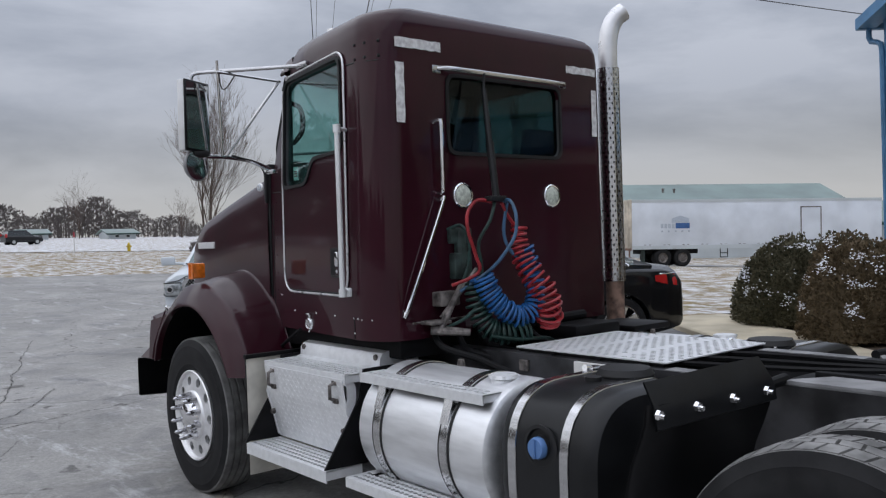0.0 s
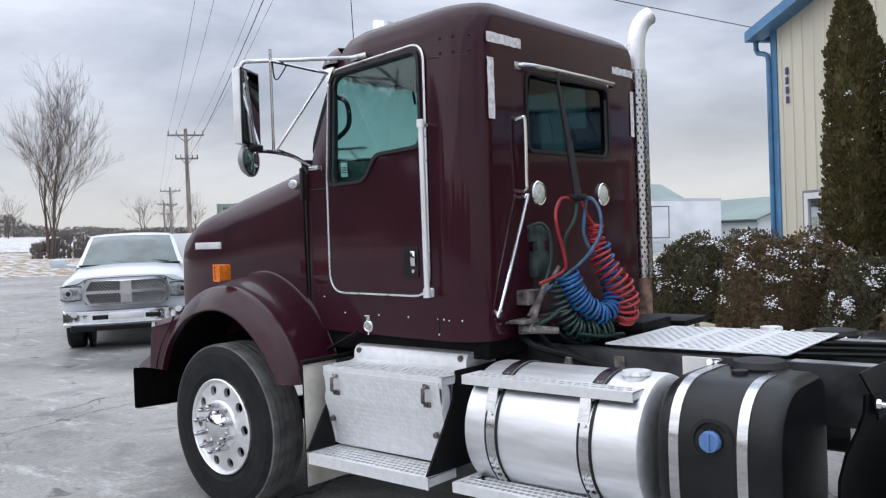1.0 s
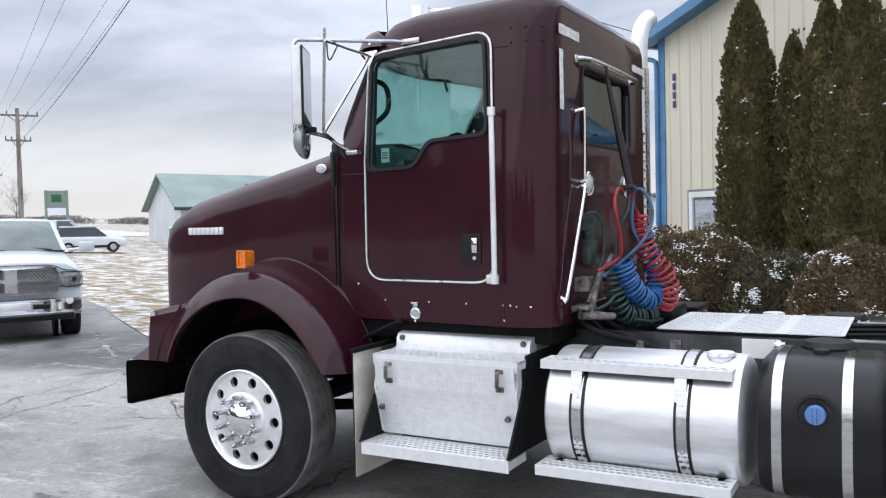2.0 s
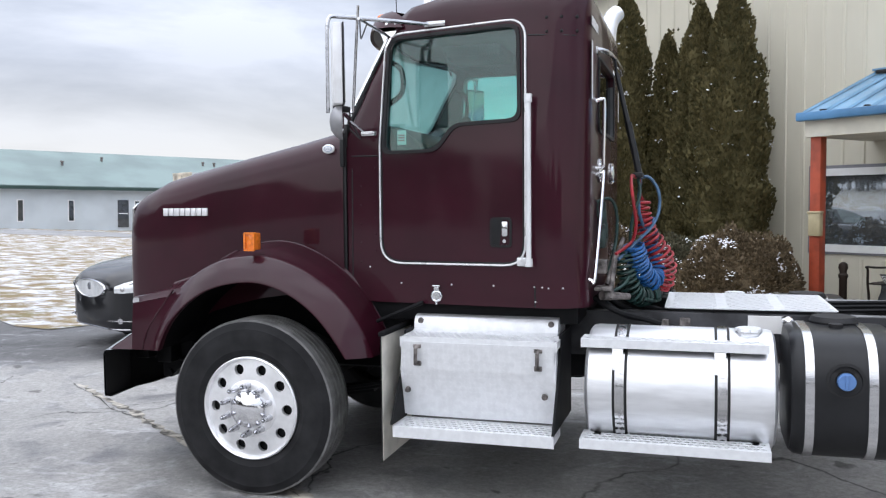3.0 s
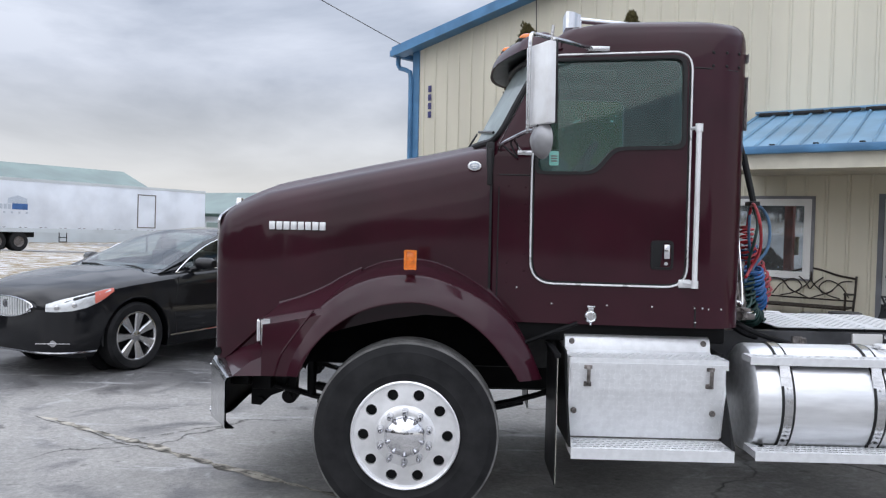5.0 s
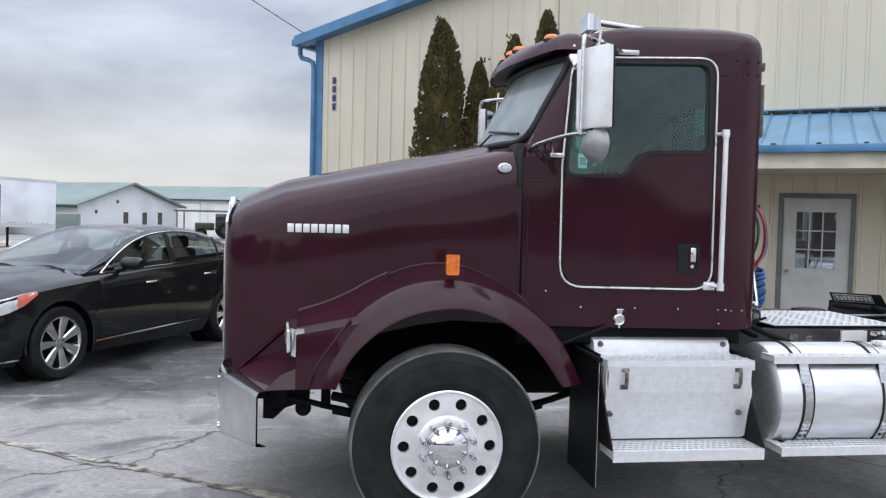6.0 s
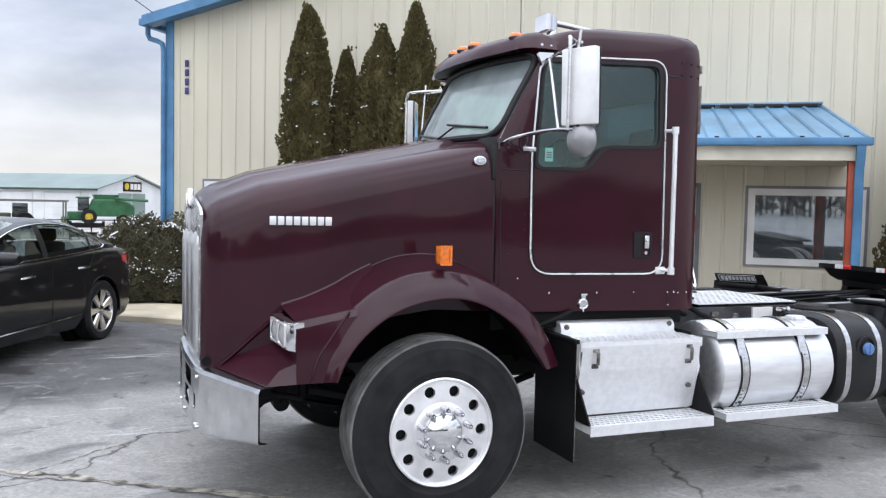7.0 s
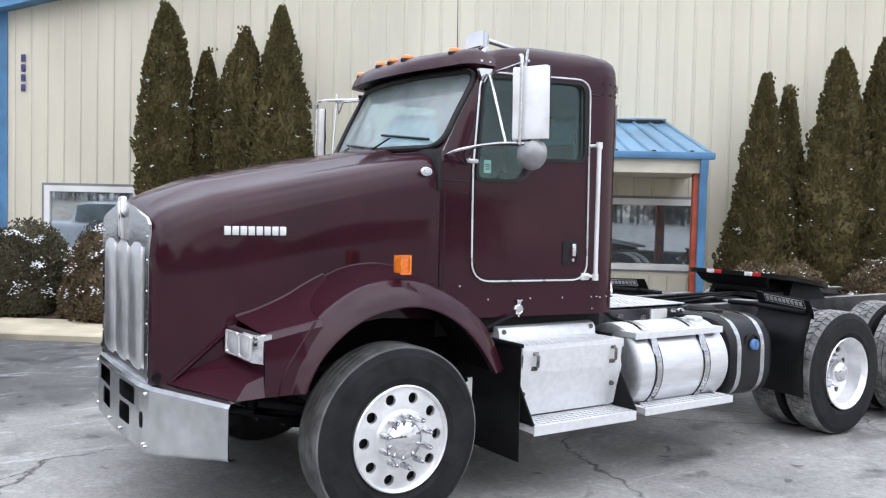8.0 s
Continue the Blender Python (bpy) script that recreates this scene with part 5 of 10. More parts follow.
for s in (-1, 1):
    bm = NEW()
    prism(bm, [(-1.03, 0.50), (-0.97, 0.495), (-0.90, 0.56), (-0.83, 0.585), (-0.80, 0.66), (-0.79, 0.80), (-1.03, 0.80)], lambda a, b, d: (a, s * (0.50 + d), b), 0.10)
    rod(bm, (-0.97, s * 0.48, 0.53), (-0.97, s * 0.62, 0.53), 0.022, seg=10)
    rod(bm, (-0.93, s * 0.60, 0.64), (-0.70, s * 0.68, 0.60), 0.016, seg=8)
    box(bm, (-1.00, min(s * 0.60, s * 0.72), 0.62), (-0.88, max(s * 0.60, s * 0.72), 0.80), 0.012)
    part("tow_bracket", bm, FRAME, truck, "black tow bracket behind the bumper")
for s in (-1, 1):
    bm = NEW()
    rod(bm, (0.62, s * 0.86, 0.95), (0.98, s * 0.90, 1.10), 0.012, seg=8)
    part("fender_stay", bm, FRAME, truck)

# flap behind the steer wheel, black in front and cream behind
for s in (-1, 1):
    bm = NEW()
    box(bm, (0.826, min(s * 1.205, s * 0.70), 0.225), (0.832, max(s * 1.205, s * 0.70), 0.955))
    fl = part("front_mud_flap", bm, FLAP, truck, "mud flap behind the front wheel, cream on its back")
    bm = NEW()
    box(bm, (0.8325, min(s * 1.200, s * 0.705), 0.23), (0.836, max(s * 1.200, s * 0.705), 0.94))
    part("flap_back", bm, CREAM, fl, "cream back of the flap")
    bm = NEW()
    box(bm, (0.815, min(s * 1.21, s * 0.66), 0.94), (0.850, max(s * 1.21, s * 0.66), 0.965), 0.004)
    part("flap_bracket", bm, FRAME, fl)


# -- steps, battery box and tanks --
def hole_rows(x0, x1, y0, y1, nx, ny, rx, ry):
    out = []
    for j in range(ny):
        for i in range(nx - (j % 2)):
            cx = x0 + (x1 - x0) * (i + 0.5 + 0.5 * (j % 2)) / nx
            cy = y0 + (y1 - y0) * (j + 0.5) / ny
            out.append(circle2(cx, cy, rx, 8, ry / rx))
    return out


def tread(name, x0, x1, y0, y1, z, drop, parent, nx, ny, s=-1):
    """A perforated step plank with a turned-down lip at its outer edge."""
    bm = NEW()
    lo, hi = min(y0, y1), max(y0, y1)
    plate(bm, [(x0, lo), (x1, lo), (x1, hi), (x0, hi)], hole_rows(x0 + 0.015, x1 - 0.015, lo + 0.018, hi - 0.012, nx, ny, 0.0175, 0.0125), lambda a, b, d: (a, b, z - d), 0.006)
    ye = lo if s < 0 else hi
    box(bm, (x0, ye - 0.003, z - drop), (x1, ye + 0.003, z - 0.001))
    box(bm, (x0, lo, z - drop * 0.8), (x0 + 0.005, hi, z - 0.001))
    box(bm, (x1 - 0.005, lo, z - drop * 0.8), (x1, hi, z - 0.001))
    ob = part(name, bm, ALU_STEP, parent, "perforated aluminium step")
    # black sheet added below the holes in place of the shade there
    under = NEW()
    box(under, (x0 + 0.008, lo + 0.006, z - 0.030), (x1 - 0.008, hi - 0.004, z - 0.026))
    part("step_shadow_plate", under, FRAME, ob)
    return ob


def diamond(name, parent, p, u, v, nu, nv, mat=None):
    """A tread-plate sheet: raised lozenges in two directions on a flat sheet; p + u, v span it."""
    p, u, v = Vector(p), Vector(u), Vector(v)
    nrm = u.cross(v).normalized()
    bm = NEW()
    put(bm, [p, p + u, p + u + v, p + v, p - nrm * 0.004, p + u - nrm * 0.004, p + u + v - nrm * 0.004, p + v - nrm * 0.004],
        [(0, 1, 2, 3), (7, 6, 5, 4), (0, 4, 5, 1), (1, 5, 6, 2), (2, 6, 7, 3), (3, 7, 4, 0)])
    eu, ev = u.normalized(), v.normalized()
    for j in range(nv):
        for i in range(nu):
            c = p + u * (i + 0.5) / nu + v * (j + 0.5) / nv
            a = (eu + ev).normalized() if (i + j) % 2 else (eu - ev).normalized()
            b = nrm.cross(a)
            put(bm, [c - a * 0.0125, c + b * 0.0034, c + a * 0.0125, c - b * 0.0034, c + nrm * 0.0021], [(0, 3, 4), (3, 2, 4), (2, 1, 4), (1, 0, 4)])
    return part(name, bm, mat or ALU_STEP, parent, "aluminium tread plate", smooth=20)


def side_gear(s):
    """Battery box with steps, fuel tank and black tank on one side."""
    g = (lambda y: s * y)
    bm = NEW()
    rings = []
    for x in (0.915, 1.775):
        rings.append([(x, g(y), z) for y, z in ((0.60, 0.50), (1.00, 0.50), (1.00, 0.90), (0.87, 0.94), (0.865, 0.985), (0.845, 1.012), (0.81, 1.022), (0.60, 1.022))])
    loft(bm, rings)
    bb = part("battery_box", bm, ALU_STEP, truck, "aluminium battery box with tread-plate cover and steps")
    for x in (0.955, 1.735):
        bm = NEW()
        rod(bm, (x, g(0.862), 0.988), (x, g(0.873), 0.988), 0.018, 0.016, 12)
        part("box_bolt", bm, DIRTY, bb)
        bm = NEW()
        rod(bm, (x - 0.01 if x < 1 else x + 0.0, g(1.08), 0.62), (x - 0.01 if x < 1 else x, g(1.10), 0.62), 0.018, 0.014, 12)
        part("box_bolt", bm, DIRTY, bb)
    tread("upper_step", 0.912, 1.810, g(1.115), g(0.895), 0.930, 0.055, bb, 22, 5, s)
    diamond("cover_plate", bb, (0.922, g(1.105), 0.745) if s < 0 else (1.792, g(1.105), 0.745), (0.87 * (1 if s < 0 else -1), 0, 0), (0, -g(1.0) + g(1.02) * 1.0, 0.16), 30, 6)
    diamond("cover_plate", bb, (0.922, g(1.036), 0.462) if s < 0 else (1.792, g(1.036), 0.462), (0.87 * (1 if s < 0 else -1), 0, 0), (0, g(0.069), 0.288), 30, 10)
    for x0 in (0.898, 1.801):
        bm = NEW()
        put(bm, [(x0, g(1.26), 0.455), (x0, g(0.62), 0.44), (x0, g(0.62), 0.95), (x0, g(1.0), 0.95), (x0, g(1.03), 0.80), (x0 + 0.012, g(1.26), 0.455), (x0 + 0.012, g(0.62), 0.44), (x0 + 0.012, g(0.62), 0.95), (x0 + 0.012, g(1.0), 0.95), (x0 + 0.012, g(1.03), 0.80)],
            [(0, 1, 2, 3, 4), (9, 8, 7, 6, 5), (0, 5, 6, 1), (1, 6, 7, 2), (2, 7, 8, 3), (3, 8, 9, 4), (4, 9, 5, 0)])
        part("side_bracket", bm, FRAME, bb, "black step bracket")
    for x0 in (0.9115, 1.789):
        bm = NEW()
        edge = [(1.116, 0.930), (1.112, 0.900), (1.095, 0.855), (1.094, 0.80), (1.110, 0.745), (1.070, 0.60), (1.040, 0.47)]
        loft(bm, [[(x0 + dx, g(y + dy), z) for dx, dy in ((0, 0.004), (0.011, 0.004), (0.011, -0.05), (0, -0.05))] for y, z in edge])
        part("end_flange", bm, ALU_STEP, bb, "folded aluminium end flange")
    for x in (1.02, 1.71):
        bm = NEW()
        box(bm, (x - 0.026, min(g(1.104), g(1.126)), 0.868), (x + 0.020, max(g(1.104), g(1.126)), 0.890), 0.003)
        tube(bm, [(x - 0.003, g(1.118), 0.880), (x - 0.003, g(1.150), 0.868), (x - 0.005, g(1.150), 0.80), (x - 0.005, g(1.118), 0.785)], 0.011, 6)
        box(bm, (x - 0.026, min(g(1.10), g(1.124)), 0.768), (x + 0.016, max(g(1.10), g(1.124)), 0.795), 0.003)
        part("cover_latch", bm, DIRTY, bb, "steel cover latch")
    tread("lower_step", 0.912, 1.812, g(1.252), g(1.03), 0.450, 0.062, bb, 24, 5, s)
    # fuel tank
    cy, cz, r = g(0.835), 0.678, 0.318
    mx = Matrix.Translation((0, cy, cz)) @ Matrix.Rotation(radians(90), 4, 'Y')
    bm = NEW()
    revolve(bm, [(0.02, 1.945), (r - 0.07, 1.950), (r - 0.025, 1.960), (r - 0.006, 1.975), (r, 2.0), (r, 2.88), (r - 0.006, 2.905), (r - 0.025, 2.918), (r - 0.07, 2.925), (0.02, 2.93)], mx, 64, cap=True)
    ft = part("fuel_tank", bm, ALU, truck, "brushed aluminium cylindrical fuel tank")
    for x in (2.14, 2.655):
        bm = NEW()
        revolve(bm, [(r + 0.001, x - 0.038), (r + 0.004, x - 0.038), (r + 0.004, x + 0.038), (r + 0.001, x + 0.038)], mx, 64)
        st = part("tank_strap_pad", bm, SEAL, ft, "black strap pad")
        bm = NEW()
        revolve(bm, [(r + 0.003, x - 0.026), (r + 0.008, x - 0.024), (r + 0.008, x + 0.024), (r + 0.003, x + 0.026)], mx, 64)
        for a in (-0.35, 0.35):
            q = Vector((x, cy + s * (r + 0.008) * math.cos(a), cz + (r + 0.008) * math.sin(a)))
            rod(bm, q, q + Vector((0, s * 0.008 * math.cos(a), 0.008 * math.sin(a))), 0.009, seg=8)
        part("tank_strap", bm, STAINLESS, ft, "steel tank strap")
        bm = NEW()
        loft(bm, [[(x - 0.028 - 0.012, g(y0), z0), (x + 0.028 - 0.012, g(y0), z0), (x + 0.028 - 0.012, g(y1), z1), (x - 0.028 - 0.012, g(y1), z1)] for y0, z0, y1, z1 in ((1.085, 0.935, 1.092, 0.935), (1.132, 0.80, 1.139, 0.80))])
        box(bm, (x - 0.04, min(g(0.97), g(1.09)), 0.918), (x + 0.016, max(g(0.97), g(1.09)), 0.926))
        part("step_bracket", bm, STAINLESS, ft)
    bm = NEW()
    rod(bm, (2.79, g(0.895), cz + r - 0.03), (2.79, g(0.895), cz + r - 0.006), 0.058, seg=24)
    rod(bm, (2.79, g(0.895), cz + r - 0.002), (2.79, g(0.895), cz + r + 0.016), 0.066, 0.060, 24)
    for k in range(8):
        a = k * math.pi / 4
        rod(bm, (2.79 + 0.06 * math.cos(a), g(0.895) + 0.06 * math.sin(a), cz + r - 0.002), (2.79 + 0.06 * math.cos(a), g(0.895) + 0.06 * math.sin(a), cz + r + 0.014), 0.010, seg=6)
    part("fuel_cap", bm, ALU_STEP, ft, "grey fuel filler cap")
    bm = NEW()
    rod(bm, (2.36, g(0.78), cz + r - 0.005), (2.36, g(0.78), cz + r + 0.03), 0.022, 0.016, 8)
    part("tank_fitting", bm, DIRTY, ft)
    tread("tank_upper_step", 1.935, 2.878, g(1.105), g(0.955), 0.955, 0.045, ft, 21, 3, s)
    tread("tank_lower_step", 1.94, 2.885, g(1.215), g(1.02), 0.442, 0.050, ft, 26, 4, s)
    for x in (2.02, 2.82):
        bm = NEW()
        box(bm, (x - 0.02, min(g(0.6), g(1.10)), 0.392), (x + 0.02, max(g(0.6), g(1.10)), 0.442), 0.004)
        part("step_arm", bm, FRAME, ft)
    # black tank behind it
    bm = NEW()
    rr = 0.125
    outl = rounded([(-0.30, -0.315), (0.325, -0.315), (0.325, 0.335), (-0.30, 0.335)], [0.12, 0.25, 0.29, 0.12], 10)
    rings = []
    for x, f in ((2.975, 0.80), (2.983, 0.93), (3.005, 0.985), (3.04, 1.0), (3.44, 1.0), (3.475, 0.985), (3.497, 0.93), (3.505, 0.80)):
        rings.append([(x, s * (0.80 + p.x * f), cz + p.y * f) for p in outl])
    loft(bm, rings)
    dt = part("reductant_tank", bm, PLASTIC, truck, "black plastic tank with two bright straps")
    for x in (3.066, 3.352):
        bm = NEW()
        loft(bm, [[(x + dx, s * (0.80 + p.x * f), cz + p.y * f) for p in outl] for dx, f in ((-0.023, 1.004), (-0.021, 1.016), (0.021, 1.016), (0.023, 1.004))], cap=False)
        part("tank_strap", bm, STAINLESS, dt, "bright steel strap")
        bm = NEW()
        rod(bm, (x - 0.055, g(0.56), cz + 0.335), (x - 0.055, g(0.60), cz + 0.345), 0.016, seg=10)
        box(bm, (x - 0.085, min(g(0.50), g(0.58)), cz + 0.315), (x - 0.025, max(g(0.50), g(0.58)), cz + 0.345), 0.006)
        part("strap_bolt", bm, CHROME, dt)
    bm = NEW()
    m2 = Matrix.Translation((3.228, g(1.112), 0.795)) @ Matrix.Rotation(radians(90) if s < 0 else radians(-90), 4, 'X')
    revolve(bm, [(0.088, 0.0), (0.090, 0.012), (0.075, 0.014), (0.070, 0.0), (0.05, 0.0), (0.047, 0.02)], m2, 28)
    part("filler_ring", bm, SEAL, dt)
    bm = NEW()
    revolve(bm, [(0.043, 0.0), (0.044, 0.030), (0.039, 0.044), (0.001, 0.046)], m2, 24)
    box(bm, (-0.007, -0.038, 0.044), (0.007, 0.038, 0.054), 0.003, m2)
    part("blue_filler_cap", bm, BLUE_CAP, dt, "blue twist cap")
    bm = NEW()
    m3 = Matrix.Translation((3.24, g(0.60), cz + 0.315))
    revolve(bm, [(0.12, 0.0), (0.125, 0.03), (0.11, 0.055), (0.04, 0.06), (0.001, 0.06)], m3, 28)
    revolve(bm, [(0.055, 0.0), (0.055, 0.012), (0.035, 0.016), (0.035, 0.035), (0.001, 0.036)], Matrix.Translation((3.225, g(0.79), cz + 0.318)), 18)
    part("sender_cap", bm, SEAL, dt)


for s in (-1, 1):
    side_gear(s)

# -- deck plate, mud flap brackets, fifth wheel --
bm = NEW()
deck_holes = []
for k in range(3):
    x0 = 2.35 + k * 0.32
    for j in range(22):
        for i in range(5):
            deck_holes.append(circle2(x0 + 0.045 + 0.052 * i + (0.026 if j % 2 else 0), -0.345 + 0.0375 * j, 0.0175, 6, 0.78))
plate(bm, rounded([(2.34, -0.385), (3.30, -0.385), (3.30, 0.46), (2.34, 0.46)], 0.02), deck_holes, lambda a, b, d: (a, b, 1.046 - d), 0.006)
deck = part("deck_plate", bm, ALU_STEP, truck, "perforated aluminium deck plate over the frame")
bm = NEW()
box(bm, (2.36, -0.375, 1.022), (3.28, 0.45, 1.034))
for x in (2.62, 2.92, 3.2):
    rod(bm, (x, -0.37, 1.031), (x, -0.397, 1.031), 0.01, seg=8)
part("deck_frame", bm, FRAME, deck)
def flap_x(y):
    return 3.975 - 0.085 * (y - 0.69) / 0.525


for s in (-1, 1):
    bm = NEW()
    rows = []
    for dx, z, sk in ((-0.052, 1.195, 0.0), (-0.046, 1.197, 0.0), (0.0, 1.118, 0.02), (0.010, 1.085, 0.03), (0.014, 1.045, 0.03), (0.006, 1.040, 0.03), (0.002, 1.083, 0.03), (-0.008, 1.116, 0.02)):
        rows.append([(flap_x(y) + dx - 0.035, s * (y + sk * (0.5 if y > 1 else -0.5)), z - 0.030 * (y - 0.66) / 0.55) for y in (0.655, 0.80, 0.95, 1.10, 1.215)])
    rows.append(rows[0])
    loft(bm, rows, closed=False)
    fb = part("flap_holder", bm, PLASTIC, truck, "black plastic mud flap holder")
    bm = NEW()
    side = [(-0.045, 1.095), (-0.050, 1.03), (-0.075, 0.96), (-0.11, 0.88), (-0.135, 0.78), (-0.14, 0.65), (-0.130, 0.52), (-0.118, 0.42), (-0.112, 0.37)]
    ys = (0.655, 0.80, 0.95, 1.10, 1.20, 1.235)
    loft(bm, [[(flap_x(y) + dx - 0.02 * (y > 1.21), s * y, z) for y in ys] for dx, z in side] + [[(flap_x(y) + dx + 0.010 - 0.02 * (y > 1.21), s * y, z) for y in ys] for dx, z in side[::-1]], closed=False)
    part("rear_mud_flap", bm, FLAP, fb, "curved black rubber mud flap")
    for y in (0.691, 0.864, 1.039, 1.215):
        bm = NEW()
        z = 1.080 - 0.016 * (y - 0.69) / 0.525
        x = flap_x(y) - 0.030
        rod(bm, (x, s * y, z), (x + 0.030, s * y, z - 0.004), 0.010, 0.009, 10)
        rod(bm, (x + 0.002, s * y, z), (x + 0.016, s * y, z), 0.019, 0.017, 6)
        part("flap_bolt", bm, CHROME, fb, "bright flap bolt")
    def q(yy, z, lift):
        return Vector((flap_x(yy) - 0.043 - 0.557 * (z - 1.116) - lift, s * yy, z - 0.030 * (yy - 0.66) / 0.55 - 0.55 * lift))

    def slab(y0, y1, z0, z1, lift, thick):
        bm = NEW()
        loft(bm, [[q(y0, z0, k), q(y1, z0, k), q(y1, z1, k), q(y0, z1, k)] for k in (lift, lift + thick)])
        return bm

    npl = part("name_plate", slab(0.74, 1.175, 1.122, 1.188, 0.002, 0.004), SEAL, fb, "black name plate with light lettering bars")
    for y0, y1, z0, z1 in ((0.745, 1.17, 1.124, 1.128), (0.745, 1.17, 1.182, 1.186), (0.745, 0.749, 1.129, 1.181), (1.166, 1.17, 1.129, 1.181)):
        part("plate_edge", slab(y0, y1, z0, z1, 0.0065, 0.002), BADGE, npl)
    for i in range(9):
        y = 0.760 + 0.044 * i
        part("letter_bar", slab(y, y + 0.032, 1.138, 1.173, 0.0065, 0.002), BADGE, npl)
    bm = NEW()
    rod(bm, (3.86, s * 0.40, 1.075), (3.90, s * 0.70, 1.078), 0.022, seg=10)
    rod(bm, (3.86, s * 0.70, 1.075), (3.835, s * 1.18, 1.060), 0.022, seg=10)
    part("flap_bar", bm, FRAME, fb)
    fb.location = (0, 0, -0.037)
bm = NEW()
out = rounded([(4.36, -0.40), (4.46, -0.56), (5.05, -0.56), (5.50, -0.34), (5.50, -0.10), (5.0, -0.05), (5.0, 0.05), (5.50, 0.10), (5.50, 0.34), (5.05, 0.56), (4.46, 0.56), (4.36, 0.40)], 0.05)
plate_z = lambda a: 1.285 - 0.13 * (a - 4.36)
prism(bm, out, lambda a, b, d: (a, b, plate_z(a) - d), 0.040)
loft(bm, [[(4.37 + dx, -w, z), (4.37 + dx, w, z), (4.41 + dx, w, z), (4.41 + dx, -w, z)] for dx, w, z in ((0.0, 0.41, 1.25), (0.06, 0.38, 1.17), (0.12, 0.34, 1.13))])
fw = part("fifth_wheel", bm, FRAME, truck, "black fifth-wheel coupling plate")
bm = NEW()
for s in (-1, 1):
    put(bm, [(4.75, s * 0.36, 1.21), (5.15, s * 0.36, 1.16), (5.25, s * 0.40, 1.02), (4.65, s * 0.40, 1.02), (4.75, s * 0.44, 1.21), (5.15, s * 0.44, 1.16), (5.25, s * 0.46, 1.02), (4.65, s * 0.46, 1.02)],
        [(0, 1, 2, 3), (7, 6, 5, 4), (0, 4, 5, 1), (1, 5, 6, 2), (2, 6, 7, 3), (3, 7, 4, 0)])
box(bm, (4.48, -0.30, 1.08), (4.95, 0.30, 1.18), 0.03)
part("fifth_wheel_stand", bm, FRAME, fw)
bm = NEW()
put(bm, [(a, y, plate_z(a) + 0.003) for a, y in ((4.52, -0.55), (4.98, -0.54), (4.94, -0.49), (4.55, -0.50))], [(0, 1, 2, 3)])
part("worn_patch", bm, ALU_STEP, fw, "bright worn patch of the plate")
for y in (-0.36, 0.08):
    for k, mt, lab in ((0, RED_LENS, "red reflector"), (1, WHITE_TAPE, "white reflector")):
        bm = NEW()
        box(bm, (4.352, y + 0.09 * k, 1.246), (4.368, y + 0.085 + 0.09 * k, 1.284), 0.003)
        part("reflector", bm, mt, fw, lab)
for x0, x1, y in ((3.9, 4.25, -0.2), (3.9, 4.25, 0.2)):
    bm = NEW()
    box(bm, (x0, y - 0.04, 1.02), (x1, y + 0.04, 1.05), 0.005)
    part("cross_bar", bm, FRAME, truck)
for k in range(3):
    bm = NEW()
    tube(bm, smooth_path([(2.3, -0.2 + 0.1 * k, 0.98), (3.3, -0.25 + 0.2 * k, 1.03), (3.9, -0.2 + 0.15 * k, 1.05), (4.4, -0.1, 1.08)], 5), 0.012, 6)
    part("air_line", bm, FRAME, truck)
bm = NEW()
box(bm, (2.43, -0.445, 0.935), (2.49, -0.431, 0.99))
part("warning_label", bm, DIRTY, truck, "grey frame label")
bm = NEW()
box(bm, (2.81, -0.448, 0.915), (3.0, -0.431, 1.015))
part("warning_label", bm, WHITE_PAPER, truck, "white frame label")

# -- exhaust stack on the far side --
bm = NEW()
rod(bm, (1.85, 1.062, 0.95), (1.85, 1.062, 1.42), 0.062, seg=20)
ex = part("exhaust_pipe", bm, RUST, truck, "rusty exhaust pipe")
bm = NEW()
tmp = NEW()
nseg, nz = 26, 44
for j in range(nz):
    for i in range(nseg):
        a0, a1 = 2 * math.pi * i / nseg, 2 * math.pi * (i + 1) / nseg
        z0, z1 = 1.30 + 1.45 * j / nz, 1.30 + 1.45 * (j + 1) / nz
        f0 = 0.26 if (j % 2 == 0) else 0.26
        am, zm = 0.5 * (a0 + a1), 0.5 * (z0 + z1)
        da, dz = (a1 - a0) * f0, (z1 - z0) * f0
        P = lambda a, z: (1.85 + 0.074 * math.cos(a), 1.062 + 0.074 * math.sin(a), z)
        if (i + j) % 2:
            put(bm, [P(a0, z0), P(a1, z0), P(a1, z1), P(a0, z1), P(am - da, zm - dz), P(am + da, zm - dz), P(am + da, zm + dz), P(am - da, zm + dz)],
                [(0, 1, 5, 4), (1, 2, 6, 5), (2, 3, 7, 6), (3, 0, 4, 7)])
        else:
            put(bm, [P(a0, z0), P(a1, z0), P(a1, z1), P(a0, z1)], [(0, 1, 2, 3)])
tmp.free()
bmesh.ops.remove_doubles(bm, verts=bm.verts[:], dist=0.0005)
part("heat_shield", bm, STAINLESS, ex, "perforated steel heat shield", smooth=60)
bm = NEW()
rod(bm, (1.85, 1.062, 1.32), (1.85, 1.062, 2.74), 0.058, seg=18)
part("muffler", bm, FRAME, ex)
bm = NEW()
tube(bm, smooth_path([(1.852, 1.062, 2.62), (1.852, 1.062, 2.84), (1.853, 1.068, 2.94), (1.862, 1.088, 3.03), (1.885, 1.122, 3.10), (1.915, 1.165, 3.14)], 5), 0.064, 20)
part("exhaust_elbow", bm, BRIGHT, ex, "dull silver curved exhaust tip")

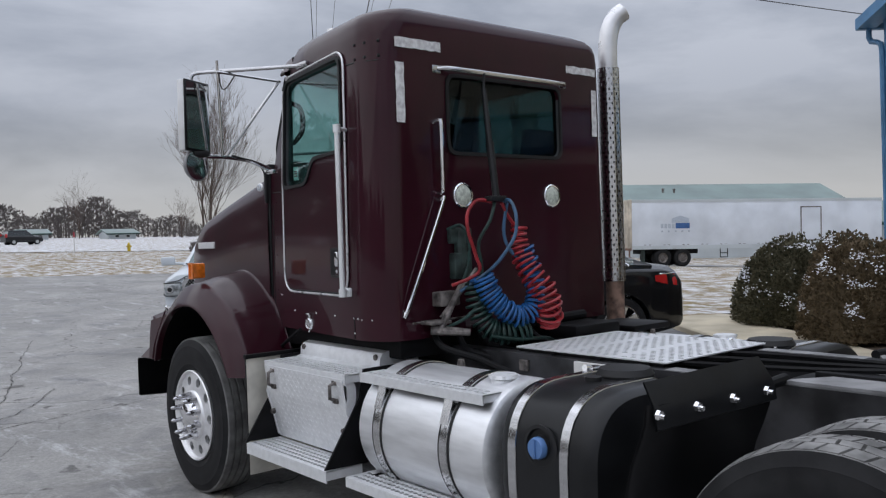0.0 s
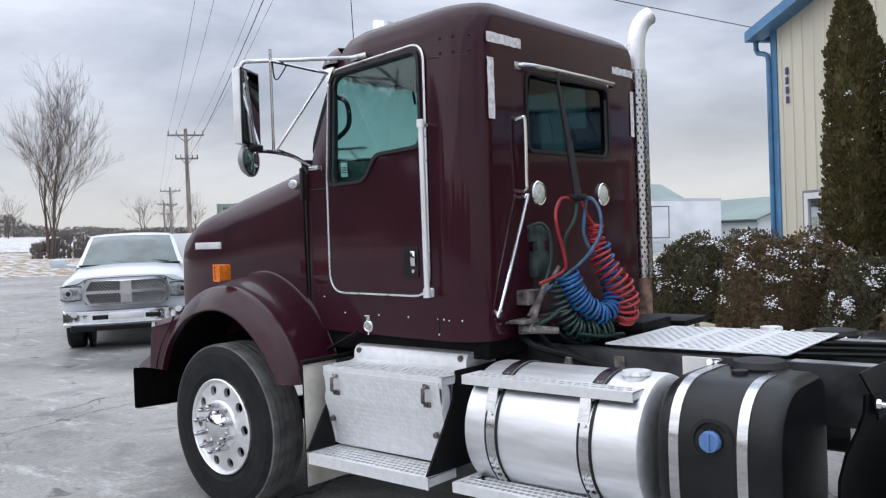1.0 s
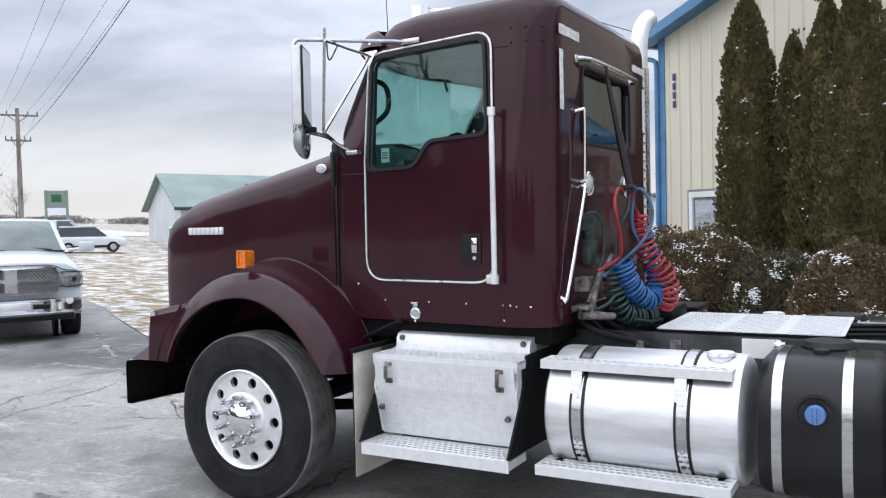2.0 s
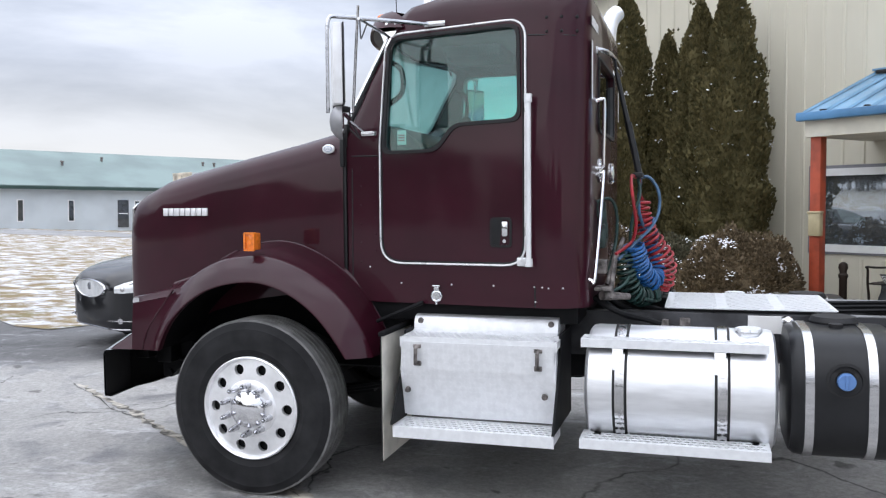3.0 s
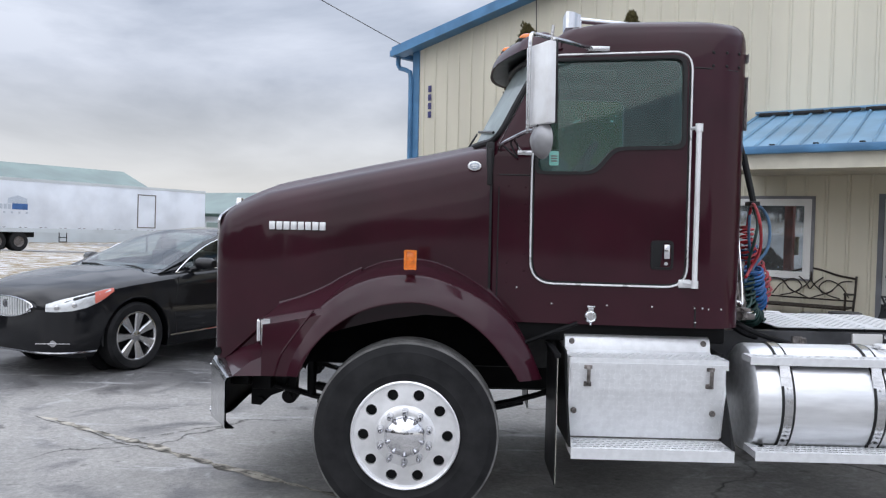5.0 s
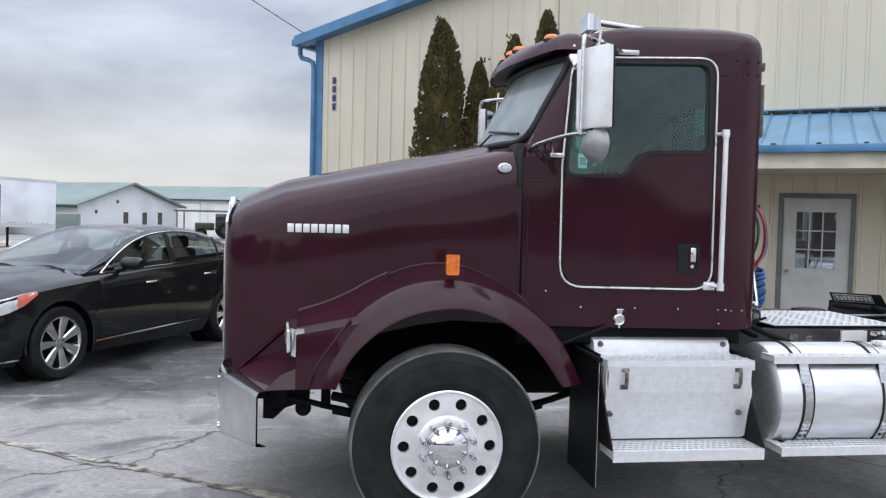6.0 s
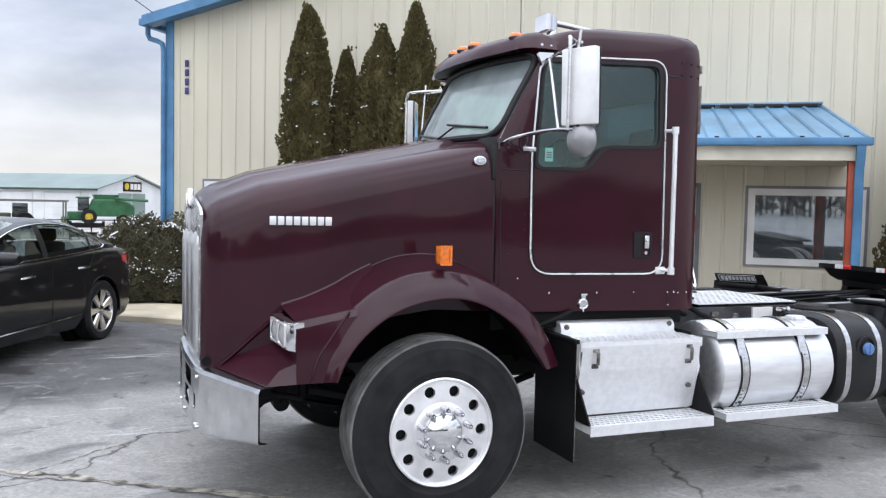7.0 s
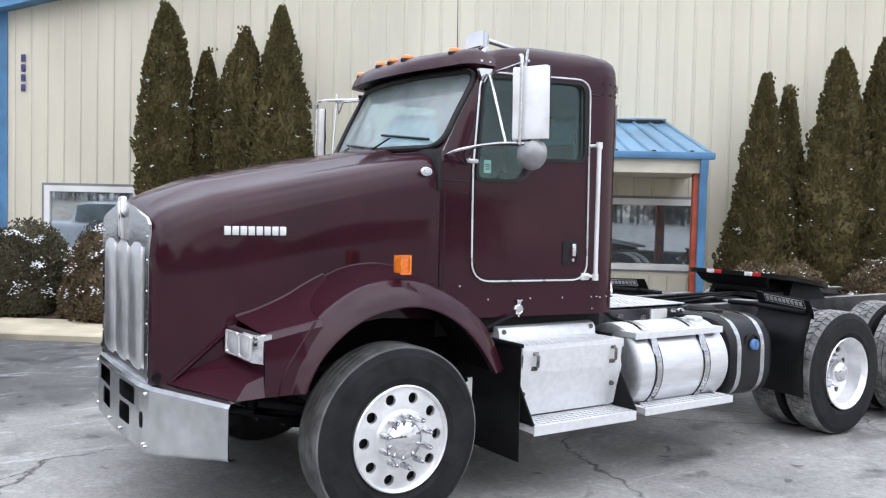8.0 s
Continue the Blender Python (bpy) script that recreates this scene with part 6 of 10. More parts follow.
# -- behind the cab: tape, lamps, rails, hoses --
for y0, y1, z0, z1 in ((-0.828, -0.512, 2.664, 2.716), (-0.828, -0.772, 2.26, 2.582), (0.513, 0.790, 2.650, 2.697), (0.745, 0.793, 2.26, 2.56)):
    bm = NEW()
    n = 9
    a = []
    lng = (y1 - y0) > (z1 - z0)
    r = random.Random(int(y0 * 100) + 500)
    rows = []
    for k in range(n + 1):
        f = k / n
        j0, j1 = r.uniform(-0.003, 0.003), r.uniform(-0.003, 0.003)
        if lng:
            rows.append([(1.9605, y0 + (y1 - y0) * f, z0 + j0), (1.9605, y0 + (y1 - y0) * f, z1 + j1)])
        else:
            rows.append([(1.9605, y0 + j0, z0 + (z1 - z0) * f), (1.9605, y1 + j1, z0 + (z1 - z0) * f)])
    loft(bm, rows, closed=False)
    part("reflective_tape", bm, WHITE_TAPE, truck, "worn white reflective tape strip")
for y in (-0.365, 0.365):
    bm = NEW()
    m = Matrix.Translation((1.952, y - 0.015, 1.872)) @ Matrix.Rotation(radians(90), 4, 'Y')
    revolve(bm, [(0.072, 0.0), (0.072, 0.008), (0.066, 0.014), (0.058, 0.011)], m, 28)
    wl_ob = part("work_lamp", bm, CHROME, truck, "round rear work lamp in a chrome ring")
    bm = NEW()
    revolve(bm, [(0.059, 0.008), (0.05, 0.014), (0.03, 0.019), (0.001, 0.021)], m, 28)
    part("lamp_lens", bm, LAMP_LENS, wl_ob, "pale lamp lens")
bm = NEW()
tube(bm, smooth_path([(1.953, -0.53, 2.575), (1.985, -0.50, 2.572), (2.02, -0.40, 2.565), (2.035, 0.0, 2.560), (2.025, 0.36, 2.560), (2.005, 0.44, 2.560), (1.953, 0.465, 2.558)], 5), 0.014, 10)
for y in (-0.545, 0.475):
    box(bm, (1.938, y - 0.03, 2.545), (1.962, y + 0.03, 2.59), 0.004)
part("window_guard_rail", bm, STAINLESS, truck, "bent steel rail above the rear window")
bm = NEW()
tube(bm, smooth_path([(1.945, -0.575, 2.27), (1.985, -0.565, 2.28), (2.0, -0.56, 2.25), (1.995, -0.558, 1.95), (1.99, -0.558, 1.89), (1.94, -0.56, 1.88)], 5), 0.0115, 10)
tube(bm, smooth_path([(1.945, -0.56, 1.845), (1.985, -0.56, 1.850), (1.995, -0.57, 1.81), (1.975, -0.805, 1.27), (1.955, -0.815, 1.240), (1.93, -0.81, 1.25)], 5), 0.0105, 10)
part("rear_grab_handle", bm, CHROME, truck, "chrome grab handles on the rear wall")
bm = NEW()
rod(bm, (2.035, -0.26, 2.56), (2.045, -0.275, 2.45), 0.008, seg=8)
rod(bm, (2.045, -0.275, 2.47), (2.12, -0.312, 2.14), 0.014, 0.017, 10)
rod(bm, (2.118, -0.31, 2.16), (2.185, -0.338, 1.85), 0.022, 0.020, 10)
box(bm, (2.15, -0.395, 1.825), (2.21, -0.275, 1.855), 0.006)
part("hose_tender", bm, PLASTIC, truck, "dark spring pole that holds the air hoses")


def coil(path, radius, wire, turns, mat, name, label):
    """A coiled hose along a path."""
    pts = smooth_path(path, 12)
    n = turns * 14
    out = []
    for k in range(n + 1):
        u = k / n * (len(pts) - 1.001)
        i = int(u)
        p = pts[i].lerp(pts[i + 1], u - i)
        d = (pts[i + 1] - pts[i]).normalized()
        a = d.cross(Vector((1, 0.2, 0.1))).normalized()
        b = d.cross(a)
        th = 2 * math.pi * turns * k / n
        rr = (radius[0] + (radius[1] - radius[0]) * min(1.0, 1.6 * k / n)) * (1 + 0.10 * math.sin(th * 0.37 + turns))
        out.append(p + rr * (math.cos(th) * a + math.sin(th) * b))
    bm = NEW()
    tube(bm, out, wire, 6)
    part(name, bm, mat, truck, label)


coil([(2.200, -0.185, 1.69), (2.205, -0.19, 1.57), (2.240, -0.175, 1.46), (2.305, -0.13, 1.34), (2.325, -0.10, 1.23), (2.290, -0.08, 1.15)], (0.036, 0.072), 0.0085, 19, RED_HOSE, "coiled_hose", "red coiled air hose")
coil([(2.160, -0.44, 1.42), (2.180, -0.41, 1.33), (2.215, -0.36, 1.25), (2.255, -0.27, 1.19), (2.280, -0.17, 1.24), (2.250, -0.13, 1.40), (2.215, -0.17, 1.56)], (0.062, 0.050), 0.0085, 27, BLUE_HOSE, "coiled_hose", "blue coiled air hose")
coil([(2.110, -0.46, 1.38), (2.120, -0.45, 1.26), (2.155, -0.41, 1.14), (2.210, -0.32, 1.10), (2.260, -0.20, 1.11)], (0.046, 0.056), 0.009, 17, GREEN_HOSE, "coiled_cable", "dark green coiled power cable")
for mat, lab, pts in ((RED_HOSE, "red air hose", [(2.165, -0.36, 1.825), (2.150, -0.45, 1.832), (2.155, -0.525, 1.76), (2.170, -0.535, 1.66), (2.180, -0.50, 1.54), (2.150, -0.455, 1.44), (2.070, -0.58, 1.375)]),
                      (SLATE_HOSE, "slate blue air hose", [(2.180, -0.29, 1.82), (2.240, -0.29, 1.828), (2.295, -0.30, 1.75), (2.305, -0.32, 1.64), (2.270, -0.37, 1.54), (2.190, -0.41, 1.45), (2.080, -0.53, 1.34)]),
                      (GREEN_HOSE, "green cable", [(2.180, -0.345, 1.82), (2.195, -0.40, 1.72), (2.160, -0.455, 1.60), (2.140, -0.42, 1.46), (2.150, -0.44, 1.30), (2.120, -0.53, 1.20), (2.040, -0.60, 1.15)]),
                      (SLATE_HOSE, "slate blue air hose", [(2.190, -0.262, 1.82), (2.180, -0.285, 1.65), (2.200, -0.25, 1.545), (2.220, -0.17, 1.485)]),
                      (RED_HOSE, "red air hose", [(2.185, -0.30, 1.82), (2.185, -0.25, 1.74), (2.195, -0.21, 1.69)]),
                      (GREEN_HOSE, "green cable", [(1.95, -0.50, 1.68), (2.02, -0.46, 1.70), (2.06, -0.44, 1.62), (2.06, -0.46, 1.45), (2.02, -0.56, 1.25)]),
                      (GREEN_HOSE, "green cable", [(2.24, -0.46, 1.10), (2.28, -0.30, 1.07), (2.30, -0.10, 1.06), (2.2, 0.1, 1.0)])):
    bm = NEW()
    tube(bm, smooth_path(pts, 8), 0.0098, 8)
    part("air_hose", bm, mat, truck, lab)
bm = NEW()
box(bm, (1.93, -0.50, 1.60), (1.98, -0.34, 1.69), 0.012)
rod(bm, (1.96, -0.42, 1.68), (1.97, -0.42, 1.46), 0.035, 0.04, 10)
box(bm, (1.93, -0.49, 1.40), (2.0, -0.36, 1.55), 0.015)
part("connector_box", bm, OLD_GREEN, truck, "weathered green connector sockets on the wall")
bm = NEW()
box(bm, (1.93, -0.62, 1.26), (2.02, -0.48, 1.34), 0.008)
rod(bm, (2.04, -0.66, 1.12), (2.06, -0.50, 1.38), 0.02, 0.016, 10)
rod(bm, (2.00, -0.68, 1.14), (2.14, -0.52, 1.12), 0.028, 0.02, 10)
rod(bm, (2.02, -0.62, 1.20), (2.10, -0.42, 1.46), 0.014, seg=8)
box(bm, (1.96, -0.72, 1.17), (2.06, -0.58, 1.19), 0.004)
rod(bm, (2.0, -0.80, 1.185), (2.0, 0.1, 1.195), 0.006, seg=6)
part("glad_hand", bm, DIRTY, truck, "dirty cast hose couplings")
bm = NEW()
for k, (y0, zz) in enumerate(((-0.62, 1.05), (-0.45, 1.02), (-0.3, 1.04), (0.1, 1.03))):
    tube(bm, smooth_path([(1.95, y0, 1.12), (2.08, y0 - 0.04, zz), (2.25, y0 + 0.06, zz - 0.06), (2.45, y0 + 0.1, zz - 0.12)], 6), 0.018, 8)
box(bm, (1.98, 0.15, 1.02), (2.3, 0.55, 1.10), 0.02)
box(bm, (1.96, 0.62, 1.02), (2.35, 0.98, 1.06), 0.01)
rod(bm, (2.05, 0.05, 1.12), (2.05, 0.5, 1.13), 0.03, seg=10)
tagged(part("gearbox_plumbing", bm, FRAME, truck), kind="stuff")


# -- mirrors --
def mirror(s):
    g = lambda y: s * y
    turn = Matrix.Translation((0.690, g(1.408), 2.422)) @ Matrix.Rotation(s * radians(-27), 4, 'Z') @ Matrix.Rotation(s * radians(1), 4, 'X')
    bm = NEW()
    box(bm, (-0.034, -0.110, -0.216), (0.016, 0.110, 0.208), 0.009, turn, seg=2)
    mh = part("mirror", bm, MIRROR_WHITE, truck, "tall white-backed side mirror on chrome arms")
    bm = NEW()
    box(bm, (0.0165, -0.111, -0.217), (0.026, 0.111, 0.209), 0.004, turn, seg=2)
    part("mirror_rim", bm, PLASTIC, mh, "black mirror rim")
    bm = NEW()
    prism(bm, rounded([(-0.100, -0.203), (0.100, -0.203), (0.100, 0.196), (-0.100, 0.196)], 0.012), lambda a, b, d: turn @ Vector((0.0265 + d, a, b)), 0.003)
    part("mirror_glass", bm, material("mirror_silver", (0.5, 0.52, 0.53), 0.03, metal=1.0, vary=0.05, rvary=0), mh, "mirror glass")
    bm = NEW()
    m2 = Matrix.Translation((0.695, g(1.412), 2.125)) @ Matrix.Rotation(s * radians(-23), 4, 'Z') @ Matrix.Rotation(radians(90), 4, 'Y')
    revolve(bm, [(0.001, -0.055), (0.045, -0.048), (0.080, -0.024), (0.096, 0.0), (0.097, 0.012), (0.090, 0.014)], m2, 32)
    sp = part("spot_mirror", bm, SCREEN, mh, "round convex spot mirror")
    bm = NEW()
    revolve(bm, [(0.091, 0.012), (0.05, 0.020), (0.001, 0.024)], m2, 28)
    part("spot_glass", bm, CHROME, mh)
    bm = NEW()
    tube(bm, smooth_path([(1.04, g(0.86), 2.722), (0.99, g(0.92), 2.718), (0.85, g(1.12), 2.705), (0.67, g(1.31), 2.70), (0.630, g(1.380), 2.685), (0.622, g(1.395), 2.62)], 6), 0.0115, 8)
    tube(bm, [(0.622, g(1.395), 2.64), (0.620, g(1.395), 2.175)], 0.0105, 8)
    rod(bm, (0.78, g(0.865), 2.665), (0.76, g(1.285), 2.69), 0.009, seg=8)
    rod(bm, (0.775, g(0.88), 2.655), (0.67, g(1.20), 2.19), 0.009, seg=8)
    rod(bm, (0.755, g(1.28), 2.76), (0.70, g(1.24), 2.19), 0.0085, seg=8)
    tube(bm, smooth_path([(0.50, g(0.80), 2.125), (0.52, g(0.88), 2.155), (0.58, g(1.02), 2.18), (0.625, g(1.22), 2.190), (0.655, g(1.40), 2.180)], 5), 0.0125, 8)
    box(bm, (1.0, min(g(0.84), g(0.885)), 2.705), (1.13, max(g(0.84), g(0.885)), 2.735), 0.006)
    box(bm, (0.60, min(g(0.86), g(0.90)), 2.085), (0.69, max(g(0.86), g(0.90)), 2.115), 0.008)
    rod(bm, (0.62, g(0.88), 2.11), (0.57, g(1.0), 2.175), 0.008, seg=6)
    part("mirror_arm", bm, STAINLESS, mh, "steel mirror arms")
    bm = NEW()
    prism(bm, rounded([(0.712, 2.700), (0.822, 2.703), (0.792, 2.668), (0.752, 2.605)], 0.012), lambda a, b, d: (a, g(cab_half(a, b) + 0.006 + d), b), 0.020)
    part("mirror_bracket", bm, CHROME, mh, "chrome corner bracket of the mirror arm")
    for x, z in ((0.748, 2.752), (0.809, 2.747)):
        bm = NEW()
        rod(bm, (x, g(cab_half(x, z) - 0.01), z), (x, g(cab_half(x, z) + 0.010), z), 0.0125, 0.009, 10)
        part("bracket_screw", bm, CHROME, mh)
    bm = NEW()
    tube(bm, smooth_path([(0.66, g(1.36), 2.18), (0.65, g(1.40), 2.11), (0.67, g(1.45), 2.10), (0.68, g(1.40), 2.16)], 6), 0.005, 6)
    part("mirror_wire", bm, SEAL, mh)
    bm = NEW()
    tube(bm, smooth_path([(0.76, g(1.27), 2.69), (0.76, g(1.26), 2.60), (0.75, g(1.22), 2.60), (0.76, g(1.16), 2.69)], 6), 0.004, 6)
    part("mirror_wire", bm, SEAL, mh)
    bm = NEW()
    box(bm, (0.665, min(g(1.33), g(1.43)), 2.18), (0.725, max(g(1.33), g(1.43)), 2.21), 0.006)
    part("mirror_clamp", bm, SEAL, mh)
    bm = NEW()
    tube(bm, smooth_path([(0.52, g(0.88), 2.14), (0.60, g(0.90), 2.07), (0.56, g(0.93), 2.16), (0.64, g(1.15), 2.20)], 5), 0.005, 6)
    part("mirror_wire", bm, SEAL, mh)


for s in (-1, 1):
    mirror(s)

# -- wipers --
bm = NEW()
for y0, y1, z1 in ((-0.10, -0.45, 2.26), (0.45, 0.08, 2.22)):
    xa = lambda y, z: ws_x(y, z) - 0.012
    rod(bm, (xa(y0, 2.17) - 0.02, y0, 2.165), (xa(0.6 * y1 + 0.4 * y0, z1) - 0.02, 0.6 * y1 + 0.4 * y0, z1), 0.008, 0.006, 6)
    rod(bm, (xa(y1 - 0.2, z1 - 0.02), y1 - 0.20, z1 - 0.02), (xa(y1 + 0.28, z1 + 0.03), y1 + 0.28, z1 + 0.03), 0.009, 0.009, 6)
part("wiper", bm, PLASTIC, truck, "black windshield wipers")

# -- inside the cab --
bm = NEW()
rings = []
for x, z in ((0.50, 2.12), (0.62, 2.16), (0.80, 2.14), (0.92, 2.05), (0.94, 1.90), (0.86, 1.70), (0.80, 1.20), (0.52, 1.20)):
    rings.append((x, z))
loft(bm, [[(x, y, z) for x, z in rings] for y in (-0.745, 0.745)])
part("dashboard", bm, CABIN, truck, "dark grey dashboard")
bm = NEW()
mw = Matrix.Translation((1.03, -0.42, 2.02)) @ Matrix.Rotation(radians(-62), 4, 'Y')
tube(bm, [mw @ Vector((0.215 * math.cos(a), 0.215 * math.sin(a), 0)) for a in [2 * math.pi * i / 32 for i in range(32)]], 0.014, 8, closed=True)
rod(bm, mw @ Vector((0, 0, -0.02)), mw @ Vector((0, 0, 0.03)), 0.06, 0.05, 16)
for a in (0.3, 2.84, 4.7):
    rod(bm, mw @ Vector((0, 0, 0)), mw @ Vector((0.21 * math.cos(a), 0.21 * math.sin(a), 0)), 0.010, seg=6)
rod(bm, mw @ Vector((0, 0, 0)), (0.84, -0.42, 1.85), 0.03, seg=10)
part("steering_wheel", bm, SEAT, truck, "black steering wheel")
for y in (-0.42, 0.42):
    bm = NEW()
    box(bm, (1.18, y - 0.24, 1.45), (1.66, y + 0.24, 1.60), 0.05, seg=3)
    box(bm, (1.30, y - 0.18, 1.15), (1.56, y + 0.18, 1.46), 0.02)
    st = part("seat", bm, SEAT, truck, "black cab seat")
    bm = NEW()
    box(bm, (-0.055, -0.23, 0.0), (0.055, 0.23, 0.56), 0.05, Matrix.Translation((1.66, y, 1.55)) @ Matrix.Rotation(radians(10), 4, 'Y'), seg=3)
    box(bm, (-0.045, -0.13, 0.0), (0.045, 0.13, 0.18), 0.04, Matrix.Translation((1.765, y, 2.13)) @ Matrix.Rotation(radians(10), 4, 'Y'), seg=3)
    part("seat_back", bm, SEAT, st)
bm = NEW()
tube(bm, smooth_path([(0.72, 0.77, 2.55), (0.80, 0.74, 2.50), (0.81, 0.735, 2.36), (0.73, 0.76, 2.28)], 5), 0.016, 8)
tube(bm, smooth_path([(0.70, -0.77, 2.55), (0.80, -0.74, 2.50), (0.81, -0.735, 2.36), (0.73, -0.76, 2.28)], 5), 0.016, 8)
part("pillar_grip", bm, SEAT, truck)
bm = NEW()
box(bm, (0.90, -0.20, 2.64), (1.30, 0.20, 2.72), 0.02)
rod(bm, (0.95, -0.30, 2.66), (1.0, -0.32, 2.50), 0.008, seg=6)
part("overhead_console", bm, CABIN, truck)
bm = NEW()
box(bm, (0.80, -0.806, 2.035), (0.855, -0.802, 2.12))
pp = part("window_sticker", bm, WHITE_PAPER, truck, "white and red paper sticker in the window")
bm = NEW()
for z in (2.045, 2.06, 2.075):
    box(bm, (0.808, -0.8075, z + 0.012), (0.847, -0.8065, z + 0.02))
part("sticker_print", bm, RED_PRINT, pp)


# ---- ground ----
def g_z(x, y):
    """Height of the land: level round the truck, then a gentle fall."""
    r = math.hypot(x, y)
    k = min(1.0, max(0.0, (r - 7.0) / 28.0))
    k = k * k * (3 - 2 * k)
    far = max(-1.2, min(3.2, -0.022 * x - 0.016 * y))
    n_rise = min(1.0, max(0.0, (y - 1.5) / 2.0))
    dip = 0.60 * math.exp(-((x + 24) ** 2 + (y - 47) ** 2) / 13.0 ** 2) + 0.075 * math.exp(-((x + 10.5) ** 2 + (y - 4.2) ** 2) / 4.5 ** 2)
    far += 0.010 * max(0.0, -x - 32.0)
    return -0.052 - dip + 0.034 * n_rise * n_rise * (3 - 2 * n_rise) + k * far


def sheet(name, outline, mat, lift, label, category, step=2.5):
    """A paved or planted area laid over the land."""
    bm = NEW()
    vs = [bm.verts.new((p[0], p[1], 0)) for p in outline]
    bm.faces.new(vs)
    xs, ys = [p[0] for p in outline], [p[1] for p in outline]
    for axis, lo, hi in ((0, min(xs), max(xs)), (1, min(ys), max(ys))):
        n = max(1, min(60, int((hi - lo) / step)))
        for k in range(1, n):
            co = [0, 0, 0]
            co[axis] = lo + (hi - lo) * k / n
            no = [0, 0, 0]
            no[axis] = 1
            bmesh.ops.bisect_plane(bm, geom=bm.verts[:] + bm.edges[:] + bm.faces[:], plane_co=co, plane_no=no, dist=1e-5)
    for v in bm.verts:
        v.co.z = g_z(v.co.x, v.co.y) + lift
    return solid(name, bm, mat, label, category, kind="structure", smooth=0)


bm = NEW()
rows = []
radii = [0, 3, 6, 8, 10, 13, 16, 20, 24, 28, 32, 36, 42, 50, 60, 75, 95, 120, 160, 220, 350, 700, 1600]
for r in radii[1:]:
    rows.append([(r * math.cos(a), r * math.sin(a), g_z(r * math.cos(a), r * math.sin(a)) - 0.03) for a in [2 * math.pi * i / 72 for i in range(72)]])
vs = loft(bm, rows, cap=False)
bm.faces.new(vs[0])
solid("ground", bm, GRASS, "brown winter grass with thin patchy snow", "ground", kind="structure", smooth=0)
B0, BANG = Vector((-0.4, 11.5, 0)), radians(-38)
BM = Matrix.Translation(B0) @ Matrix.Rotation(BANG, 4, 'Z')


def bp(u, v, z=0.0):
    """A point by the front wall: u along it, v away from the building (negative: in front), z up."""
    return BM @ Vector((u, v, z))


walk_line = [bp(34, -4.0), bp(11.5, -4.0), bp(5, -4.0), bp(0.2, -4.0), bp(-0.9, -4.0)]
lot = [(60, -70), (60, -26)] + [(p.x, p.y) for p in walk_line] + [(-3.2, 8.6), (-4.6, 6.4), (-6.1, 4.0), (-6.9, 4.2), (-11.5, 7.1), (-17, 9.9), (-25, 12.5), (-29.5, 13.4), (-31.5, 10), (-33, 4), (-36, -70)]
sheet("pavement", lot, PAVING, 0.0, "cracked grey asphalt lot, damp in patches", "asphalt lot")
sheet("road", [(-40, 34), (-33, 31), (-23, 37), (-8, 67), (5, 95), (-6, 98), (-18, 72), (-30, 46)], ROADWAY, 0.0, "grey access road in front of the far sheds", "road")
sheet("snow_field", [(-80, -60), (-71, 4), (-69, 13), (-66, 22), (-60, 38), (-64, 60), (-160, 100), (-170, -60)], SNOWFIELD, 0.01, "open field under thin snow", "field", 6)
sheet("verge", [(-6.12, 3.94), (-4.57, 6.37), (-3.17, 8.57), (-2.1, 9.9), (-5, 16), (-14, 21), (-20, 16), (-11.5, 7.04), (-6.9, 4.14)], GRASS, 0.012, "snow-streaked brown grass beside the lot", "grass")
# raised walk with a rounded kerb along the lot
bm = NEW()
prof = [(-4.0, -0.05), (-4.0, 0.055), (-3.985, 0.075), (-3.96, 0.085), (-2.75, 0.095), (-2.75, -0.05)]
loft(bm, [[bp(u, v, z) for v, z in prof] for u in (-1.0, 2, 6, 12, 20, 34)])
solid("sidewalk", bm, CONCRETE, "tan concrete walk with a low rounded kerb", "sidewalk", kind="structure")
bm = NEW()
loft(bm, [[bp(u, v, z) for v, z in ((-2.75, -0.05), (-2.75, 0.08), (-1.7, 0.14), (0.0, 0.12), (0.0, -0.05))] for u in (-1.2, 2, 6, 12, 20, 34)])
solid("planting_bed", bm, MULCH, "dark mulched bed along the wall", "flower bed", kind="structure")
# long sand-filled cracks of the paving
r = random.Random(4)


def crack(p0, p1, width, mat, name, label):
    bm = NEW()
    n = 150
    rows = []
    off = 0.0
    for k in range(n + 1):
        f = k / n
        x, y = p0[0] + (p1[0] - p0[0]) * f, p0[1] + (p1[1] - p0[1]) * f
        off = 0.965 * off + r.uniform(-0.018, 0.018)
        dx, dy = -(p1[1] - p0[1]), (p1[0] - p0[0])
        ln = math.hypot(dx, dy)
        w = width * r.uniform(0.15, 1.0) ** 1.2
        a = (x + dx / ln * (off - w), y + dy / ln * (off - w))
        b = (x + dx / ln * (off + w), y + dy / ln * (off + w))
        rows.append([(a[0], a[1], g_z(*a) + 0.0045), (b[0], b[1], g_z(*b) + 0.0045)])
    loft(bm, rows, closed=False)
    solid(name, bm, mat, label, "crack", kind="structure", smooth=0)


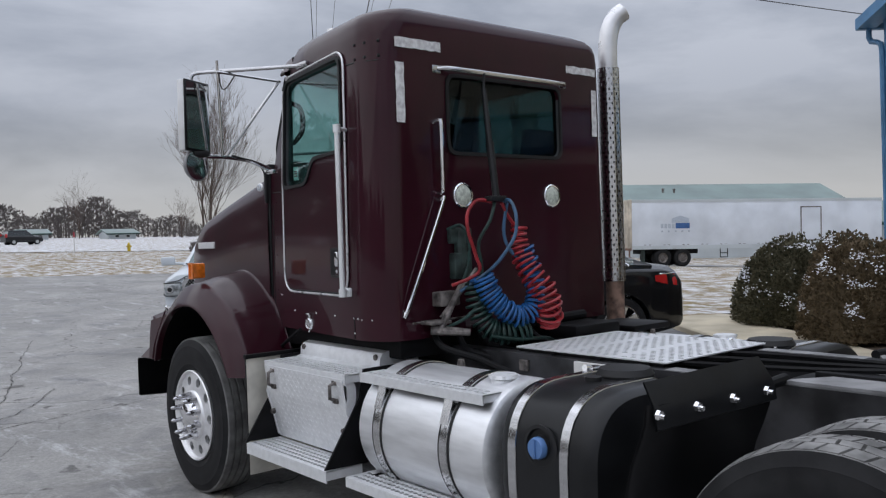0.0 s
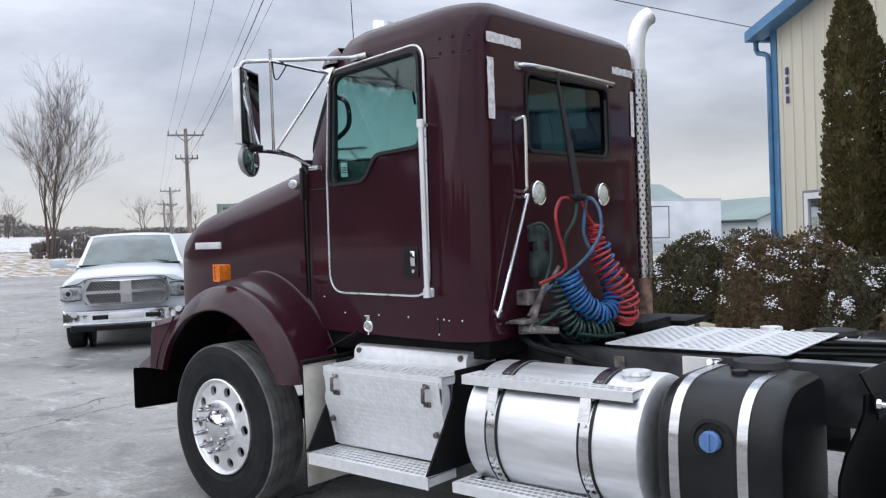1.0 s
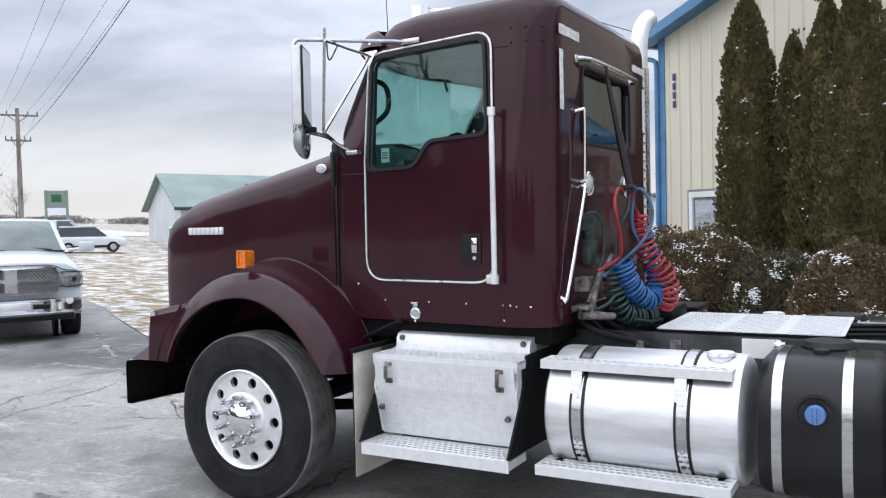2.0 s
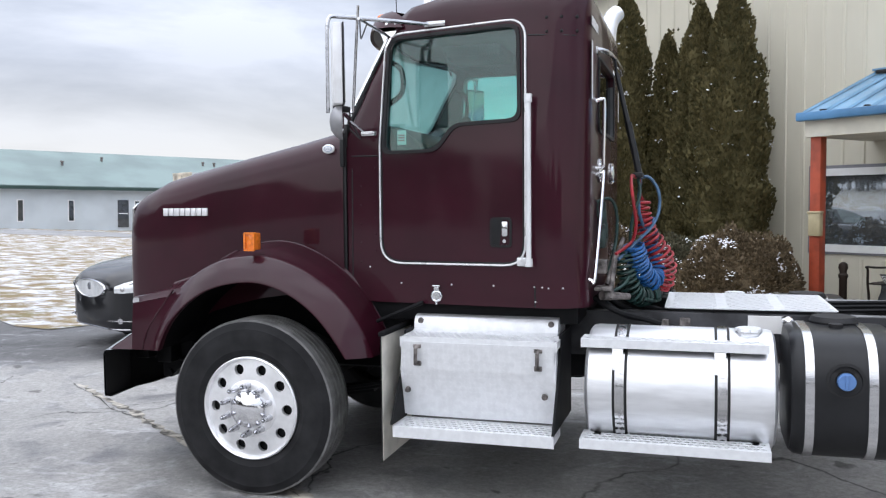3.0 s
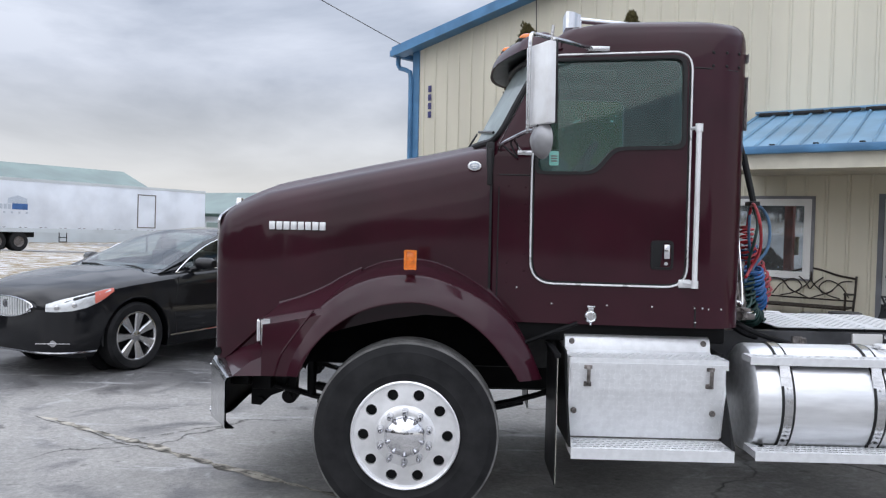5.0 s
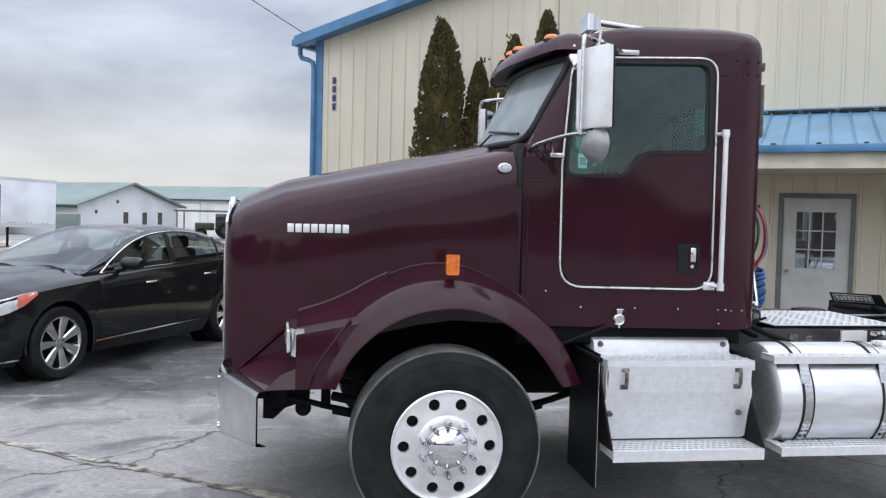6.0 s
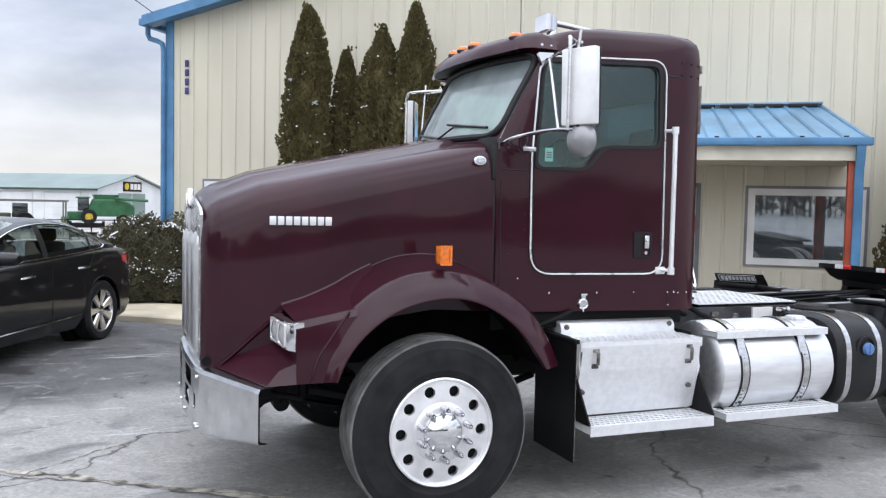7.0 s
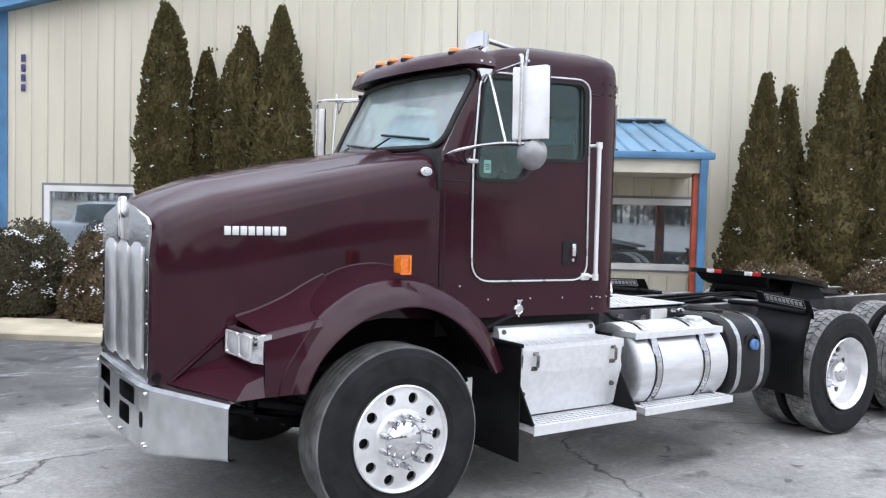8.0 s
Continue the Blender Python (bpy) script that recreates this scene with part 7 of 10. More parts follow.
CRACK_FILL = material("crack_filling", (0.34, 0.315, 0.27), 0.95, vary=0.4, vscale=9, grain=0.4)
CRACK_DARK = material("open_crack", (0.085, 0.08, 0.075), 0.95, vary=0.4, vscale=9)
crack((-9.5, 4.95), (0.4, -1.27), 0.060, CRACK_FILL, "long_crack", "wide sand-filled crack across the asphalt")
crack((-9.6, 5.10), (0.3, -1.12), 0.008, CRACK_DARK, "long_crack_edge", "open edge of the long crack")
crack((-4.2, 1.4), (-2.9, -3.5), 0.010, CRACK_DARK, "side_crack", "thin branching crack in the asphalt")
crack((-2.4, 0.3), (1.2, 3.6), 0.008, CRACK_DARK, "side_crack_b", "thin branching crack in the asphalt")
crack((-1.4, -3.2), (-5.5, -0.6), 0.009, CRACK_DARK, "side_crack_c", "thin branching crack in the asphalt")
crack((-2.0, -2.2), (-12, 0.6), 0.012, CRACK_DARK, "lane_crack", "thin crack in the asphalt")
crack((2.5, 1.8), (6.2, -2.4), 0.008, CRACK_DARK, "side_crack_d", "thin branching crack in the asphalt")

# ---- the metal-clad building ----
PEAK_U, PEAK_Z, EAVE_Z, W0, W1 = 10.0, 7.45, 5.16, -0.45, 20.45


def rake(u):
    return PEAK_Z - abs(u - PEAK_U) * (PEAK_Z - EAVE_Z) / (PEAK_U - W0)


WINDOWS = [(0.43, 2.13), (5.80, 7.52), (10.28, 11.92)]
DOOR = (8.52, 9.47, 0.08, 2.12)
bm = NEW()
outline = [(W0, 0.0), (W1, 0.0), (W1, rake(W1)), (PEAK_U, PEAK_Z), (W0, rake(W0))]
holes = [[(a, 0.93), (b, 0.93), (b, 2.075), (a, 2.075)] for a, b in WINDOWS] + [[(DOOR[0], DOOR[2]), (DOOR[1], DOOR[2]), (DOOR[1], DOOR[3]), (DOOR[0], DOOR[3])]]
plate(bm, outline, holes, lambda a, b, d: bp(a, d, b), 0.18)
front_wall = solid("wall_front", bm, SIDING, "tan ribbed metal siding of the office building", "wall", kind="structure")
bm = NEW()
for u0 in (W0 + 0.0, W1 - 0.18):
    put(bm, [bp(u0, 0.18), bp(u0 + 0.18, 0.18), bp(u0 + 0.18, 22), bp(u0, 22), bp(u0, 0.18, EAVE_Z), bp(u0 + 0.18, 0.18, EAVE_Z), bp(u0 + 0.18, 22, EAVE_Z), bp(u0, 22, EAVE_Z)],
        [(0, 1, 5, 4), (1, 2, 6, 5), (2, 3, 7, 6), (3, 0, 4, 7), (4, 5, 6, 7), (0, 3, 2, 1)])
put(bm, [bp(W0, 22), bp(W1, 22), bp(W1, 22, EAVE_Z), bp(PEAK_U, 22, PEAK_Z), bp(W0, 22, EAVE_Z)], [(0, 1, 2, 3, 4)])
solid("wall_side", bm, SIDING, "tan metal side and rear walls", "wall", kind="structure")
bm = NEW()
for a, b in (((W0 - 0.30), PEAK_U), (PEAK_U, W1 + 0.30)):
    za = rake(a) + 0.06
    zb = rake(b) + 0.06
    put(bm, [bp(a, -0.35, za), bp(b, -0.35, zb), bp(b, 22.3, zb), bp(a, 22.3, za), bp(a, -0.35, za + 0.06), bp(b, -0.35, zb + 0.06), bp(b, 22.3, zb + 0.06), bp(a, 22.3, za + 0.06)],
        [(0, 1, 5, 4), (1, 2, 6, 5), (2, 3, 7, 6), (3, 0, 4, 7), (4, 5, 6, 7), (0, 3, 2, 1)])
solid("roof", bm, BLUE_ROOF, "blue metal gable roof", "roof", kind="structure")
bm = NEW()
for a, b in (((W0 - 0.32), PEAK_U), (PEAK_U, W1 + 0.32)):
    za, zb = rake(a), rake(b)
    put(bm, [bp(a, -0.37, za - 0.05), bp(b, -0.37, zb - 0.05), bp(b, -0.352, zb - 0.05), bp(a, -0.352, za - 0.05), bp(a, -0.37, za + 0.14), bp(b, -0.37, zb + 0.14), bp(b, -0.352, zb + 0.14), bp(a, -0.352, za + 0.14)],
        [(0, 1, 5, 4), (1, 2, 6, 5), (2, 3, 7, 6), (3, 0, 4, 7), (4, 5, 6, 7), (0, 3, 2, 1)])
    put(bm, [bp(a, -0.35, za - 0.02), bp(b, -0.35, zb - 0.02), bp(b, 0.0, zb - 0.02), bp(a, 0.0, za - 0.02)], [(0, 1, 2, 3)])
box(bm, (W0 - 0.025, -0.025, 0.0), (W0 + 0.15, 0.21, EAVE_Z), m=BM)
solid("trim", bm, BLUE_TRIM, "blue metal rake and corner trim", "trim", kind="structure")
bm = NEW()
box(bm, (W0 - 0.44, -0.30, EAVE_Z - 0.10), (W0 - 0.30, 22.2, EAVE_Z + 0.03), 0.01, BM)
tube(bm, [bp(*p) for p in ((W0 - 0.37, -0.10, EAVE_Z - 0.08), (W0 - 0.37, -0.10, EAVE_Z - 0.24), (W0 - 0.34, -0.08, EAVE_Z - 0.32), (W0 - 0.20, -0.05, EAVE_Z - 0.36), (W0 - 0.08, -0.05, EAVE_Z - 0.42), (W0 - 0.055, -0.05, EAVE_Z - 0.55), (W0 - 0.055, -0.05, 0.1))], 0.05, 8)
solid("gutter", bm, BLUE_TRIM, "blue rain gutter with a downspout at the corner", "gutter", kind="structure")


def rib_mesh(h):
    bm = NEW()
    prof = [(-0.028, 0.0), (-0.014, -0.018), (0.014, -0.018), (0.028, 0.0)]
    loft(bm, [[(a, b, z) for a, b in prof] for z in (0.0, h)], closed=False, cap=False)
    me = bpy.data.meshes.new("siding_rib")
    bm.to_mesh(me)
    bm.free()
    me.materials.append(SIDING)
    return me


def openings_at(u):
    out = [(0.80, 2.16) for a, b in WINDOWS if a - 0.08 < u < b + 0.08]
    if DOOR[0] - 0.1 < u < DOOR[1] + 0.1:
        out.append((0.0, 2.18))
    return out


k = 0
u = W0 + 0.27
while u < 16.5:
    spans, z0 = [], 0.06
    for a, b in openings_at(u):
        if a > z0 + 0.05:
            spans.append((z0, a))
        z0 = b
    spans.append((z0, rake(u) - 0.03))
    for a, b in spans:
        ob = new("siding_rib", rib_mesh(b - a))
        ob.matrix_world = BM @ Matrix.Translation((u, -0.001, a))
        ob.parent = front_wall
    u += 0.305


def building_window(name, u0, u1, label):
    w = thing(name, label, "window", kind="structure")
    bm = NEW()
    plate(bm, [(u0 - 0.03, 0.90), (u1 + 0.03, 0.90), (u1 + 0.03, 2.105), (u0 - 0.03, 2.105)], [[(u0 + 0.075, 1.005), (u1 - 0.075, 1.005), (u1 - 0.075, 2.0), (u0 + 0.075, 2.0)]], lambda a, b, d: bp(a, -0.035 + d, b), 0.075)
    part("window_frame", bm, WIN_FRAME, w, "white vinyl window frame")
    bm = NEW()
    plate(bm, [(u0 - 0.075, 0.87), (u1 + 0.075, 0.87), (u1 + 0.075, 2.15), (u0 - 0.075, 2.15)], [[(u0 - 0.028, 0.902), (u1 + 0.028, 0.902), (u1 + 0.028, 2.103), (u0 - 0.028, 2.103)]], lambda a, b, d: bp(a, -0.027 + d, b), 0.03)
    part("window_casing", bm, material("grey_casing", (0.22, 0.22, 0.24), 0.5, vary=0.1), w, "grey outer casing")
    bm = NEW()
    prism(bm, [(u0 + 0.07, 1.0), (u1 - 0.07, 1.0), (u1 - 0.07, 2.005), (u0 + 0.07, 2.005)], lambda a, b, d: bp(a, 0.0 + d, b), 0.01)
    part("pane", bm, BUILD_GLASS, w, "reflecting window pane")
    return w


for i, (a, b) in enumerate(WINDOWS):
    building_window("window_%d" % (i + 1), a, b, "white-framed office window reflecting the lot")
w = thing("door_1", "grey-white entry door with a nine-light pane and dark grey frame", "door", kind="structure")
bm = NEW()
plate(bm, [(DOOR[0] - 0.06, 0.06), (DOOR[1] + 0.06, 0.06), (DOOR[1] + 0.06, 2.18), (DOOR[0] - 0.06, 2.18)], [[(DOOR[0] + 0.01, 0.07), (DOOR[1] - 0.01, 0.07), (DOOR[1] - 0.01, 2.11), (DOOR[0] + 0.01, 2.11)]], lambda a, b, d: bp(a, -0.03 + d, b), 0.08)
part("door_frame", bm, DOOR_FRAME, w, "dark grey door frame")
bm = NEW()
du0, du1 = DOOR[0] + 0.20, DOOR[1] - 0.20
plate(bm, [(DOOR[0] + 0.012, 0.08), (DOOR[1] - 0.012, 0.08), (DOOR[1] - 0.012, 2.105), (DOOR[0] + 0.012, 2.105)], [[(du0, 1.05), (du1, 1.05), (du1, 1.90), (du0, 1.90)]], lambda a, b, d: bp(a, 0.012 + d, b), 0.045)
for k in (1, 2):
    uu = du0 + (du1 - du0) * k / 3
    zz = 1.05 + 0.85 * k / 3
    box(bm, (uu - 0.010, 0.010, 1.05), (uu + 0.010, 0.03, 1.90), m=BM)
    box(bm, (du0, 0.009, zz - 0.010), (du1, 0.031, zz + 0.010), m=BM)
part("door_leaf", bm, DOOR_WHITE, w, "grey-white door leaf with muntins")
bm = NEW()
box(bm, (du0, 0.032, 1.05), (du1, 0.038, 1.90), m=BM)
part("pane", bm, BUILD_GLASS, w, "door glass")
bm = NEW()
box(bm, (du1 - 0.12, 0.005, 1.065), (du1 - 0.02, 0.0085, 1.10), m=BM)
part("sticker", bm, WHITE_PAPER, w, "small white sticker")
bm = NEW()
rod(bm, bp(DOOR[0] + 0.09, 0.012, 1.0), bp(DOOR[0] + 0.09, -0.05, 1.0), 0.028, 0.03, 12)
part("door_handle", bm, STAINLESS, w, "steel door knob")
w = thing("house_number", "dark blue upright bars on the tan metal wall", "sign")
for k in range(4):
    bm = NEW()
    box(bm, (-0.045, -0.028, 4.29 - 0.175 * k), (0.040, -0.019, 4.42 - 0.175 * k), 0.004, BM)
    part("number_bar", bm, NUMBER, w)

# porch
E0, E1, EV, EZ = 6.63, 11.66, -1.65, 2.76
R0, R1, RZ = 6.72, 11.24, 3.40
porch = thing("porch_roof", "blue ribbed metal porch roof with cream fascia", "porch", kind="structure")
bm = NEW()
top = [bp(R0, -0.0, RZ), bp(R1, -0.0, RZ), bp(E1, EV, EZ), bp(E0, EV, EZ)]
put(bm, top + [p - Vector((0, 0, 0.03)) for p in top], [(0, 1, 2, 3), (7, 6, 5, 4), (0, 4, 5, 1), (1, 5, 6, 2), (2, 6, 7, 3), (3, 7, 4, 0)])
put(bm, [bp(R1, 0.0, RZ), bp(E1, 0.0, EZ), bp(E1, EV, EZ)], [(0, 1, 2)])
put(bm, [bp(R0, 0.0, RZ), bp(E0, EV, EZ), bp(E0, 0.0, EZ)], [(0, 1, 2)])
part("roof_panel", bm, BLUE_ROOF, porch, "blue metal roofing")
n = 17
for k in range(n + 1):
    f = k / n
    a = bp(R0 + (R1 - R0) * f, -0.02, RZ + 0.004)
    b = bp(E0 + (E1 - E0) * f, EV - 0.01, EZ + 0.004)
    bm = NEW()
    side = (bp(1, 0, 0) - bp(0, 0, 0)) * 0.02
    up = Vector((0, 0, 0.028))
    put(bm, [a - side, a + side, a + up, b - side, b + side, b + up], [(0, 3, 5, 2), (1, 2, 5, 4), (3, 4, 5)])
    part("roof_rib", bm, BLUE_ROOF, porch)
bm = NEW()
box(bm, (R0 - 0.03, -0.12, RZ + 0.012), (R1 + 0.03, -0.015, RZ + 0.045), 0.006, BM)
part("ridge_cap", bm, BLUE_ROOF, porch, "blue ridge flashing")
for k in range(9):
    ua, ub = R0 + (R1 - R0) * (k + 0.07) / 9, R0 + (R1 - R0) * (k + 0.93) / 9
    bm = NEW()
    box(bm, (ua, -0.132, RZ - 0.026), (ub, -0.10, RZ + 0.020), 0.004, BM)
    part("ridge_closure", bm, SEAL, porch, "dark foam closure strip")
    ue = E0 + (E1 - E0) * (k + 0.5) / 9
    bm = NEW()
    box(bm, (ue - 0.03, EV - 0.06, EZ + 0.0), (ue + 0.03, EV + 0.01, EZ + 0.034), 0.004, BM)
    part("eave_closure", bm, SEAL, porch)
bm = NEW()
box(bm, (E0 - 0.05, EV - 0.11, EZ - 0.10), (E1 + 0.05, EV - 0.002, EZ + 0.01), 0.02, BM)
part("porch_gutter", bm, BLUE_TRIM, porch, "blue gutter")
bm = NEW()
box(bm, (E0 + 0.02, EV, EZ - 0.30), (E1 - 0.02, EV + 0.04, EZ - 0.03), m=BM)
box(bm, (E0 + 0.02, EV + 0.04, EZ - 0.30), (E0 + 0.06, 0.0, EZ - 0.02), m=BM)
box(bm, (E1 - 0.06, EV + 0.04, EZ - 0.30), (E1 - 0.02, 0.0, EZ - 0.02), m=BM)
part("fascia", bm, SOFFIT, porch, "cream fascia boards")
bm = NEW()
box(bm, (E0 + 0.06, EV + 0.04, EZ - 0.30), (E1 - 0.06, -0.02, EZ - 0.27), m=BM)
part("soffit", bm, SOFFIT, porch, "cream porch ceiling")
for u in (E0 + 0.14, E1 - 0.155):
    bm = NEW()
    box(bm, (u - 0.07, EV + 0.05, 0.06), (u + 0.07, EV + 0.19, EZ - 0.30), 0.008, BM)
    solid("porch_post", bm, RED_POST, "red-painted square porch post", "post", kind="structure")
bm = NEW()
loft(bm, [[bp(u + du, v + dv, z) for du, dv in ((-0.055, -0.04), (0.055, -0.04), (0.055, 0.04), (-0.055, 0.04))] for u, v, z in
          ((E1 - 0.10, EV - 0.055, EZ - 0.06), (E1 - 0.10, EV - 0.050, EZ - 0.30), (E1 - 0.10, EV - 0.0, EZ - 0.42), (E1 - 0.10, EV + 0.0, 0.18), (E1 - 0.10, EV - 0.12, 0.10))])
solid("downspout", bm, BLUE_TRIM, "blue downspout beside the porch post", "downspout", kind="structure")
bm = NEW()
box(bm, (E0 - 0.2, EV - 1.2, -0.04), (E1 + 0.2, 0.0, 0.10), 0.01, BM)
solid("porch_floor", bm, CONCRETE, "tan concrete porch floor", "floor", kind="structure")
bm = NEW()
box(bm, (E0 + 0.10, EV - 0.035, 1.20), (E0 + 0.26, EV + 0.055, 1.50), 0.015, BM)
box(bm, (E0 + 0.09, EV - 0.045, 1.485), (E0 + 0.27, EV + 0.05, 1.515), 0.006, BM)
solid("mail_box", bm, material("tan_mail_box", (0.42, 0.36, 0.22), 0.5), "small tan box hung on the red post", "box")


def bench(m):
    b = thing("garden_bench", "dark bronze garden bench with scrolled iron back on the porch", "bench", m=m)
    L = 1.25
    for x in (0.0, L):
        bm = NEW()
        tube(bm, [m @ Vector(p) for p in smooth_path([(x, 0.02, 0.0), (x, 0.0, 0.25), (x, 0.02, 0.44), (x, -0.06, 0.65), (x, -0.10, 0.88)], 4)], 0.016, 6)
        tube(bm, [m @ Vector(p) for p in smooth_path([(x, 0.50, 0.0), (x, 0.46, 0.22), (x, 0.50, 0.44), (x, 0.50, 0.62), (x, 0.54, 0.66), (x, 0.30, 0.64), (x, -0.05, 0.62)], 4)], 0.016, 6)
        p = part("bench_end", bm, IRON, b)
        p.matrix_parent_inverse = m.inverted()
    for k in range(7):
        y = 0.03 + 0.07 * k
        bm = NEW()
        tmp = NEW()
        box(tmp, (0, y, 0.425), (L, y + 0.05, 0.445))
        merge(bm, tmp, m)
        p = part("seat_slat", bm, IRON, b)
        p.matrix_parent_inverse = m.inverted()
    bm = NEW()
    top = smooth_path([(0, -0.10, 0.84), (0.25, -0.10, 0.88), (L / 2, -0.11, 0.97), (L - 0.25, -0.10, 0.88), (L, -0.10, 0.84)], 5)
    tube(bm, [m @ p for p in top], 0.016, 6)
    tube(bm, [m @ Vector((L * k / 8, -0.04, 0.52)) for k in range(9)], 0.012, 6)
    for s in (0, 1):
        fx = (lambda x: x) if not s else (lambda x: L - x)
        for pts in ([(0.08, 0.56), (0.2, 0.72), (0.38, 0.80), (0.5, 0.70), (0.42, 0.60), (0.30, 0.66)], [(0.2, 0.54), (0.4, 0.60), (0.6, 0.76), (0.62, 0.92)], [(0.05, 0.80), (0.2, 0.78), (0.34, 0.64), (0.55, 0.55), (0.62, 0.52)], [(0.45, 0.84), (0.55, 0.76), (0.62, 0.66)]):
            tube(bm, [m @ p for p in smooth_path([(fx(x), -0.04 - 0.15 * (z - 0.52), z) for x, z in pts], 5)], 0.010, 5)
    p = part("bench_back", bm, IRON, b, "scrolled iron back panel")
    p.matrix_parent_inverse = m.inverted()


bench(BM @ pose(6.95, -0.12, 0.10, 0, 0, 0) @ Matrix.Rotation(math.pi, 4, 'Z') @ Matrix.Translation((-1.25, 0, 0)))
bm = NEW()
p0 = bp(E0 + 0.42, EV + 0.25, 0.1)
rod(bm, p0, p0 + Vector((0, 0, 0.03)), 0.10, seg=16)
revolve(bm, [(0.085, 0.03), (0.075, 0.07), (0.045, 0.11), (0.040, 0.16), (0.047, 0.19), (0.047, 0.56), (0.060, 0.58), (0.060, 0.61), (0.042, 0.63), (0.046, 0.66), (0.060, 0.70), (0.052, 0.745), (0.02, 0.77), (0.001, 0.772)], Matrix.Translation(p0), 16)
solid("boot_post", bm, IRON, "dark iron bollard beside the red post", "bollard")


# ---- evergreens and shrubs ----
def tuft(bm, p, d, size, r, mi=0):
    """A few flat scale-leaf sprays that fan out from one point."""
    d = Vector(d).normalized()
    a = d.orthogonal().normalized()
    b = d.cross(a)
    th = r.uniform(0, 6.28)
    for k in range(2):
        q = math.cos(th + k * 1.6) * a + math.sin(th + k * 1.6) * b
        e = (d + 0.25 * Vector((r.uniform(-1, 1), r.uniform(-1, 1), r.uniform(-1, 1)))).normalized()
        s = size * r.uniform(0.7, 1.3)
        vs = [bm.verts.new(p - q * s * 0.10), bm.verts.new(p + e * s * 0.45 - q * s * 0.34), bm.verts.new(p + e * s), bm.verts.new(p + e * s * 0.45 + q * s * 0.34)]
        f = bm.faces.new(vs)
        f.material_index = mi


def cedar_mesh(h, rad, seed, tips, taper):
    """A narrow columnar crown with shallow lobes and a ragged top."""
    r = random.Random(seed)
    ph = [r.uniform(0, 6.28) for _ in range(6)]
    lean = [(r.uniform(-0.012, 0.012), r.uniform(-0.012, 0.012)) for _ in range(2)]

    knobs = [(r.random() ** 1.1, r.uniform(0, 6.28), r.uniform(0.10, 0.34)) for _ in range(int(26 * h))]

    def radius(f, a):
        base = 0.97 * rad * (min(1.0, (1 - f) * taper) ** 0.66) * (1.10 - 0.26 * f) * (0.86 + 0.14 * min(1.0, f * 5))
        knob = 0.0
        for kf, ka, kr in knobs:
            da = (a - ka + math.pi) % (2 * math.pi) - math.pi
            df = f - kf
            if abs(df) < 0.06 and abs(da) < 0.6:
                # each flame-shaped lobe swells upward and breaks off short at its tip
                up = (df + 0.06) / 0.09 if df < 0.03 else max(0.0, (0.06 - df) / 0.03)
                knob = max(knob, kr * up * max(0.0, 1 - (da / (0.42 - 1.6 * max(0, df))) ** 2))
        lobes = 0.93 + knob + 0.10 * math.sin(3 * a + ph[0] + 5 * f) + 0.07 * math.sin(5 * a + ph[1] - 9 * f) + 0.05 * math.sin(11 * f * 3 + ph[2] + 2 * a)
        return base * lobes

    bm = NEW()
    rings = []
    for k in range(30):
        f = k / 29 * 0.985
        rings.append([(0.82 * radius(f, a) * math.cos(a) + lean[0][0] * f * h, 0.82 * radius(f, a) * math.sin(a) + lean[0][1] * f * h, 0.10 + f * (h - 0.1)) for a in [2 * math.pi * i / 18 for i in range(18)]])
    loft(bm, rings)
    n = int(3000 * h)
    for _ in range(n):
        f = 1 - math.sqrt(r.random()) if r.random() < 0.25 else r.random() ** 1.15
        a = r.uniform(0, 2 * math.pi)
        rr = radius(f, a) * r.uniform(0.84, 1.03)
        p = Vector((rr * math.cos(a) + lean[0][0] * f * h, rr * math.sin(a) + lean[0][1] * f * h, 0.10 + f * (h - 0.12)))
        tuft(bm, p, (0.6 * math.cos(a) + r.gauss(0, 0.2), 0.6 * math.sin(a) + r.gauss(0, 0.2), 1.0), r.uniform(0.035, 0.075), r)
    for t in range(tips + 1):
        top = Vector((lean[0][0] * h + r.uniform(-0.06, 0.06), lean[0][1] * h + r.uniform(-0.06, 0.06), h * (0.97 + 0.03 * r.random())))
        for _ in range(60):
            tuft(bm, top + Vector((r.gauss(0, 0.035), r.gauss(0, 0.035), r.uniform(-0.22, 0.05))), (r.gauss(0, 0.2), r.gauss(0, 0.2), 1), 0.06, r)
    me = bpy.data.meshes.new("crown")
    bm.to_mesh(me)
    bm.free()
    me.materials.append(CEDAR_LEAF)
    return me


def flake_mesh(pts, r, size):
    """Small lumps of caught snow."""
    bm = NEW()
    for p in pts:
        k = size * r.uniform(0.4, 1.25)
        q = [Vector((math.cos(a) * k * r.uniform(0.6, 1.1), math.sin(a) * k * r.uniform(0.6, 1.1), r.uniform(-0.2, 0.2) * k)) for a in (0, 1.57, 3.14, 4.71)]
        put(bm, [p + c for c in q] + [p + Vector((0, 0, 0.5 * k)), p - Vector((0, 0, 0.4 * k))], [(0, 1, 4), (1, 2, 4), (2, 3, 4), (3, 0, 4), (1, 0, 5), (2, 1, 5), (3, 2, 5), (0, 3, 5)])
    return bm


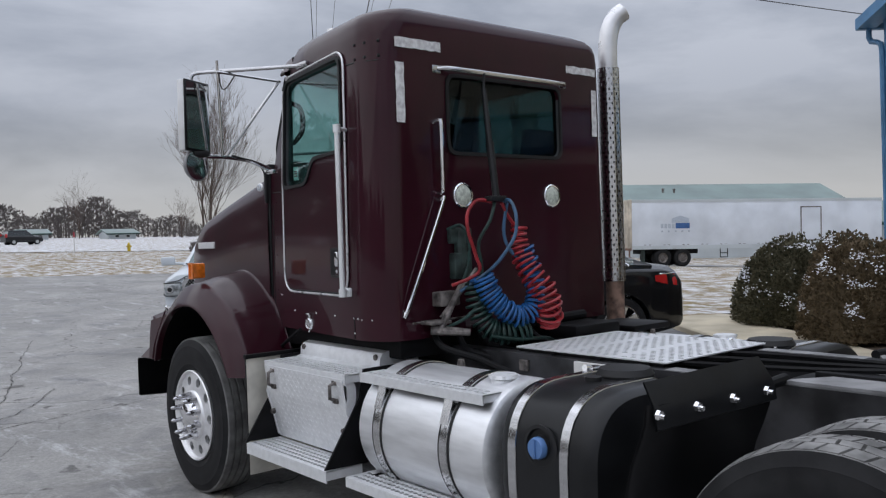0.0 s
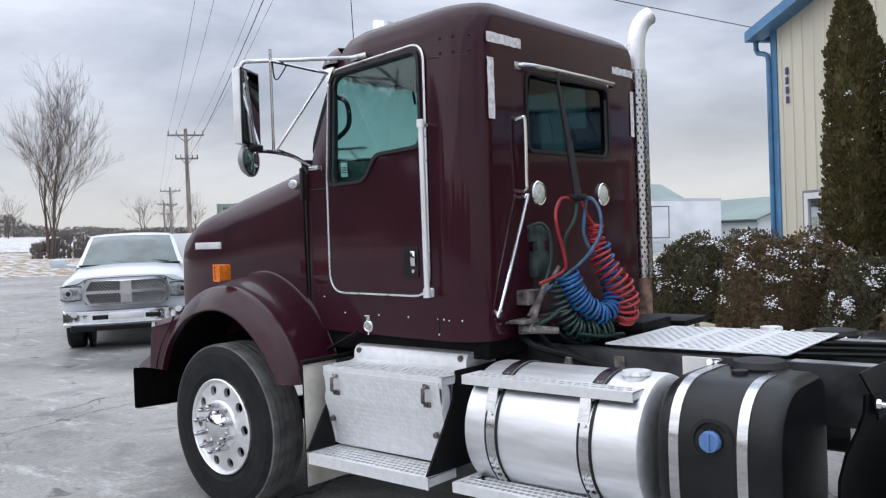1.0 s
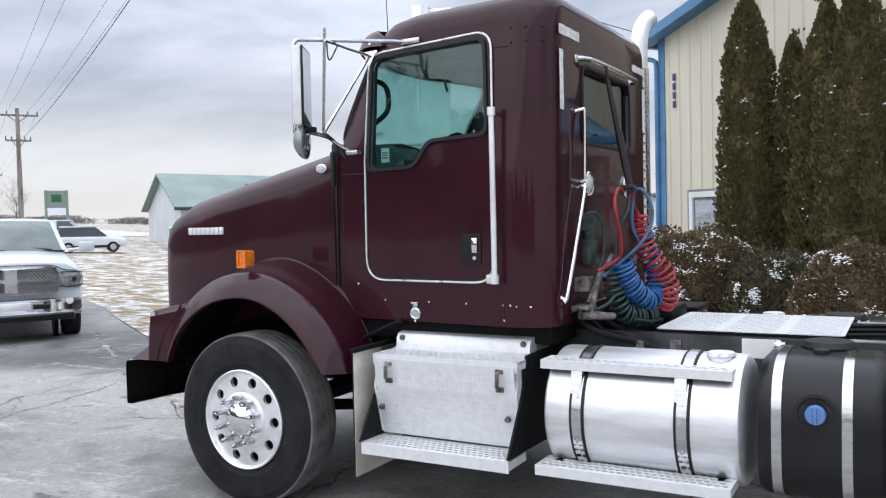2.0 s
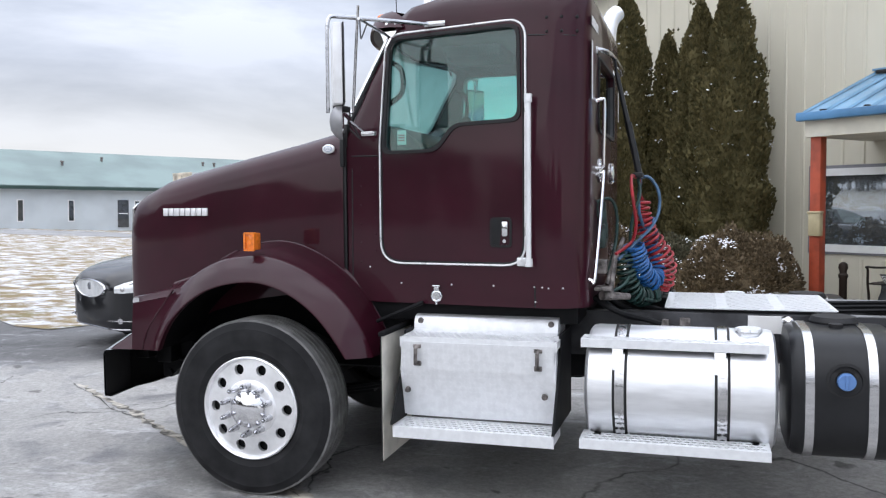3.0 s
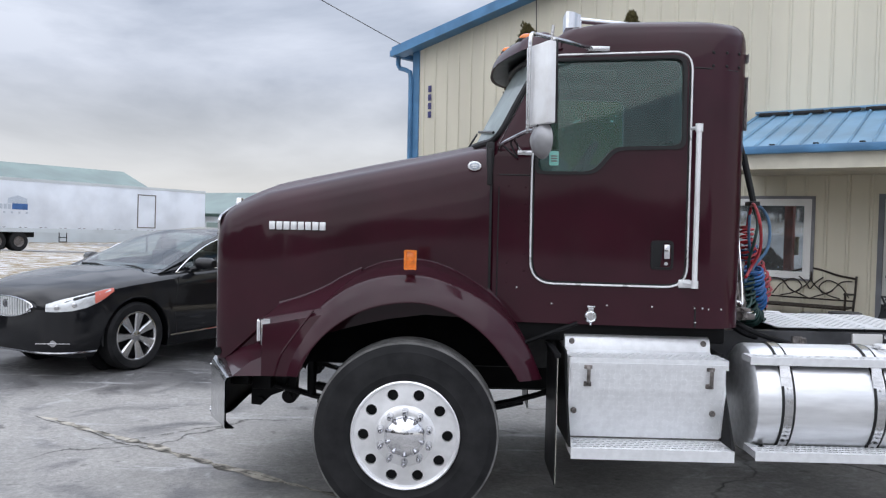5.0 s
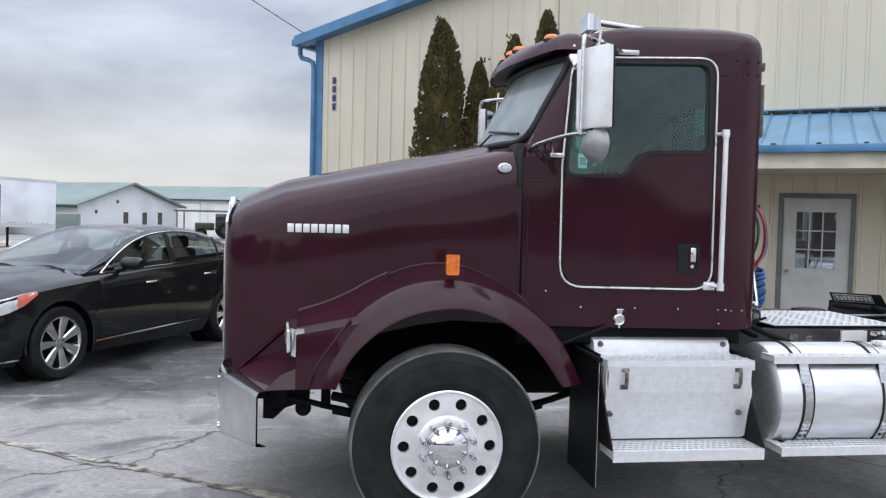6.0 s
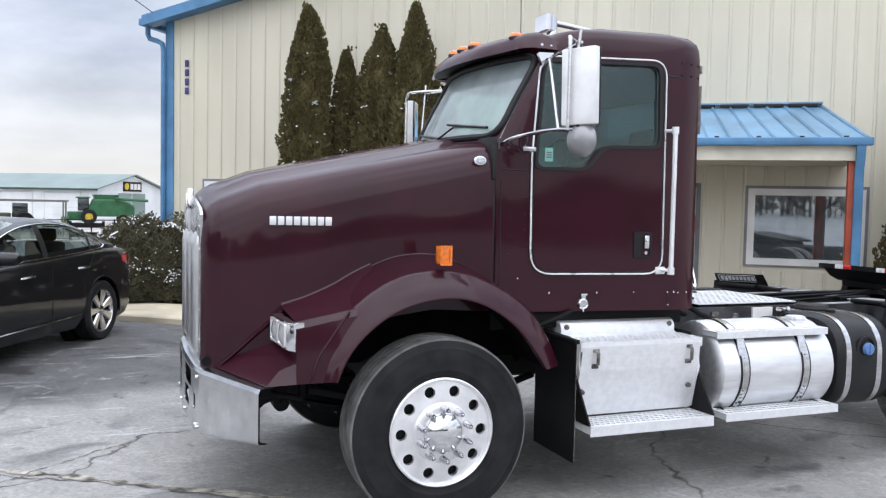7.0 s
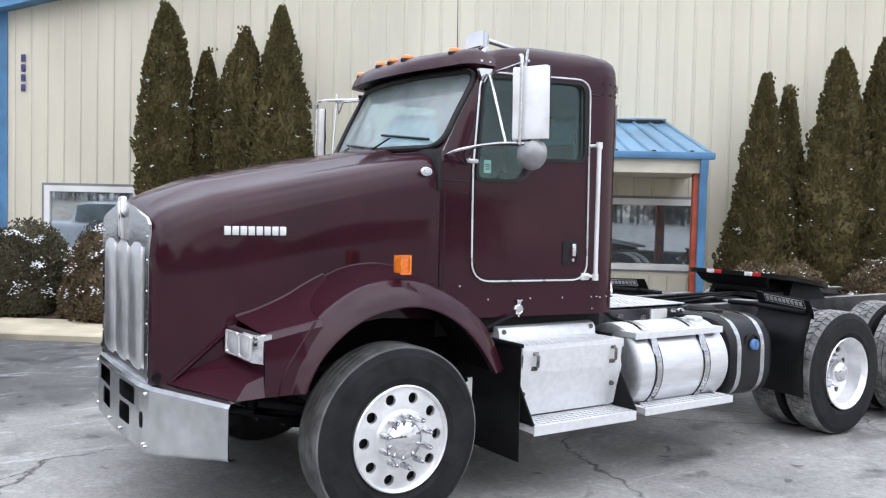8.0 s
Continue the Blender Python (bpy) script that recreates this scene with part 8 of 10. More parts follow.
def cedar(u, v, h, rad, seed, taper):
    me = cedar_mesh(h, rad, seed, seed % 2, taper)
    t = thing("arborvitae", "tall narrow dark evergreen with flecks of snow beside the wall", "tree", "evergreens by the wall")
    t.location = bp(u, v, 0.08)
    t.rotation_euler = (0, 0, seed * 1.3)
    cr = new("crown", me)
    cr.parent = t
    bm = NEW()
    rod(bm, (0, 0, -0.05), (0, 0, h * 0.8), 0.07, 0.02, 8)
    tr = finish("trunk", bm, BARK)
    tr.parent = t
    r = random.Random(seed + 50)
    pts = []
    for _ in range(80):
        f, a = r.uniform(0.03, 0.9), r.uniform(0, 6.28)
        rr = 0.97 * rad * min(1.0, (1 - f) * taper) ** 0.66 * (1.10 - 0.26 * f) * r.uniform(0.96, 1.08)
        pts.append(Vector((rr * math.cos(a), rr * math.sin(a), f * h)))
    for p in [r.choice(pts) for _ in range(26)]:
        pts += [p + Vector((r.gauss(0, 0.03), r.gauss(0, 0.03), r.gauss(0, 0.012))) for _ in range(4)]
    sn = finish("snow", flake_mesh(pts, r, 0.024), SNOW)
    sn.parent = t
    tagged(sn, kind="stuff")


for u, v, h, rad, seed, taper in ((3.09, -1.05, 4.98, 0.42, 1, 4.6), (3.56, -0.60, 4.30, 0.34, 2, 3.2), (4.19, -0.68, 4.64, 0.44, 3, 4.2), (4.92, -0.74, 5.0, 0.56, 5, 2.3),
                                  (12.62, -1.0, 3.95, 0.60, 6, 1.2), (12.98, -0.8, 3.78, 0.46, 7, 1.4), (13.74, -1.0, 4.34, 0.66, 8, 1.6), (14.36, -0.95, 4.52, 0.64, 9, 1.6), (15.4, -1.0, 4.4, 0.6, 10, 1.6)):
    cedar(u, v, h, rad, seed, taper)


def shrub(u, v, w, h, seed, mat, label):
    """A dense round evergreen shrub of many small sprays, snow caught in its hollows."""
    r = random.Random(seed)
    t = thing("shrub", label, "shrub", "shrubs along the walk")
    t.location = bp(u, v, 0.08)
    ph = [r.uniform(0, 6.28) for _ in range(6)]
    knobs = []
    for _ in range(int(46 * w)):
        a, e = r.uniform(0, 6.28), math.asin(r.random() ** 0.9)
        knobs.append(Vector((math.cos(a) * math.cos(e), math.sin(a) * math.cos(e), math.sin(e))))

    def reach(d):
        a, e = math.atan2(d.y, d.x), math.asin(max(-1, min(1, d.z)))
        k = 1 + 0.05 * math.sin(2 * a + ph[0]) + 0.05 * math.sin(3 * a + ph[1] + 2 * e) + 0.03 * math.sin(7 * a + ph[2] - 5 * e)
        near = max(d.dot(q) for q in knobs)
        return k * (0.90 + 0.10 * max(0.0, (near - 0.93) / 0.07))

    def at(d, f=1.0):
        c = max(0.0, 1 - d.z * d.z) ** 0.5
        flat = c ** 0.62 / max(c, 1e-3)
        k = reach(d) * f
        return Vector((w * 0.5 * k * d.x * flat, w * 0.47 * k * d.y * flat, 0.03 + h * k * 0.97 * max(0.0, d.z) ** 0.92))

    bm = NEW()
    core = []
    for k in range(9):
        e = radians(1 + 84 * k / 8)
        core.append([at(Vector((math.cos(a) * math.cos(e), math.sin(a) * math.cos(e), math.sin(e))), 0.93) for a in [2 * math.pi * i / 28 for i in range(28)]])
    loft(bm, core)
    for _ in range(int(8600 * w)):
        a, e = r.uniform(0, 6.28), math.asin(r.random() ** 1.05)
        d = Vector((math.cos(a) * math.cos(e), math.sin(a) * math.cos(e), math.sin(e)))
        p = at(d, r.uniform(0.90, 1.01))
        out = (d + Vector((r.gauss(0, 0.45), r.gauss(0, 0.45), r.gauss(0.35, 0.35)))).normalized()
        tuft(bm, p, out, r.uniform(0.028, 0.056), r)
    cr = finish("crown", bm, mat, 0)
    cr.parent = t
    bm = NEW()
    for k in range(5):
        rod(bm, (0.05 * math.cos(k * 1.3), 0.05 * math.sin(k * 1.3), -0.04), (0.3 * w * math.cos(k * 1.3), 0.3 * w * math.sin(k * 1.3), h * 0.6), 0.025, 0.01, 6)
    st = finish("stem", bm, BARK)
    st.parent = t
    pts = []
    for _ in range(int(34 * w)):
        a, e = r.uniform(0, 6.28), math.asin(r.uniform(0.2, 0.98))
        for _ in range(r.choice((3, 5, 8, 16, 36, 64) if mat is SHRUB_LEAF else (2, 3, 6, 12, 24, 50))):
            d = Vector((math.cos(a) * math.cos(e), math.sin(a) * math.cos(e), math.sin(e))) + Vector((r.gauss(0, 0.05), r.gauss(0, 0.05), r.gauss(0, 0.03)))
            pts.append(at(d.normalized(), 1.015))
    sn = finish("snow", flake_mesh(pts, r, 0.020), SNOW)
    sn.parent = t
    tagged(sn, kind="stuff")


GREEN_SHRUB = "round dark green shrub dusted with snow along the walk"
BROWN_SHRUB = "round browning shrub dusted with snow along the walk"
for u, v, w, h, seed, mat, lab in ((0.85, -2.05, 2.25, 1.36, 21, SHRUB_LEAF, GREEN_SHRUB), (2.95, -2.05, 2.10, 1.34, 22, BROWN_LEAF, BROWN_SHRUB), (4.6, -1.9, 1.5, 1.05, 23, SHRUB_LEAF, GREEN_SHRUB), (5.95, -2.0, 1.75, 1.15, 24, BROWN_LEAF, BROWN_SHRUB),
                                   (12.6, -2.0, 1.7, 1.05, 25, BROWN_LEAF, BROWN_SHRUB), (14.3, -1.9, 1.9, 1.1, 26, BROWN_LEAF, BROWN_SHRUB)):
    shrub(u, v, w, h, seed, mat, lab)


# ---- bare trees and far woods ----
def bare_tree(x, y, h, spread, seed, label, stems=3, depth=5, girth=0.011):
    r = random.Random(seed)
    t = thing("bare_tree", label, "tree", "bare trees")
    z0 = g_z(x, y)
    t.location = (x, y, z0 - 0.05)
    thick, thin = NEW(), NEW()

    def grow(p, d, length, rad, lvl):
        pts, rads = [p], [rad]
        n = 4
        for k in range(n):
            d = (d + Vector((r.gauss(0, 0.11), r.gauss(0, 0.11), r.gauss(0.05, 0.07)))).normalized()
            p = p + d * length / n
            pts.append(p)
            rads.append(rad * (1 - 0.45 * (k + 1) / n))
        tube(thick if lvl < 2 else thin, pts, rads, 6 if lvl < 2 else 3)
        if lvl >= depth:
            return
        for k in range(r.randint(4, 5) if lvl < 2 else r.randint(3, 4)):
            i = r.randint(1, n)
            ax = d.orthogonal().normalized()
            ax.rotate(Matrix.Rotation(r.uniform(0, 6.28), 3, d))
            nd = (d + ax * r.uniform(0.45, 0.95) * spread + Vector((0, 0, 0.12))).normalized()
            grow(pts[i], nd, length * r.uniform(0.52, 0.78), max(0.006, rads[i] * r.uniform(0.42, 0.62)), lvl + 1)

    for k in range(stems):
        a = 6.28 * k / stems + r.uniform(-0.4, 0.4)
        grow(Vector((0.12 * math.cos(a), 0.12 * math.sin(a), 0)), Vector((0.15 * math.cos(a), 0.15 * math.sin(a), 1)).normalized(), h * 0.50, h * girth, 0)
    a = finish("trunk", thick, BARK)
    a.parent = t
    b = finish("crown", thin, BARK)
    b.parent = t


bare_tree(-49.7, 20.8, 9.9, 0.50, 31, "large leafless tree with several stems at the field's edge", 3, 5, 0.0105)
for x, y, h, sd in ((-125, 71.5, 7.5, 32), (-123, 75, 7.2, 33), (-120.5, 78.8, 7.0, 34), (-143, 57, 8.0, 35), (-146, 40, 9.5, 36)):
    bare_tree(x, y, h, 0.8, sd, "leafless tree far across the snowy field", 2, 4)
def twig_fan(bm, c, side, size, r):
    """A fan of fine bare twigs at one spot."""
    for _ in range(5):
        q = (Vector((0, 0, 1)) + side * r.gauss(0, 0.75)).normalized()
        n = side.cross(q).normalized().cross(q)
        k = size * r.uniform(0.6, 1.2)
        bm.faces.new([bm.verts.new(c - n * 0.11 * size), bm.verts.new(c + n * 0.11 * size), bm.verts.new(c + q * k + n * 0.02)])


def woods(name, line, tops, depth, count, seed, label, mat):
    """A belt of leafless trees along a line: trunks below, fans of twigs up to an uneven top."""
    r = random.Random(seed)
    bm = NEW()
    segs = [((Vector(b) - Vector(a)).length, Vector(a), Vector(b)) for a, b in zip(line, line[1:])]
    total = sum(q[0] for q in segs)
    for _ in range(count):
        u = r.uniform(0, total)
        for lng, a, b in segs:
            if u <= lng:
                break
            u -= lng
        p = a.lerp(b, u / lng)
        side = Vector(((b - a).x, (b - a).y, 0)).normalized()
        back = r.uniform(0, depth)
        x, y = p.x + side.y * back * -1, p.y + side.x * back
        cell = math.sin(p.x * 0.6 + p.y * 0.36 + seed) + 0.7 * math.sin(p.x * 0.37 - p.y * 0.83 + 2)
        top = lerp_table(p.y, tops) * (0.86 + 0.15 * cell)
        z0 = g_z(x, y) - 0.2
        f = r.random() ** 0.8
        c = Vector((x, y, z0 + top * (0.05 + 0.85 * f)))
        twig_fan(bm, c, side, r.uniform(0.4, 0.95) * (0.28 + 0.065 * top), r)
        if r.random() < 0.03:
            w = r.uniform(0.05, 0.11)
            n = side * w
            hgt = top * r.uniform(0.5, 0.85)
            bm.faces.new([bm.verts.new(Vector((x, y, z0)) - n), bm.verts.new(Vector((x, y, z0)) + n), bm.verts.new(Vector((x, y, z0 + hgt)) + n * 0.4), bm.verts.new(Vector((x, y, z0 + hgt)) - n * 0.4)])
    solid(name, bm, mat, label, "woods", kind="stuff", smooth=0)


woods("far_woods", [(-152, -95), (-152, 120), (-75, 150)], [(-95, 6.5), (20, 6.6), (32, 6.9), (38, 6.4), (44, 7.5), (48, 8.2), (52, 8.0), (55, 5.4), (58, 4.6), (64, 4.2), (67, 3.2), (72, 2.2), (150, 1.8)], 10, 42000, 77, "leafless woods along the horizon, haze in their colour", FAR_WOOD)
# unseen belt behind the camera, its height set to darken the hood's reflections
woods("woods", [(24, -50), (-25, -50), (-62, -30), (-85, -5)], [(-50.5, 5.6), (-49.5, 5.8), (-47, 9.5), (-40, 15), (0, 15)], 9, 22000, 78, "unseen leafless woods that darken reflections in the truck's paint", NEAR_WOOD)
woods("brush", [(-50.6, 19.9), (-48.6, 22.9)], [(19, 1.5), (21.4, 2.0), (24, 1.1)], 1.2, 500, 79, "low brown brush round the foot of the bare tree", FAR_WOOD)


# ---- parked vehicles ----
from mathutils.bvhtree import BVHTree

def body_loft(bm, table, n_side):
    """Sections across a car: each row is x and half an outline (y, z) from the sill to the middle of the top."""
    rings = []
    for x, half in table:
        rings.append([(x, y, z) for y, z in half] + [(x, -y, z) for y, z in half[::-1] if y > 1e-6] )
    return loft(bm, rings)


def car_section(w, zb, zs, zt, crown=0.02, tuck=0.10):
    return [(w - tuck, zb), (w - 0.03, zb + 0.06), (w, zb + 0.22), (w, zs - 0.18), (w - 0.015, zs - 0.06), (w - 0.06, zs), (w * 0.80, zt - 0.01), (w * 0.45, zt + crown * 0.6), (0.0, zt + crown)]


def road_wheel(r, w, spokes, mat, label):
    """Tyre and spoked wheel about the origin, outside towards +y."""
    m = Matrix.Rotation(radians(-90), 4, 'X')
    tyre = NEW()
    ri = r * 0.71
    revolve(tyre, [(ri, -w * 0.45), (ri + 0.02, -w * 0.5), (r * 0.93, -w * 0.5), (r, -w * 0.38), (r, w * 0.38), (r * 0.93, w * 0.5), (ri + 0.02, w * 0.5), (ri, w * 0.45)], m, 40)
    rim = NEW()
    revolve(rim, [(ri, -w * 0.40), (ri + 0.006, w * 0.46), (ri - 0.010, w * 0.47), (ri - 0.022, w * 0.38), (ri - 0.03, -w * 0.2)], m, 40)
    spoke = NEW()
    put(spoke, [(0.04, w * 0.32, -0.024), (ri - 0.012, w * 0.38, -0.058), (ri - 0.012, w * 0.38, 0.058), (0.04, w * 0.32, 0.024), (0.05, w * 0.40, -0.016), (ri - 0.016, w * 0.45, -0.043), (ri - 0.016, w * 0.45, 0.043), (0.05, w * 0.40, 0.016)],
        [(4, 5, 6, 7), (0, 1, 5, 4), (1, 2, 6, 5), (2, 3, 7, 6), (3, 0, 4, 7)])
    revolve(rim, [(0.07, w * 0.30), (0.068, w * 0.38), (0.05, w * 0.42), (0.001, w * 0.43)], m, 20)
    back = NEW()
    revolve(back, [(0.01, w * 0.05), (ri - 0.02, w * 0.05), (ri - 0.02, -w * 0.3)], m, 28)
    return tyre, rim, back, spoke


def add_wheels(parent, m, places, r, w, spokes, mat):
    tyre, rim, back, spoke = road_wheel(r, w, spokes, mat, "")
    first = None
    for x, y in places:
        turn = pose(x, y, r, 0, 0, 0 if y > 0 else 180)
        if first is None:
            a = finish("wheel", rim, mat)
            b = finish("tyre", tyre, RUBBER)
            c = finish("brake", back, FRAME)
            b.parent = a
            c.parent = a
            d = finish("spoke", spoke, mat)
            d.parent = a
            for k in range(1, spokes):
                o = new("spoke", d.data)
                o.parent = a
                o.matrix_basis = Matrix.Rotation(2 * math.pi * k / spokes, 4, 'Y')
            first = a
            tagged(a, "bright alloy wheel")
        else:
            a = new("wheel", first.data)
            tagged(a, "bright alloy wheel")
            for ch in first.children:
                o = new(ch.name.split(".")[0], ch.data)
                o.parent = a
                o.matrix_basis = ch.matrix_basis
        a.parent = parent
        a.matrix_basis = turn


def lay(parent, name, pts, mat, label="", smooth=30):
    """A moulded piece between two polylines of equal count."""
    bm = NEW()
    loft(bm, pts, closed=False)
    ob = finish(name, bm, mat, smooth)
    ob.parent = parent
    return tagged(ob, label)


def sub(parent, name, bm, mat, label="", smooth=35):
    ob = finish(name, bm, mat, smooth)
    ob.parent = parent
    return tagged(ob, label)


def sedan(m):
    car = thing("sedan", "glossy black four-door sedan with chrome trim, parked on the lot", "car", m=m)
    AX, WR = 1.45, 0.372
    w_t = [(-2.52, 0.58), (-2.48, 0.68), (-2.40, 0.77), (-2.2, 0.865), (-1.9, 0.91), (-1.4, 0.93), (1.4, 0.93), (1.8, 0.915), (2.02, 0.88), (2.18, 0.815), (2.28, 0.72), (2.33, 0.60), (2.36, 0.46)]
    s_t = [(-2.52, 0.80), (-2.46, 0.96), (-2.35, 1.06), (-2.1, 1.115), (-1.6, 1.135), (-1.0, 1.115), (0.0, 1.075), (1.0, 1.02), (1.5, 0.98), (1.9, 0.935), (2.15, 0.875), (2.30, 0.81), (2.36, 0.75)]
    t_t = [(-2.52, 0.86), (-2.46, 1.03), (-2.38, 1.135), (-2.1, 1.175), (-1.75, 1.175), (-1.0, 1.09), (0.0, 1.04), (0.85, 1.055), (1.2, 1.07), (1.6, 1.04), (2.0, 0.98), (2.2, 0.925), (2.30, 0.875), (2.36, 0.81)]
    b_t = [(-2.52, 0.42), (-2.4, 0.30), (-2.1, 0.24), (-1.9, 0.21), (1.9, 0.20), (2.15, 0.21), (2.30, 0.24), (2.36, 0.27)]

    def section(x):
        w, zs, zt, zb = lerp_table(x, w_t), lerp_table(x, s_t), lerp_table(x, t_t), lerp_table(x, b_t)
        for ax in (AX, -AX):
            if abs(x - ax) < 0.43:
                zb = max(zb, 0.37 + math.sqrt(0.43 ** 2 - (x - ax) ** 2))
        zs = max(zs, zb + 0.06)
        half = []
        for k in range(8):
            f = k / 7
            z = zb + (zs - 0.05 - zb) * f
            y = w - 0.10 * max(0.0, 1 - (z - 0.2) / 0.2) ** 1.5 - 0.022 * max(0.0, (z - 0.62) / 0.4) ** 2 + 0.008 * math.exp(-((z - 0.66) / 0.05) ** 2)
            half.append((y, z))
        half += [(w - 0.055, zs - 0.012), (w - 0.10, zs + 0.004), (w * 0.80, zt - 0.035 * (zt - zs > 0.03) - 0.005), (w * 0.62, zt + 0.004), (w * 0.35, zt + 0.016), (0.0, zt + 0.02)]
        return [(x, y, z) for y, z in half] + [(x, -y, z) for y, z in half[-2::-1]]

    xs = sorted({round(-2.52 + 0.06 * k, 3) for k in range(84)} | {round(c + 0.43 * math.sin(radians(a)), 4) for c in (AX, -AX) for a in range(-90, 91, 10)} | {2.30, 2.33, 2.36, -2.50})
    bm = NEW()
    loft(bm, [section(x) for x in xs if x <= 2.36])
    bmesh.ops.recalc_face_normals(bm, faces=bm.faces[:])
    skin = BVHTree.FromBMesh(bm)

    def wrap(x0, az, z, lift=0.006):
        """The body's surface at a height, seen from (x0, 0) along an angle."""
        d = Vector((math.cos(radians(az)), math.sin(radians(az)), 0))
        hit = skin.ray_cast(Vector((x0, 0, z)) + d * 3, -d)[0]
        return hit + d * lift

    body = sub(car, "body", bm, BLACK_PAINT, smooth=40)
    for x in (AX, -AX):
        for s in (-1, 1):
            bm = NEW()
            rod(bm, (x, s * 0.55, 0.36), (x, s * 0.64, 0.36), 0.425, seg=28)
            sub(car, "wheel_well", bm, FRAME)
            bm = NEW()
            tube(bm, [(x + 0.435 * math.cos(radians(a)), s * (lerp_table(x + 0.435 * math.cos(radians(a)), w_t) - 0.006), 0.37 + 0.432 * math.sin(radians(a))) for a in range(-8, 189, 7)], 0.011, 6)
            sub(car, "arch_lip", bm, BLACK_PAINT)
    # cabin: painted roof and pillars, glass between
    gh = [(1.06, 0.80, 1.03, 0.79, 1.045), (0.72, 0.835, 1.04, 0.765, 1.19), (0.25, 0.855, 1.06, 0.690, 1.395), (-0.12, 0.862, 1.075, 0.645, 1.485), (-0.55, 0.865, 1.09, 0.630, 1.515), (-0.95, 0.86, 1.105, 0.625, 1.495), (-1.35, 0.845, 1.12, 0.635, 1.425), (-1.72, 0.81, 1.14, 0.66, 1.29), (-1.98, 0.77, 1.16, 0.70, 1.19)]
    rings = []
    for x, wb, zb, wt, zt in gh:
        hgt = zt - zb
        half = [(wb, zb - 0.03), (wb - (wb - wt) * 0.10, zb + 0.06 * min(1, hgt * 5)), (wb - (wb - wt) * 0.52, zb + hgt * 0.52), (wt + 0.035, zt - 0.06 * min(1, hgt * 3)), (wt - 0.035, zt - 0.016), (wt * 0.86, zt), (wt * 0.45, zt + 0.018), (0, zt + 0.024)]
        rings.append([(x, y, z) for y, z in half] + [(x, -y, z) for y, z in half[-2::-1]])
    shell, front, rear, flank = NEW(), NEW(), NEW(), {1: NEW(), -1: NEW()}
    n = len(rings[0])
    for k in range(len(gh) - 1):
        for i in range(n - 1):
            q = [rings[k][i], rings[k][i + 1], rings[k + 1][i + 1], rings[k + 1][i]]
            j = min(i, n - 2 - i)
            tgt = shell
            if k < 3 and j >= 4:
                tgt = front
            elif k > 5 and j >= 5:
                tgt = rear
            elif 1 <= k <= 6 and 1 <= j <= 2:
                tgt = flank[1 if i < n / 2 else -1]
            put(tgt, q, [(0, 1, 2, 3)])
    for b in (shell, front, rear, flank[1], flank[-1]):
        bmesh.ops.remove_doubles(b, verts=b.verts[:], dist=1e-4)
    sub(car, "roof", shell, BLACK_PAINT)
    for b, nm, gm in ((front, "windshield", CAR_SHIELD), (rear, "rear_window", CAR_SHIELD), (flank[1], "side_window", CAR_SIDE), (flank[-1], "side_window", CAR_SIDE)):
        sub(car, nm, b, gm).visible_shadow = False
    # inside
    bm = NEW()
    loft(bm, [[(0.98, y, 1.075) for y in (-0.72, 0.72)], [(0.70, y, 1.10) for y in (-0.78, 0.78)], [(0.55, y, 1.07) for y in (-0.79, 0.79)]], closed=False)
    sub(car, "dashboard", bm, CABIN, "grey dashboard")
    for x, y in ((-0.10, 0.38), (-0.10, -0.38), (-1.05, 0.38), (-1.05, -0.38)):
        bm = NEW()
        box(bm, (x - 0.10, y - 0.24, 0.95), (x + 0.04, y + 0.24, 1.24), 0.05)
        box(bm, (x - 0.10, y - 0.12, 1.24), (x - 0.01, y + 0.12, 1.39), 0.035)
        sub(car, "seat_back", bm, SEAT)
    bm = NEW()
    tube(bm, [(0.45 + 0.06 * math.sin(a), 0.38 + 0.18 * math.cos(a), 1.10 + 0.17 * math.sin(a)) for a in [2 * math.pi * i / 20 for i in range(20)]], 0.013, 6, closed=True)
    sub(car, "steering_wheel", bm, SEAT)
    for s in (-1, 1):
        bm = NEW()
        line = [(0.86, 0.855, 1.035), (0.3, 0.872, 1.065), (-0.5, 0.878, 1.09), (-1.2, 0.866, 1.12), (-1.60, 0.835, 1.165), (-1.50, 0.772, 1.25), (-1.25, 0.712, 1.365), (-0.95, 0.680, 1.435), (-0.55, 0.678, 1.46), (-0.12, 0.694, 1.43), (0.25, 0.735, 1.34), (0.60, 0.797, 1.185), (0.86, 0.855, 1.035)]
        tube(bm, smooth_path([(x, s * y, z) for x, y, z in line], 3), 0.010, 6)
        sub(car, "window_trim", bm, CHROME, "chrome window surround")
        for x0, w0 in ((-0.33, 0.05), (-1.26, 0.025)):
            bm = NEW()
            zb0, zt0 = (1.08, 1.47) if x0 > -1 else (1.12, 1.38)
            yb, yt = (0.872, 0.678) if x0 > -1 else (0.862, 0.715)
            loft(bm, [[(x0 + dx - 0.05 * f, s * (yb + (yt - yb) * f + 0.018 * math.sin(math.pi * f)), zb0 + (zt0 - zb0) * f) for dx in (-w0, w0)] for f in (0, 0.33, 0.67, 1)], closed=False)
            sub(car, "pillar", bm, PLASTIC)
        bm = NEW()
        rings = []
        for f, k in ((0.0, 0.55), (0.2, 1.0), (0.85, 0.92), (1.0, 0.55)):
            rings.append([(0.58 - 0.05 * f + 0.085 * math.cos(a) * k, s * (0.90 + 0.23 * f), 1.135 + 0.072 * math.sin(a) * k) for a in [2 * math.pi * i / 14 for i in range(14)]])
        loft(bm, rings)
        rod(bm, (0.62, s * 0.84, 1.06), (0.58, s * 0.95, 1.085), 0.032, seg=8)
        sub(car, "door_mirror", bm, BLACK_PAINT)
